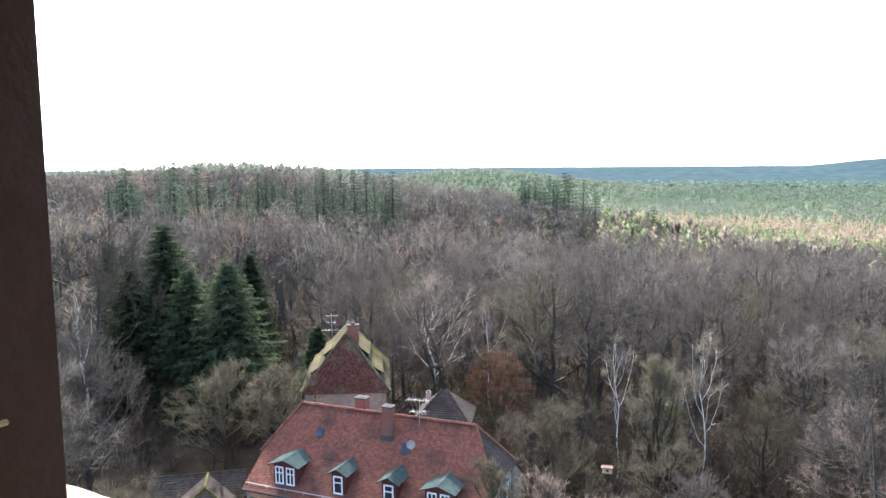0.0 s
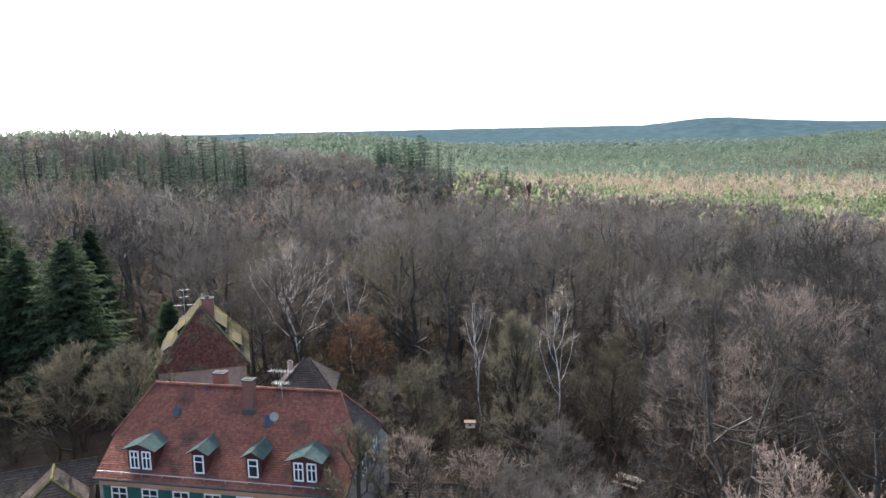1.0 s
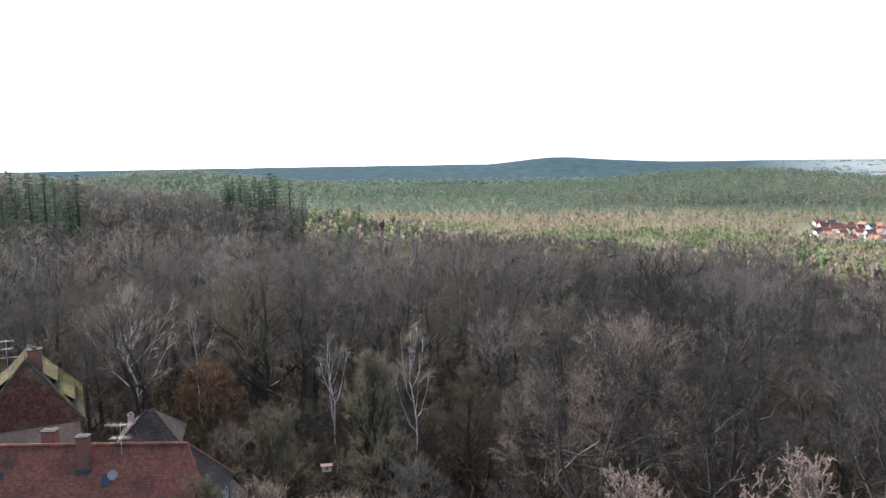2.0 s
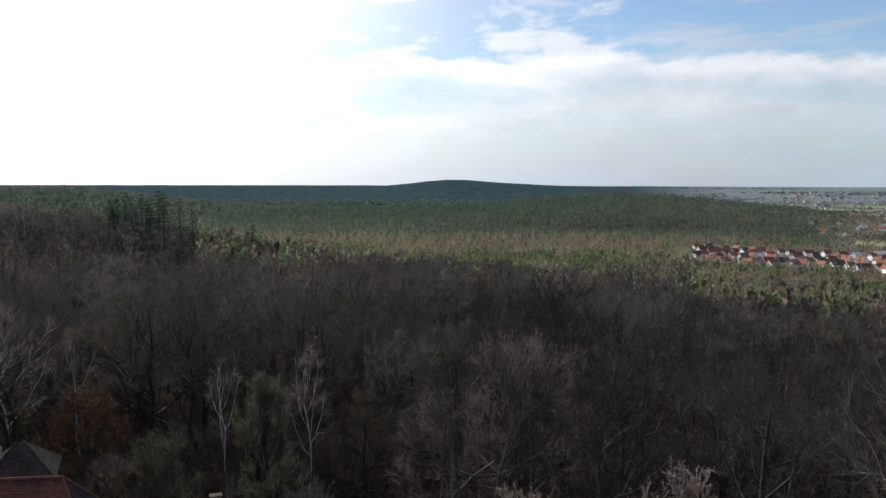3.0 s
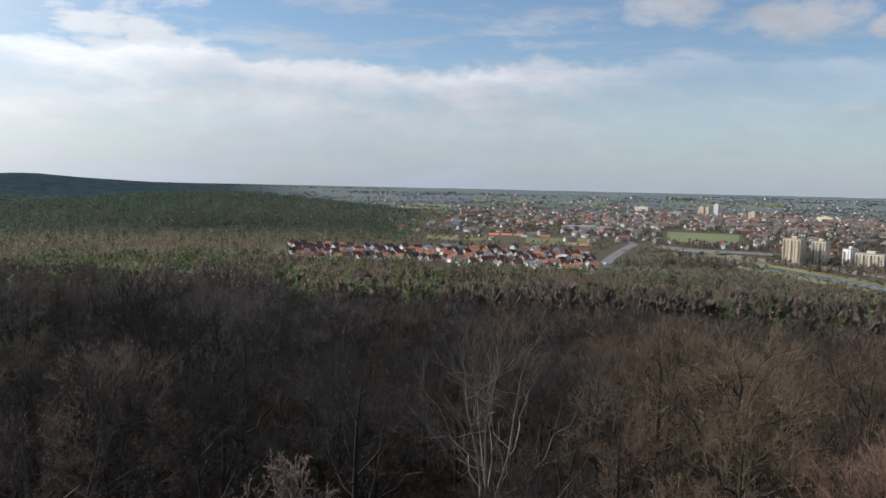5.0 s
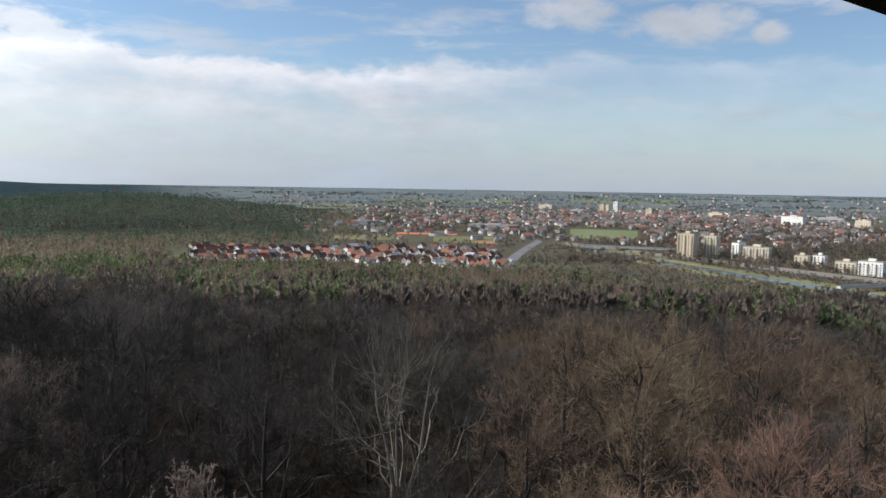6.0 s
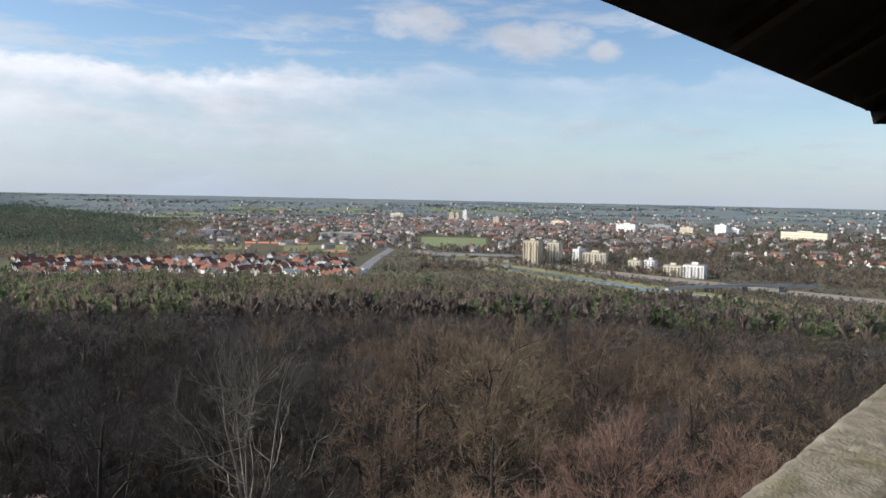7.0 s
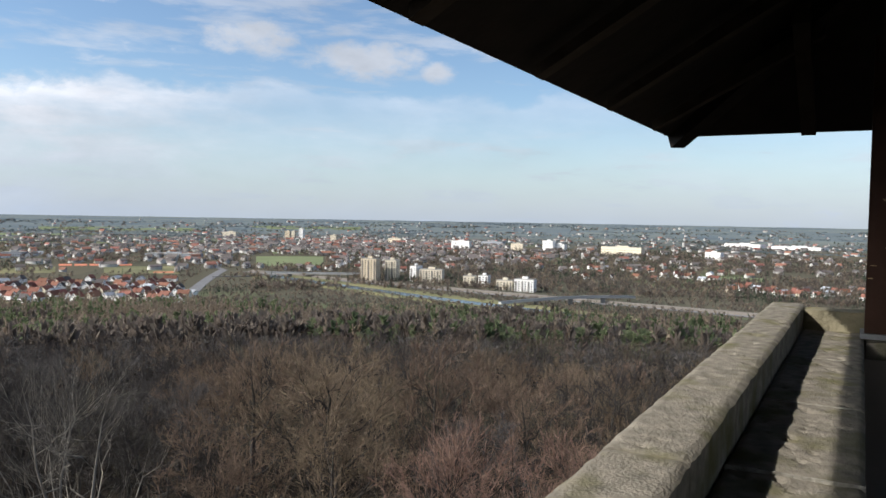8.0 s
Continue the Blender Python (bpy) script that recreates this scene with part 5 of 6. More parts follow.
def build_house():
    rng = np.random.default_rng(3)
    hx, hy = -4.248, 49.407
    h = thing("gabled_house", "old house with red clay-tiled half-hipped roof and apricot walls", "house", pose(hx, hy, gz(hx, hy) - 0.05, 0, 0, -22.46))
    Lr, Lh, zr, zk, wk, we, ze = 6.553, 8.337, 10.42, 7.58, 2.33, 4.77, 5.8
    # walls under the eaves, gables up to the half hips
    part("wall", Shape().box(-Lh + 0.3, -we + 0.45, 0, Lh - 0.3, we - 0.45, ze + 0.05), PLASTER, h, "apricot plastered wall")
    for sgn in (-1, 1):
        x0, x1 = sgn * (Lh - 0.29), sgn * (Lh - 0.05)
        sh = Shape()
        prof = [(-we + 0.4, 0), (we - 0.4, 0), (we - 0.4, ze + 0.1), (wk, zk - 0.08), (-wk, zk - 0.08), (-we + 0.4, ze + 0.1)]
        a, b = [(x0, y, z) for y, z in prof], [(x1, y, z) for y, z in prof]
        sh.face(*(b if sgn > 0 else b[::-1])), sh.face(*(a[::-1] if sgn > 0 else a))
        for i in range(6):
            j = (i + 1) % 6
            sh.face(a[i], a[j], b[j], b[i])
        part("gable_wall", sh, STONE_WALL, h, "grey weathered stone gable wall")
    # tiled slopes
    for sgn in (-1, 1):
        fine = sgn < 0
        sh = Shape()
        g = 1 if fine else 0
        lo = [(-Lh, sgn * we, ze), (Lh, sgn * we, ze), (Lh, sgn * wk, zk), (-Lh, sgn * wk, zk)]
        hi = [(-Lh, sgn * wk, zk), (Lh, sgn * wk, zk), (Lr, 0, zr), (-Lr, 0, zr)]
        for quad, rows in ((lo, 19), (hi, 23)):
            if sgn > 0:
                quad = [quad[1], quad[0], quad[3], quad[2]]
            tiled(sh, *quad, rows if fine else 8, 92 if fine else 20, rng=rng)
        ob = part("roof_slope", sh, TILE_RED, h, "red clay beaver-tail tiles, weathered in patches")
        under = Shape().slab([Vector(p) - Vector((0, 0, 0.03)) for p in (lo if sgn < 0 else [lo[1], lo[0], lo[3], lo[2]])], 0.12)
        part("roof_deck", under, TIMBER_DARK, h)
        under = Shape().slab([Vector(p) - Vector((0, 0, 0.03)) for p in (hi if sgn < 0 else [hi[1], hi[0], hi[3], hi[2]])], 0.12)
        part("roof_deck", under, TIMBER_DARK, h)
    for sgn in (-1, 1):
        x = sgn * Lh
        tri = [(x + sgn * 0.3, -wk * sgn, zk - 0.15), (x + sgn * 0.3, wk * sgn, zk - 0.15), (sgn * Lr, 0.03 * sgn, zr), (sgn * Lr, -0.03 * sgn, zr)]
        # grey tiles on the half hips put the roof end's shade into colour
        part("half_hip", tiled(Shape(), *tri, 22, 24, rng=rng), TILE_GREY, h, "half hip in grey tiles, darkened for the shaded end")
        part("ridge_tiles", ridge_tiles([(x + sgn * 0.2, -wk, zk - 0.05), (sgn * Lr, 0, zr + 0.03), (x + sgn * 0.2, wk, zk - 0.05)], 0.10), TILE_RED, h)
        part("verge_board", Shape().slab([(x, -we, ze + 0.02), (x + sgn * 0.02, -wk, zk + 0.02), (x + sgn * 0.02, -wk, zk - 0.2), (x, -we, ze - 0.2)], 0.05), DORMER_WOOD, h)
    part("ridge_tiles", ridge_tiles([(-Lr, 0, zr + 0.04), (Lr, 0, zr + 0.04)], 0.13), TILE_RED, h, "bright clay ridge tiles")
    # dormers
    for xc, wide, n in ((-5.35, 1.55, 2), (-1.34, 0.72, 1), (2.26, 0.72, 1), (5.61, 1.55, 2)):
        hw = wide / 2 + 0.12
        yf, z0, z1 = -4.1, 6.12, 7.62
        d = part("dormer", Shape().box(xc - hw, yf, z0, xc + hw, -2.2, z1), DORMER_WOOD, h, "dark red boarded roof dormer")
        sh = Shape().face((xc - hw - 0.1, yf - 0.02, z1), (xc + hw + 0.1, yf - 0.02, z1), (xc, yf - 0.02, z1 + 0.26)).face((xc - hw - 0.1, yf + 0.1, z1), (xc, yf + 0.1, z1 + 0.26), (xc + hw + 0.1, yf + 0.1, z1))
        part("pediment", sh, DORMER_WOOD, d)
        ov = hw + 0.27
        for sg in (-1, 1):
            a, b = Vector((xc + sg * ov, yf - 0.24, z1 - 0.08)), Vector((xc, yf - 0.24, z1 + 0.33))
            c, e = Vector((xc, -2.15, z1 + 0.42)), Vector((xc + sg * ov, -2.75, z1 - 0.04))
            pts = [a, b, c, e] if sg < 0 else [b, a, e, c]
            pts = pts[::-1]
            part("dormer_roof", Shape().slab(pts, 0.05), COPPER, d, "green-patinated copper dormer roof")
            for k in (0.33, 0.66):
                f, g2 = a.lerp(e, k), b.lerp(c, k)
                part("seam", Shape().tube([tuple(f + Vector((0, 0, 0.02))), tuple(g2 + Vector((0, 0, 0.02)))], [0.02, 0.02], 4), COPPER, d)
        part("ridge_cap", Shape().tube([(xc, yf - 0.26, z1 + 0.34), (xc, -2.15, z1 + 0.43)], [0.06, 0.06], 6), LEAD, d)
        if n == 2:
            for s in (-0.42, 0.42):
                window(d, xc + s - 0.25, xc + s + 0.25, 6.36, 7.42, yf - 0.035, 2)
        else:
            window(d, xc - 0.27, xc + 0.27, 6.36, 7.42, yf - 0.035, 1)
        part("flashing", Shape().box(xc - hw - 0.08, yf - 0.14, 6.06, xc + hw + 0.08, yf - 0.01, 6.24), LEAD, d)
    # front windows with shutters
    for i in range(7):
        xc = -6.9 + 2.15 * i
        w = window(h, xc - 0.5, xc + 0.5, 3.7, 5.05, -we + 0.42, 2, rail=0.3)
        for sg in (-1, 1):
            sh = Shape().box(xc + sg * 0.85 - 0.24, -we + 0.36, 3.62, xc + sg * 0.85 + 0.24, -we + 0.41, 5.12)
            for k in range(9):
                sh.box(xc + sg * 0.85 - 0.2, -we + 0.34, 3.72 + k * 0.15, xc + sg * 0.85 + 0.2, -we + 0.362, 3.8 + k * 0.15)
            part("shutter", sh, GREEN_PAINT, h, "dark green wooden shutter")
        window(h, xc - 0.5, xc + 0.5, 0.9, 2.3, -we + 0.42, 2, rail=0.3)
    side = pose(Lh - 0.05, 0, 0, 0, 0, 90)
    for yc in (-1.2, 1.2):
        window(h, yc - 0.4, yc + 0.4, 5.6, 6.9, -0.02, 2, turn=side)
        for sg in (-1, 1):
            part("shutter", Shape().box(yc + sg * 0.7 - 0.22, -0.08, 5.5, yc + sg * 0.7 + 0.22, -0.03, 6.98, side), GREEN_PAINT, h)
    # gutter, snow guard
    part("gutter", Shape().tube([(-Lh, -we - 0.06, ze - 0.04), (Lh, -we - 0.06, ze - 0.04)], [0.08, 0.08], 8), LEAD, h)
    part("snow_guard", Shape().tube([(-8.25, -4.5, 6.14), (7.9, -4.5, 6.14)], [0.028, 0.028], 6), ZINC, h, "galvanised snow-guard rail")
    for k in range(12):
        part("bracket", Shape().box(-8.0 + k * 1.42, -4.52, 5.98, -7.96 + k * 1.42, -4.44, 6.15), ZINC, h)
    # chimneys
    for (x, y, z0, z1, sx2, sy2) in ((0.62, -0.75, 8.8, 11.25, 0.34, 0.28), (-2.3, 1.0, 8.6, 11.0, 0.42, 0.3)):
        c = part("chimney", Shape().box(x - sx2, y - sy2, z0, x + sx2, y + sy2, z1), BRICK, h, "brick chimney stack")
        part("chimney_cap", Shape().box(x - sx2 - 0.06, y - sy2 - 0.06, z1, x + sx2 + 0.06, y + sy2 + 0.06, z1 + 0.08).box(x - sx2 * 0.6, y - sy2 * 0.6, z1 + 0.08, x + sx2 * 0.6, y + sy2 * 0.6, z1 + 0.1), LEAD, c)
        part("flashing", Shape().box(x - sx2 - 0.1, y - sy2 - 0.12, 9.0, x + sx2 + 0.1, y - sy2 - 0.01, 9.35), LEAD, c)
    # aerials, dish, roof windows
    mast = part("aerial_mast", Shape().tube([(2.7, -0.35, 9.8), (2.7, -0.35, 11.9)], [0.025, 0.02], 6), STEEL, h, "television aerial mast")
    sh = Shape()
    for z, ln, n in ((11.8, 1.6, 9), (11.0, 1.1, 8)):
        sh.tube([(2.7 - ln / 2, -0.35, z), (2.7 + ln / 2, -0.55, z + 0.1)], [0.015, 0.015], 4)
        for k in range(n):
            x = 2.7 - ln / 2 + ln * k / (n - 1)
            sh.tube([(x, -0.75, z + 0.03), (x, 0.0, z + 0.03)], [0.009, 0.009], 4)
    part("aerial", sh, STEEL, mast)
    sh = Shape()
    ring0 = len(sh.v)
    axis = Vector((0.55, -0.75, 0.35)).normalized()
    u = axis.orthogonal().normalized()
    w = axis.cross(u)
    for rr, dp in ((0.0, 0.0), (0.15, 0.02), (0.29, 0.07)):
        for k in range(14):
            t = 6.2832 * k / 14
            sh.v.append(tuple(Vector((2.6, -1.55, 9.2)) + (u * math.cos(t) + w * math.sin(t)) * rr + axis * dp))
    for a in (0, 14):
        for k in range(14):
            j = (k + 1) % 14
            sh.f.append((a + k, a + j, a + 14 + j, a + 14 + k))
    part("satellite_dish", sh, CONCRETE, h, "grey satellite dish", smooth=True)
    part("dish_bracket", Shape().tube([(2.6, -1.4, 8.6), (2.6, -1.5, 9.2)], [0.03, 0.03], 6), STEEL, h)
    sl = math.atan2(zr - zk, wk)
    for x, y, a, b in ((-4.38, -1.22, 0.24, 0.34), (2.12, -1.36, 0.27, 0.36), (-3.0 + 0.2, -0.12, 0.14, 0.1)):
        m = Matrix.Translation((x, y, zr + y * (zr - zk) / wk + 0.05)) @ Matrix.Rotation(sl, 4, "X")
        rw = part("roof_window", Shape().box(-a, -b, 0, a, b, 0.06, m), LEAD, h, "small glazed roof hatch")
        part("pane", Shape().box(-a + 0.05, -b + 0.05, 0.06, a - 0.05, b - 0.05, 0.07, m), SOLAR, rw)
    return h


build_house()


def hip_roof(sh, x0, y0, x1, y1, z0, zt, ridge, along="y", rows=14, cols=26, rng=None):
    """Four tiled faces; ridge: length of the ridge along x or y."""
    cx, cy = (x0 + x1) / 2, (y0 + y1) / 2
    if along == "y":
        a, b = Vector((cx, cy - ridge / 2, zt)), Vector((cx, cy + ridge / 2, zt))
        faces = [((x0, y0), (x1, y0), a, a), ((x1, y0), (x1, y1), b, a), ((x1, y1), (x0, y1), b, b), ((x0, y1), (x0, y0), a, b)]
    else:
        a, b = Vector((cx - ridge / 2, cy, zt)), Vector((cx + ridge / 2, cy, zt))
        faces = [((x0, y0), (x1, y0), b, a), ((x1, y0), (x1, y1), b, b), ((x1, y1), (x0, y1), a, b), ((x0, y1), (x0, y0), a, a)]
    out = []
    for p, q, r, s in faces:
        t = Shape()
        e = 0.01
        p, q = Vector((*p, z0)), Vector((*q, z0))
        tiled(t, p, q, r + (q - p).normalized() * e, s - (q - p).normalized() * e, rows, cols, lift=0.035, rng=rng)
        out.append(t)
    return out, a, b


def build_barn():
    rng = np.random.default_rng(4)
    fx, fy = polar(4.5, 69.0)
    a = radians(4.5)
    bx, by = fx - 3.8 * math.cos(a), fy - 3.8 * math.sin(a)
    b = thing("old_barn", "old stone barn with steep mossy hipped roof", "barn", pose(bx, by, gz(bx, by) - 0.1, 0, 0, 4.5))
    lift = -gz(bx, by)
    ze, zt = 7.45 + lift, 12.1 + lift
    part("wall", Shape().box(-3.5, -4.9, 0, 3.5, 5.4, ze + 0.1), STONE_WALL, b, "pale rough stone wall")
    faces, r0, r1 = hip_roof(None, -3.9, -5.2, 3.9, 5.8, ze, zt, 5.4, "y", 26, 46, rng)
    for t, mt in zip(faces, (TILE_OLD, TILE_MOSS, TILE_OLD, TILE_MOSS)):
        part("roof_slope", t, mt, b, "mossy weathered tiles" if mt is TILE_MOSS else "dark red-brown old tiles")
    deck = Shape()
    for p, q, r, s in (((-3.85, -5.15), (3.85, -5.15), r0, r0), ((3.85, -5.15), (3.85, 5.75), r1, r0), ((3.85, 5.75), (-3.85, 5.75), r1, r1), ((-3.85, 5.75), (-3.85, -5.15), r0, r1)):
        pts = [Vector((*p, ze - 0.03)), Vector((*q, ze - 0.03)), r - Vector((0, 0, 0.04))] + ([] if r is s else [s - Vector((0, 0, 0.04))])
        deck.face(*pts)
    part("roof_deck", deck, TIMBER_DARK, b)
    for p in ((-3.9, -5.2), (3.9, -5.2)):
        part("ridge_tiles", ridge_tiles([(*p, ze + 0.03), tuple(r0 + Vector((0, 0, 0.04)))], 0.11), TILE_MOSS, b)
    part("ridge_tiles", ridge_tiles([tuple(r0), tuple(r1)], 0.13), TILE_MOSS, b)
    # long slit dormers on both flanks
    for sg in (-1, 1):
        for u0, u1, y0, y1 in ((0.52, 0.70, -2.4, 2.6), (0.22, 0.36, -3.4, 3.4)):
            xa, za = sg * 3.9 * (1 - u0), ze + (zt - ze) * u0
            xb, zb = sg * 3.9 * (1 - u1), ze + (zt - ze) * u1
            top = [(xa + sg * 0.25, y0, za + 0.26), (xa + sg * 0.25, y1, za + 0.26), (xb, y1 - 0.3, zb + 0.1), (xb, y0 + 0.3, zb + 0.1)]
            if sg < 0:
                top = top[::-1]
            d = part("slit_dormer", Shape().slab(top, 0.08), TILE_MOSS, b, "mossy lid of a long slit dormer")
            # solid dark strip stands in for the shade under the lid
            part("shaded_slit", Shape().box(min(xa, xa + sg * 0.06), y0 + 0.1, za, max(xa, xa + sg * 0.06), y1 - 0.1, za + 0.22), TIMBER_DARK, d)
    window(b, 1.0, 1.9, ze - 1.3, ze - 0.35, -4.93, 2, rail=0)
    c = part("chimney", Shape().box(0.15, -1.9, zt - 1.0, 1.15, -1.1, zt + 0.55), BRICK, b, "weathered brick chimney")
    part("chimney_cap", Shape().box(0.1, -1.95, zt + 0.55, 1.2, -1.05, zt + 0.64).box(0.45, -1.65, zt + 0.64, 0.8, -1.35, zt + 0.8), LEAD, c)
    m = part("aerial_mast", Shape().tube([(-1.2, -2.6, zt - 1.4), (-1.2, -2.6, zt + 1.9)], [0.025, 0.02], 6), STEEL, b)
    sh = Shape()
    for z, ln in ((zt + 1.7, 1.0), (zt + 1.1, 0.8), (zt + 0.4, 1.7)):
        sh.tube([(-1.2 - ln / 2, -2.6, z), (-1.2 + ln / 2, -2.6, z)], [0.02, 0.02], 4)
        for k in range(7):
            x = -1.2 - ln / 2 + ln * k / 6
            sh.tube([(x, -2.8, z), (x, -2.4, z)], [0.008, 0.008], 4)
    part("aerial", sh, STEEL, m)
    # quoins at the near corners
    for i in range(12):
        w = 0.5 if i % 2 else 0.32
        part("quoin", Shape().box(3.52 - w, -4.94, ze - 0.1 - 0.6 * (i + 1), 3.53, -4.9 + 0.82 - w, ze - 0.12 - 0.6 * i), STONE, b)


build_barn()


def build_outbuildings():
    rng = np.random.default_rng(6)
    x, y = polar(0.2, 58.5)
    g = gz(x, y)
    o = thing("small_house", "small house with steep grey hipped roof behind the ridge", "house", pose(x, y, g - 0.1, 0, 0, -8))
    part("wall", Shape().box(-1.9, -1.9, 0, 1.9, 1.9, 7.1 - g), STONE_WALL, o)
    faces, a, b = hip_roof(None, -2.3, -2.3, 2.3, 2.3, 7.1 - g, 9.2 - g, 0.4, "x", 16, 30, rng)
    for t in faces:
        part("roof_slope", t, TILE_GREY, o, "brown-grey tiled roof slope")
    for p in ((-2.3, -2.3), (2.3, -2.3)):
        part("ridge_tiles", ridge_tiles([(*p, 7.15 - g), (0.2 if p[0] > 0 else -0.2, 0, 9.25 - g)], 0.09), TILE_GREY, o)
    c = part("chimney", Shape().tube([(-1.2, -0.7, 7.6 - g), (-1.2, -0.7, 9.2 - g)], [0.24, 0.22], 8), STONE_WALL, o, "grey rendered chimney")
    part("chimney_pot", Shape().tube([(-1.2, -0.7, 9.2 - g), (-1.2, -0.7, 9.3 - g)], [0.17, 0.17], 8), LEAD, c)

    x, y = polar(18.4, 60.5)
    g = gz(x, y)
    s = thing("tiled_shed", "low shed with brown tiled roof and mossy ridges", "shed", pose(x, y, g - 1.1, 0, 0, 12) @ Matrix.Diagonal((0.85, 0.85, 0.95, 1)))
    part("wall", Shape().box(-4.6, -1.2, 0, 3.1, 3.0, 2.45).box(-2.4, -4.6, 0, 2.4, -1.21, 2.4), STONE_WALL, s)
    t = Shape()
    for sg in (-1, 1):
        q = [(-5.0, 0.9 + sg * 2.4, 2.4), (3.5, 0.9 + sg * 2.4, 2.4), (3.5, 0.9, 3.75), (-5.0, 0.9, 3.75)]
        tiled(t, *(q if sg < 0 else [q[1], q[0], q[3], q[2]]), 10, 34, lift=0.04, rng=rng)
    part("roof_slope", t, TILE_GREY, s, "dull brown tiled roof")
    t = Shape()
    tiled(t, (-2.8, -5.0, 2.32), (2.8, -5.0, 2.32), (0.02, -2.2, 3.62), (-0.02, -2.2, 3.62), 10, 24, lift=0.04, rng=rng)
    tiled(t, (2.8, -5.0, 2.32), (2.8, 0.6, 2.32), (0, 0.8, 3.72), (0, -2.2, 3.62), 10, 22, lift=0.04, rng=rng)
    tiled(t, (-2.8, 0.6, 2.32), (-2.8, -5.0, 2.32), (0, -2.2, 3.62), (0, 0.8, 3.72), 10, 22, lift=0.04, rng=rng)
    part("roof_slope", t, TILE_GREY, s)
    part("ridge_tiles", ridge_tiles([(-5, 0.9, 3.78), (3.5, 0.9, 3.78)], 0.08), TILE_MOSS, s)
    part("moss_line", ridge_tiles([(0, 0.9, 3.76), (0, -2.2, 3.66)], 0.13, 0.5), MOSS, s, "bright moss on the wing ridge")
    for sg in (-1, 1):
        part("moss_line", ridge_tiles([(0, -2.2, 3.66), (sg * 2.8, -5.0, 2.36)], 0.1, 0.5), MOSS, s)

    x, y = polar(-11.5, 49.5)
    g = gz(x, y)
    s = thing("long_shed", "long low shed with dark tiled roof behind scrub", "shed", pose(x, y, g - 0.6, 0, 0, -16))
    part("wall", Shape().box(-4.6, -1.8, 0, 4.6, 1.8, 2.3), STONE_WALL, s)
    t = Shape()
    for sg in (-1, 1):
        q = [(-5.0, sg * 2.2, 2.2), (5.0, sg * 2.2, 2.2), (5.0, 0, 3.3), (-5.0, 0, 3.3)]
        tiled(t, *(q if sg < 0 else [q[1], q[0], q[3], q[2]]), 10, 40, lift=0.04, rng=rng)
    part("roof_slope", t, TILE_GREY, s, "dark weathered roof tiles")
    part("ridge_tiles", ridge_tiles([(-5, 0, 3.33), (5, 0, 3.33)], 0.1), TILE_GREY, s)
    part("snow_guard", Shape().tube([(-4.9, -1.6, 2.62), (4.9, -1.6, 2.62)], [0.025, 0.025], 6), ZINC, s)

    x, y = polar(-12.4, 54.5)
    g = gz(x, y)
    z = EYE - 54.5 * math.tan(radians(22.3)) - g
    n = thing("nest_box", "pale wooden nest box on a tall pole", "nest box", pose(x, y, g - 0.1, 0, 0, -12))
    part("pole", Shape().tube([(0, 0.1, 0), (0, 0.1, z)], [0.06, 0.05], 6), TIMBER, n)
    part("box", Shape().box(-0.36, -0.2, z - 0.2, 0.36, 0.25, z + 0.2), material("pale_planed_wood", (0.5, 0.44, 0.33), (0.6, 0.54, 0.42), scale=8), n)
    # dark plate stands in for the shade inside the entrance hole
    part("shaded_hole", Shape().box(-0.1, -0.215, z - 0.03, 0.1, -0.201, z + 0.1), TIMBER_DARK, n)
    part("roof_board", Shape().box(-0.44, -0.3, z + 0.2, 0.44, 0.3, z + 0.25), TIMBER, n)

    x, y = polar(-24.9, 57)
    g = gz(x, y)
    t = thing("picnic_table", "bleached wooden picnic table in the scrub", "table", pose(x, y, g - 0.02, 0, 0, -50))
    wood = material("bleached_wood", (0.2, 0.175, 0.13), (0.28, 0.245, 0.19), scale=10)
    for k in range(4):
        part("plank", Shape().box(-1.05, -0.4 + k * 0.205, 0.72, 1.05, -0.4 + k * 0.205 + 0.19, 0.77), wood, t)
    for sg in (-1, 1):
        part("bench", Shape().box(-1.05, sg * 0.75 - 0.14, 0.42, 1.05, sg * 0.75 + 0.14, 0.47), wood, t)
        part("leg_frame", Shape().box(sg * 0.75 - 0.04, -0.85, 0.34, sg * 0.75 + 0.04, 0.85, 0.42).box(sg * 0.75 - 0.04, -0.55, 0, sg * 0.75 + 0.04, -0.45, 0.34).box(sg * 0.75 - 0.04, 0.45, 0, sg * 0.75 + 0.04, 0.55, 0.34).box(sg * 0.75 - 0.04, -0.06, 0.42, sg * 0.75 + 0.04, 0.06, 0.72), wood, t)


build_outbuildings()


# ---- the valley: water, roads, fields ----
def strip(name, pts, width, z0, z1, mt, label, category, kind="structure", slope=0.0):
    """A band of the given width along a line of plan points, from z0 below to z1 above the ground."""
    sh = Shape()
    lines = []
    for i, p in enumerate(pts):
        a, b = Vector(pts[max(i - 1, 0)]), Vector(pts[min(i + 1, len(pts) - 1)])
        d = (b - a).normalized()
        n = Vector((-d.y, d.x))
        g = gz(*p)
        row = []
        for s, z in ((-1, z0), (-1, z1), (1, z1), (1, z0)):
            w = width / 2 + (slope if z == z0 else 0)
            row.append((p[0] + n.x * s * w, p[1] + n.y * s * w, g + z))
        lines.append(row)
    for u, v in zip(lines, lines[1:]):
        for k in range(4):
            j = (k + 1) % 4
            sh.face(u[k], u[j], v[j], v[k])
    sh.face(*lines[0][::-1]), sh.face(*lines[-1])
    return tagged(new(name, mesh_of(name, sh.v, sh.f, mt)), label, category, kind=kind)


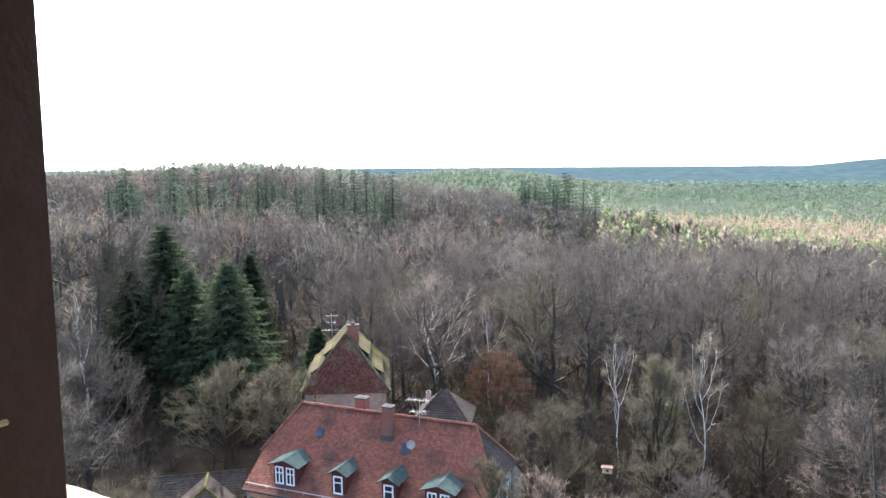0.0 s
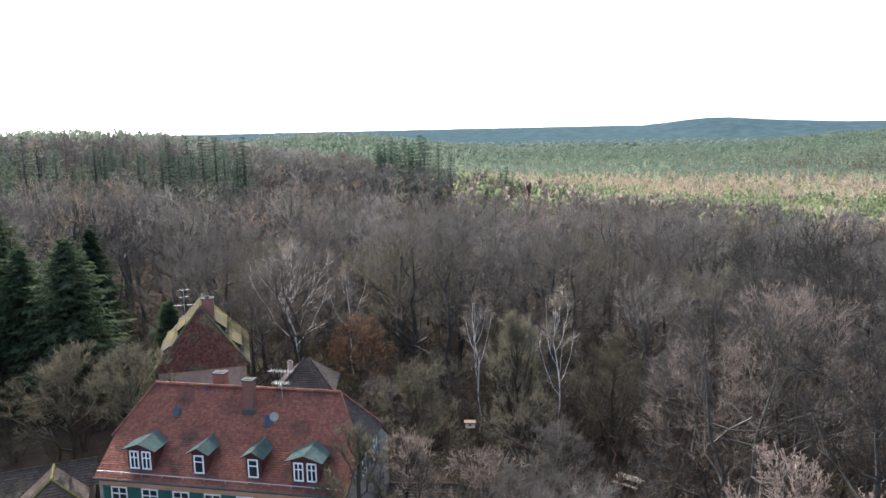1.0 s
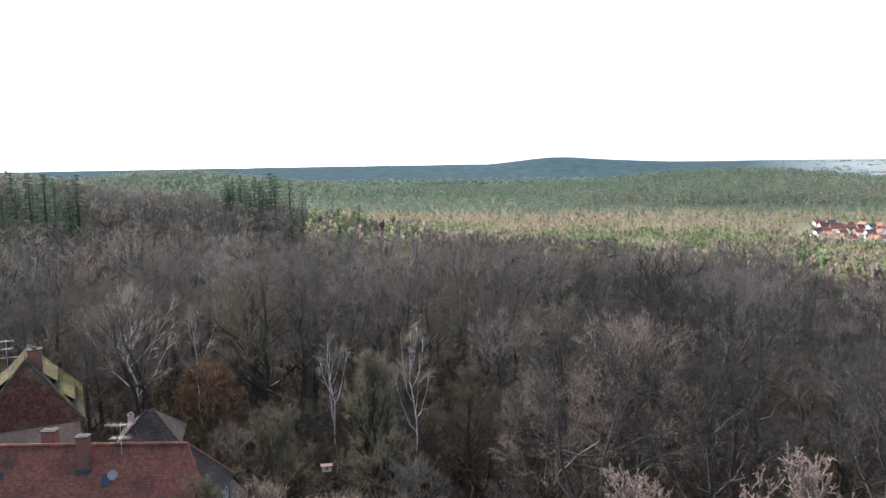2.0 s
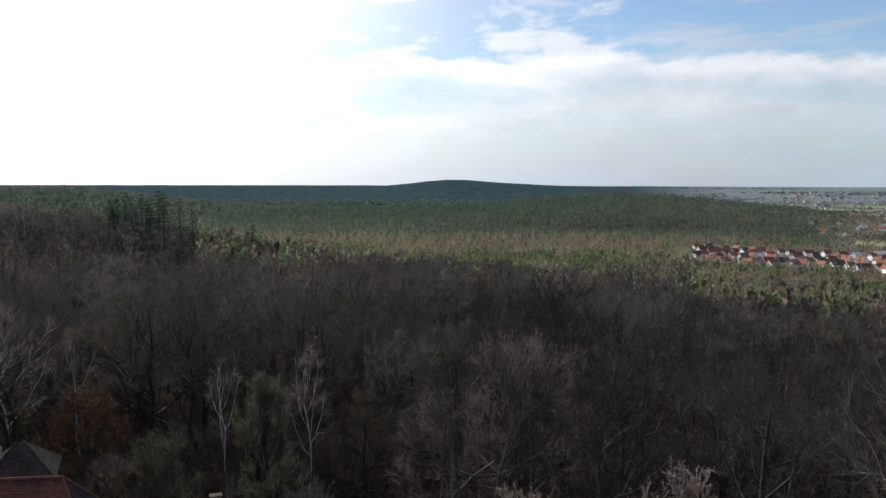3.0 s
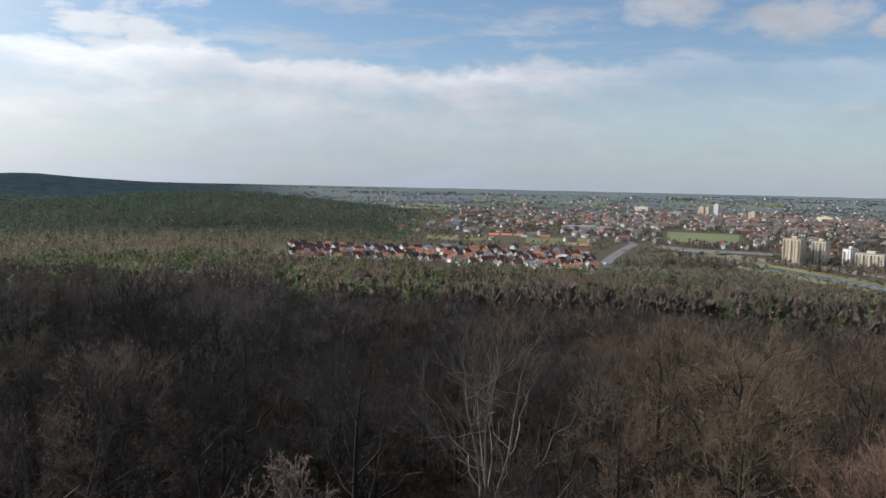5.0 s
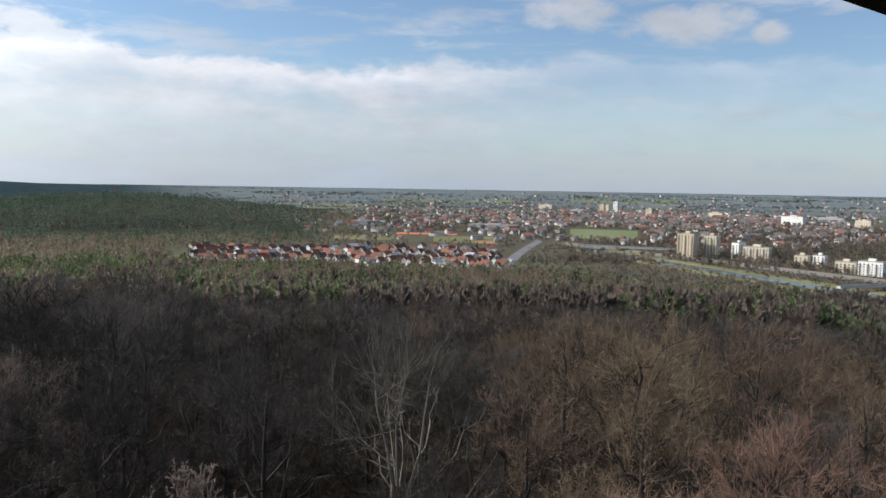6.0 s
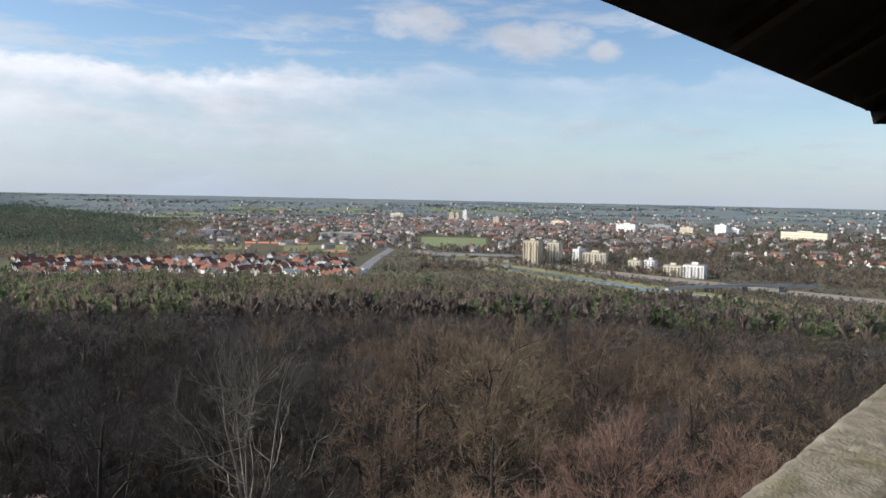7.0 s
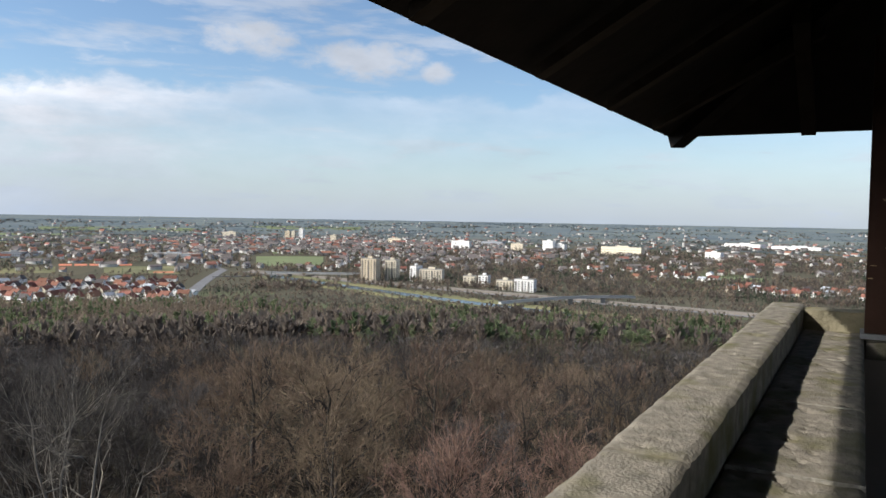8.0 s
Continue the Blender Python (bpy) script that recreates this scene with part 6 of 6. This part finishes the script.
def line(p, q, n=12, bow=0.0):
    out = []
    for i in range(n + 1):
        t = i / n
        k = bow * math.sin(math.pi * t)
        out.append((p[0] + (q[0] - p[0]) * t + k, p[1] + (q[1] - p[1]) * t + k))
    return out


def patch(name, az0, az1, d0, d1, mt, label, category, z=0.25):
    sh = Shape()
    n, m = 6, 4
    for i in range(n):
        for j in range(m):
            c = []
            for u, v in ((i, j), (i + 1, j), (i + 1, j + 1), (i, j + 1)):
                x, y = polar(az0 + (az1 - az0) * u / n, d0 + (d1 - d0) * v / m)
                c.append((x, y, gz(x, y) + z))
            sh.face(*c)
    x, y = polar(az0, d0)
    return tagged(new(name, mesh_of(name, sh.v, sh.f, mt)), label, category, kind="structure")


WATER = material("canal_water", (0.05, 0.075, 0.09), (0.07, 0.10, 0.115), rough=0.2, scale=0.05, bump=0.12, bump_scale=0.4, spec=0.35)


def build_valley():
    strip("water", line(polar(-77.5, 1190), polar(-112, 640), 14), 22, -1, 0.25, WATER, "blue-grey canal water between grassy banks", "canal")
    for off, nm in ((-26, "near"), (26, "far")):
        a, b = polar(-77.5, 1190), polar(-112, 640)
        d = Vector((b[0] - a[0], b[1] - a[1])).normalized()
        n = Vector((d.y, -d.x)) * (-off)
        strip("bank", line((a[0] + n.x, a[1] + n.y), (b[0] + n.x, b[1] + n.y), 14), 15, -0.5, 1.3, GRASS, "grassy bank along the canal", "embankment", slope=5)
    a, b = polar(-76, 1290), polar(-118, 800)
    d = Vector((b[0] - a[0], b[1] - a[1])).normalized()
    strip("railway_track", line(a, b, 14), 6, -0.5, 2.6, BALLAST, "pale ballasted railway track on a low embankment", "railway", slope=6)
    n = Vector((-d.y, d.x))
    strip("road", line((a[0] - n.x * 16, a[1] - n.y * 16), (b[0] - n.x * 16, b[1] - n.y * 16), 14), 8, -0.2, 0.5, ASPHALT, "asphalt road along the railway", "road")
    strip("road", line(polar(-71.4, 880), polar(-74.0, 1330), 8, 6), 15, -0.2, 0.35, ASPHALT, "wide grey main road entering the valley", "road")
    strip("road", line(polar(-74.0, 1330), polar(-68.5, 2300), 10, -20), 10, -0.2, 0.35, ASPHALT, "grey main road crossing the plain", "road")
    strip("road", line(polar(-73.2, 1180), polar(-79, 1200), 6), 7, -0.2, 1.0, ASPHALT, "ramp of road leading to the bridge", "road")
    patch("meadow", -76.3, -81.2, 1430, 1760, CROP, "bright green meadow beside the town", "field")
    patch("meadow", -82.5, -77.5, 1880, 2000, CROP, "green field before the town", "field")
    patch("meadow", -66.0, -71.0, 1240, 1420, GRASS, "dull green sports meadow", "field")
    patch("meadow", -58.5, -63.0, 1290, 1420, GRASS, "olive allotment meadow", "field")
    patch("meadow", -109.2, -113.6, 1290, 1400, CROP, "green pitch among trees", "field")
    for az0, az1, d0, d1 in ((-57, -66, 3300, 3480), (-62, -72, 3700, 3900), (-52, -60, 2900, 3050), (-76, -84, 3900, 4100), (-58, -68, 2450, 2540)):
        patch("meadow", az0, az1, d0, d1, CROP, "distant green winter field", "field", 0.6)
    for i in range(5):
        patch("clay_court", -63.2 - i * 0.95, -64.0 - i * 0.95, 1440, 1490, CLAY, "red clay tennis court", "court", 0.5)
    patch("clay_court", -69.2, -70.6, 1265, 1290, CLAY, "red clay court behind a green screen", "court", 0.5)


build_valley()


def build_bridge(p, q, deck_z, width, label, piers, arch=0.0):
    br = thing("bridge", label, "bridge")
    a, b = Vector((*p, deck_z)), Vector((*q, deck_z))
    d = (b - a).normalized()
    n = Vector((-d.y, d.x, 0)) * width / 2
    k = 14

    def ribbon(offsets):
        """One bent bar along the bridge; offsets: its cross section as sideways and upward steps."""
        sh = Shape()
        for i in range(k + 1):
            c = a.lerp(b, i / k) + Vector((0, 0, arch * math.sin(math.pi * i / k)))
            sh.v += [tuple(c + n * s + Vector((0, 0, h))) for s, h in offsets]
        for i in range(k):
            for j in range(4):
                sh.f.append((4 * i + j, 4 * i + (j + 1) % 4, 4 * i + 4 + (j + 1) % 4, 4 * i + 4 + j))
        sh.f += [(3, 2, 1, 0), (4 * k, 4 * k + 1, 4 * k + 2, 4 * k + 3)]
        return sh

    part("deck", ribbon(((-1, 0), (1, 0), (1, -1.6), (-1, -1.6))), CONCRETE_PALE, br)
    for e in (-1, 1):
        part("railing", ribbon(((e, 0.01), (e, 1.1), (e * 0.95, 1.1), (e * 0.95, 0.01))), ZINC, br)
    for i in range(piers):
        c = a.lerp(b, (i + 1) / (piers + 1))
        part("pier", Shape().box(c.x - 1.3, c.y - 2.5, gz(c.x, c.y) - 0.5, c.x + 1.3, c.y + 2.5, deck_z - 1.5 + arch * math.sin(math.pi * (i + 1) / (piers + 1))), CONCRETE, br)


build_bridge(polar(-77.0, 1185), polar(-84.2, 1165), PLAIN + 6.5, 10, "long flat concrete road bridge over the canal", 3)
build_bridge(polar(-94.6, 790), polar(-104.5, 900), PLAIN + 7.0, 6, "slender curved concrete footbridge over the canal", 3, 2.5)


# ---- buildings in the valley ----
def village_house(seed, wall, roof, w, l, hw, pitch):
    h = thing("village_house", "white rendered village house with a steep tiled roof", "house", group="village houses")
    zr = hw + math.tan(radians(pitch)) * w / 2
    sh = Shape().box(-w / 2, -l / 2, -1, w / 2, l / 2, hw)
    for y in (-l / 2, l / 2):
        sh.face((-w / 2, y, hw), (w / 2, y, hw), (0, y, zr - 0.1))
    part("wall", sh, wall, h)
    o = 0.5
    dz = math.tan(radians(pitch)) * o
    for sg in (-1, 1):
        pts = [(sg * (w / 2 + o), -l / 2 - o, hw - dz), (sg * (w / 2 + o), l / 2 + o, hw - dz), (0, l / 2 + o, zr), (0, -l / 2 - o, zr)]
        part("roof", Shape().slab(pts if sg > 0 else pts[::-1], 0.25), roof, h, "tiled roof slope")
    part("chimney", Shape().box(0.4, -l / 5, zr - 1.5, 1.1, -l / 5 + 0.7, zr + 0.9), BRICK, h)
    for y, rows in ((-l / 2 - 0.03, ((-w / 4, 1.0), (w / 4, 1.0), (0, hw + 0.6))), (l / 2 + 0.03, ((0, hw + 0.6),))):
        for xw, zw in rows:
            part("window", Shape().box(xw - 0.6, y - 0.03, zw, xw + 0.6, y + 0.03, zw + 1.4), GLASS, h)
    for sg in (-1, 1):
        part("window", Shape().box(sg * w / 2 - 0.03, -l / 4 - 0.6, 1.0, sg * w / 2 + 0.03, -l / 4 + 0.6, 2.4), GLASS, h)
    return h


def build_village():
    rng = np.random.default_rng(21)
    cream = material("cream_render", (0.60, 0.54, 0.42), (0.68, 0.61, 0.48), scale=1, random=0.15)
    white = material("white_render", (0.76, 0.75, 0.73), (0.84, 0.83, 0.81), scale=1, random=0.08)
    red = material("village_red_tiles", (0.15, 0.07, 0.052), (0.225, 0.105, 0.076), scale=1.5, random=0.3)
    dark = material("village_dark_tiles", (0.06, 0.055, 0.055), (0.11, 0.10, 0.10), scale=1.5, random=0.3)
    grey = material("village_grey_metal", (0.28, 0.30, 0.33), (0.36, 0.38, 0.41), scale=1.5, random=0.15)
    protos = [village_house(1, white, red, 9, 12, 4.2, 45), village_house(2, white, red, 8, 10, 5.0, 48), village_house(3, cream, red, 10, 14, 4.5, 40), village_house(4, white, dark, 9, 11, 4.8, 45), village_house(5, white, red, 8, 18, 4.5, 42), village_house(6, white, grey, 10, 13, 4.5, 32)]
    used = set()
    spots = []

    def row(az0, az1, near, deep, n, turn, lean=0.0):
        for i in range(n):
            az = az0 + (az1 - az0) * (i + rng.uniform(-0.4, 0.4)) / n
            d = near + (deep - near) * rng.uniform() - lean * (-az - 49)
            x, y = polar(az, d)
            if all((x - a) ** 2 + (y - b) ** 2 > 12.5 ** 2 for a, b in spots):
                spots.append((x, y))
                k = int(rng.choice(6, p=(0.28, 0.24, 0.14, 0.14, 0.12, 0.08)))
                m = pose(x, y, gz(x, y), 0, 0, turn + rng.choice((0, 90), p=(0.65, 0.35)) + rng.normal() * 9)
                if k not in used:
                    used.add(k)
                    protos[k].matrix_basis = m
                else:
                    copy_thing(protos[k], m)

    row(-48.5, -72, 930, 975, 62, 78, 4.4)
    row(-48.5, -72, 975, 1040, 62, 78, 4.4)
    row(-48.5, -71.5, 1040, 1115, 60, 78, 3.6)
    row(-60, -71, 1090, 1180, 20, 82, 2.0)
    row(-56, -66, 1480, 1800, 20, 20)
    row(-111, -122, 1060, 1200, 34, 10)
    row(-100, -111, 1180, 1500, 24, 40)
    row(-80, -88, 1300, 1420, 8, 30)
    return white, cream, red, dark, grey


RENDER, CREAM, RED, DARK, GREYROOF = build_village()


def apartment_block(az, dist, width, depth, height, turn, mt, label, balconies=True, name="apartment_block", floor=2.9):
    x, y = polar(az, dist)
    g = gz(x, y)
    a = thing(name, label, "building", pose(x, y, g - 0.2, 0, 0, turn))
    part("wall", Shape().box(-width / 2, -depth / 2, 0, width / 2, depth / 2, height), mt, a)
    part("roof", Shape().box(-width / 2 - 0.3, -depth / 2 - 0.3, height, width / 2 + 0.3, depth / 2 + 0.3, height + 0.5), CONCRETE, a)
    part("lift_house", Shape().box(-width * 0.15, -2.5, height + 0.5, width * 0.15, 2.5, height + 3.2), mt, a)
    floors = int(height / floor)
    cols = max(2, int(width / 4.2))
    pane = Shape().box(-0.85, -0.05, 0, 0.85, 0.05, 1.4)
    pm = mesh_of("window", pane.v, pane.f, GLASS)
    bal = Shape().box(-1.7, -1.2, 0, 1.7, 0, 0.15).box(-1.7, -1.2, 0.15, 1.7, -1.1, 1.05)
    bm = mesh_of("balcony", bal.v, bal.f, CONCRETE)
    for f in range(floors):
        for c in range(cols):
            xx = -width / 2 + (c + 0.5) * width / cols
            share("window", pm, a, pose(xx, -depth / 2 - 0.02, 0.9 + f * floor))
            if balconies and c % 2 == 0:
                share("balcony", bm, a, pose(xx, -depth / 2, 0.1 + f * floor))
        for c in range(max(1, int(depth / 5))):
            n = max(1, int(depth / 5))
            yy = -depth / 2 + (c + 0.5) * depth / n
            for sg in (-1, 1):
                share("window", pm, a, pose(sg * (width / 2 + 0.02), yy, 0.9 + f * floor, 0, 0, 90))
    return a


def build_blocks():
    blocks = material("ochre_concrete", (0.55, 0.46, 0.33), (0.62, 0.53, 0.40), scale=0.5)
    apartment_block(-84.75, 1106, 24, 16, 33.5, -110, blocks, "eleven-storey ochre and cream apartment tower by the canal")
    apartment_block(-86.4, 1122, 18, 15, 31, -110, CREAM, "tall grey-cream apartment tower beside its twin")
    apartment_block(-88.2, 1118, 10, 22, 23, -115, RENDER, "white eight-storey apartment slab near the canal")
    apartment_block(-89.4, 1104, 34, 14, 19, -106, CREAM, "stepped white and yellow apartment house", True)
    apartment_block(-92.3, 1062, 16, 12, 13.5, -112, CREAM, "low cream apartment house among trees")
    apartment_block(-93.4, 1050, 14, 12, 15.5, -112, RENDER, "low white apartment house with a red stair tower")
    apartment_block(-95.0, 1000, 22, 12, 13.5, -112, CREAM, "long cream four-storey apartment house")
    apartment_block(-96.5, 985, 26, 13, 16.5, -115, RENDER, "white five-storey apartment house by the railway")
    # taller buildings of the town
    for az, d, w, dp, h, mt, lab in ((-74.5, 3300, 60, 30, 20, CREAM, "long pale factory hall at the edge of town"), (-79.6, 3050, 18, 16, 42, RENDER, "white high-rise tower in the town"), (-78.6, 3020, 20, 16, 32, blocks, "ochre high-rise block in the town"), (-79.0, 3100, 16, 16, 30, CREAM, "cream high-rise block in the town"), (-91.6, 2350, 62, 18, 24, RENDER, "white office block with a flat roof"), (-95.9, 2300, 40, 20, 20, CREAM, "cream apartment block in the town"), (-98.2, 2320, 34, 20, 30, RENDER, "white residential tower in the town"), (-99.0, 2330, 40, 20, 20, RENDER, "white apartment slab in the town"), (-103.6, 2150, 120, 24, 22, CREAM, "long pale yellow institute building"), (-110, 2000, 40, 18, 20, RENDER, "white block beyond the woods"), (-115.5, 3000, 180, 60, 12, RENDER, "long white warehouse on the plain"), (-112.0, 3100, 140, 50, 14, RENDER, "white hall on the plain"), (-77.0, 2900, 70, 30, 12, GREYROOF, "long grey flat-roofed industrial hall"), (-60.6, 1720, 40, 26, 9, GREYROOF, "flat grey hall near the forest edge"), (-70.6, 1720, 110, 45, 8, GREYROOF, "long blue-grey market hall"), (-82.0, 2800, 24, 18, 24, CREAM, "cream apartment block in the town"), (-94.0, 2650, 80, 26, 14, GREYROOF, "grey works building with flat roof"), (-86.6, 2700, 50, 20, 18, CREAM, "pale office building with flat roof")):
        apartment_block(az, d, w, dp, h, az - 26, mt, lab, False, "town_building", 3.4 if w < 70 else 6.0)


build_blocks()


def build_crane():
    x, y = polar(-43.2, 3600)
    g = gz(x, y)
    c = thing("tower_crane", "distant red tower crane above the forest", "crane", pose(x, y, g, 0, 0, -43))
    red = material("crane_red", (0.5, 0.10, 0.05), (0.55, 0.14, 0.08))
    part("mast", Shape().box(-1.2, -1.2, 0, 1.2, 1.2, 62), red, c)
    part("jib", Shape().box(-16, -0.9, 55, 38, 0.9, 57), red, c)
    part("counterweight", Shape().box(-16, -1.5, 51.5, -11, 1.5, 54.9), CONCRETE, c)


build_crane()


def build_town():
    rng = np.random.default_rng(33)

    def house(w, l, hw, rise):
        v = [(-w / 2, -l / 2, 0), (w / 2, -l / 2, 0), (w / 2, l / 2, 0), (-w / 2, l / 2, 0), (-w / 2, -l / 2, hw), (w / 2, -l / 2, hw), (w / 2, l / 2, hw), (-w / 2, l / 2, hw), (0, -l / 2, hw + rise), (0, l / 2, hw + rise)]
        walls = [(0, 1, 5), (0, 5, 4), (1, 2, 6), (1, 6, 5), (2, 3, 7), (2, 7, 6), (3, 0, 4), (3, 4, 7), (4, 5, 8), (6, 7, 9)]
        e = 0.5
        r = [(-w / 2 - e, -l / 2 - e, hw - e * 0.8), (-w / 2 - e, l / 2 + e, hw - e * 0.8), (0, l / 2 + e, hw + rise + 0.2), (0, -l / 2 - e, hw + rise + 0.2), (w / 2 + e, -l / 2 - e, hw - e * 0.8), (w / 2 + e, l / 2 + e, hw - e * 0.8)]
        roof = [(0, 3, 2), (0, 2, 1), (4, 5, 2), (4, 2, 3)]
        return (np.array(v, float), np.array(walls)), (np.array(r, float), np.array(roof))

    kinds = [house(10, 14, 6, 5), house(9, 11, 5, 4.5), house(11, 20, 7, 5), house(9, 28, 6, 4.5)]
    wv, wf, rv, rf, dv, df = [], [], [], [], [], []
    n = [0, 0, 0]

    def put(vs, fs, slot, v, f, x, y, a, s, z):
        c, si = math.cos(a), math.sin(a)
        o = np.stack([(v[:, 0] * c - v[:, 1] * si) * s + x, (v[:, 0] * si + v[:, 1] * c) * s + y, v[:, 2] * s + z], 1)
        vs.append(o), fs.append(f + n[slot])
        n[slot] += len(v)

    made = 0
    while made < 1900:
        az, d = rng.uniform(-124, -54), 1300 * (4400 / 1300) ** (rng.uniform() ** 0.75)
        x, y = polar(az, d)
        dense = field_noise(x, y, 420, 4)
        core = math.exp(-((az + 80) / 12) ** 2 - ((d - 2350) / 650) ** 2)
        if az > -60 and d < 2950 or rng.uniform() > 0.10 + 0.9 * core + 0.35 * max(dense, 0):
            continue
        if -82 < az < -76 and 1400 < d < 1800:
            continue
        k = int(rng.integers(0, 4))
        (a, b), (c, e) = kinds[k]
        turn, s, z = rng.uniform(0, 3.14), rng.uniform(0.7, 1.05), gz(x, y)
        put(wv, wf, 0, a, b, x, y, turn, s, z)
        if rng.uniform() < 0.22:
            put(rv, rf, 1, c, e, x, y, turn, s, z)
        else:
            put(dv, df, 2, c, e, x, y, turn, s, z)
        made += 1
    wall = material("town_walls", (0.36, 0.35, 0.33), (0.62, 0.61, 0.59), scale=0.012, island=0.2)
    red = material("town_red_roofs", (0.17, 0.085, 0.065), (0.26, 0.125, 0.095), scale=0.02, island=0.3)
    dark = material("town_dark_roofs", (0.09, 0.08, 0.08), (0.16, 0.14, 0.13), scale=0.02, island=0.3)
    tagged(new("town_walls", mesh_of("town_walls", np.concatenate(wv), np.concatenate(wf), wall)), "pale house walls of the spread-out town", "houses", kind="stuff")
    tagged(new("town_roofs", mesh_of("town_roofs", np.concatenate(rv), np.concatenate(rf), red)), "red tiled roofs of the town", "roofs", kind="stuff")
    tagged(new("town_roofs", mesh_of("town_roofs", np.concatenate(dv), np.concatenate(df), dark)), "dark roofs scattered through the town", "roofs", kind="stuff")


build_town()


def canal_gap(x, y):
    """Distance from the canal's and railway's middle lines."""
    out = 1e9
    for p, q in ((polar(-77.5, 1190), polar(-112, 640)), (polar(-76, 1290), polar(-118, 800))):
        d = Vector((q[0] - p[0], q[1] - p[1]))
        t = max(0, min(1, ((x - p[0]) * d.x + (y - p[1]) * d.y) / d.length_squared))
        out = min(out, math.hypot(x - p[0] - d.x * t, y - p[1] - d.y * t))
    return out


def build_valley_trees():
    rng = np.random.default_rng(44)
    lots = {"bare": [], "tan": [], "fir": []}
    balls = [spiky_ball(s + 20, 14) for s in range(6)]
    tufts = [tuft(s + 40, 4) for s in range(6)]
    for i in range(60000):
        az, d = rng.uniform(-124, -48), 700 * (4300 / 700) ** rng.uniform()
        x, y = polar(az, d)
        g = field_noise(x, y, 160, 6) + 0.6 * field_noise(x, y, 60, 7)
        want = 0.34
        if az < -83 and 1080 < d < 2300:
            want = 0.75
        elif az > -76 and 760 < d < 1230:
            want = 0.36
        elif d < 1050:
            want = 0.55 if az < -74 else 0.0
        elif -76 < az < -58 and d < 1500:
            want = 0.25 if az < -57 else 0
        if az > -58 and 1160 < d < 2950:
            want = 0.03
        want *= 1 + 1.2 * g
        if rng.uniform() > want * 0.95 or canal_gap(x, y) < 17:
            continue
        if (-81.4 < az < -76 and 1420 < d < 1770) or (-70.9 < az < -62.8 and 1240 < d < 1500) or (abs(az + 71.4 + (d - 880) * 2.6 / 450) < 0.9 and 880 < d < 1340) or (-113.8 < az < -109 and 1280 < d < 1410) or (d > 2300 and g < 0.12):
            continue
        k = "fir" if g > 0.26 and rng.uniform() < 0.6 or rng.uniform() < 0.06 else ("tan" if rng.uniform() < 0.3 else "bare")
        h = rng.uniform(8, 15) * (0.7 if az > -76 and d < 1230 else (0.5 if d < 960 else 1))
        w = max(h * 0.7, d / 170)
        lots[k].append((x, y, gz(x, y) - 0.3, h, w * (0.65 if k == "fir" else 1.1)))
    far = []
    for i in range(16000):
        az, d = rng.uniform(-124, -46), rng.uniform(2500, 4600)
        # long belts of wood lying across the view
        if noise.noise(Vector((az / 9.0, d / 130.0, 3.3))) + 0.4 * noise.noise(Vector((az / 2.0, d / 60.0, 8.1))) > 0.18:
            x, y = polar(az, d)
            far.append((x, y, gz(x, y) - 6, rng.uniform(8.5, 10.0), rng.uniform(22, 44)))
    # blue-grey wood colour carries the distance haze
    stuff("far_woods", "distant woods across the plain, haze-blue in colour", "trees", tufts, far, rng, material("hazed_woods", (0.105, 0.13, 0.142), (0.135, 0.158, 0.168), scale=0.01, island=0.15, spec=0.0, rough=1.0, thin=0.45), True)
    stuff("valley_trees", "brown leafless trees between houses and canal", "trees", balls, lots["bare"], rng, WOODS)
    stuff("valley_trees", "straw-coloured bare trees in the valley", "trees", balls, lots["tan"], rng, LARCH_HAZED)
    stuff("valley_firs", "dark green conifers scattered through the town", "trees", [crown(s + 60, 16, 0.4, 0.8, 0.1, 0.08) for s in range(6)], lots["fir"], rng, material("valley_fir_needles", (0.045, 0.062, 0.045), (0.08, 0.10, 0.07), scale=0.01, island=0.3, spec=0.0, rough=1.0, thin=0.4))


build_valley_trees()
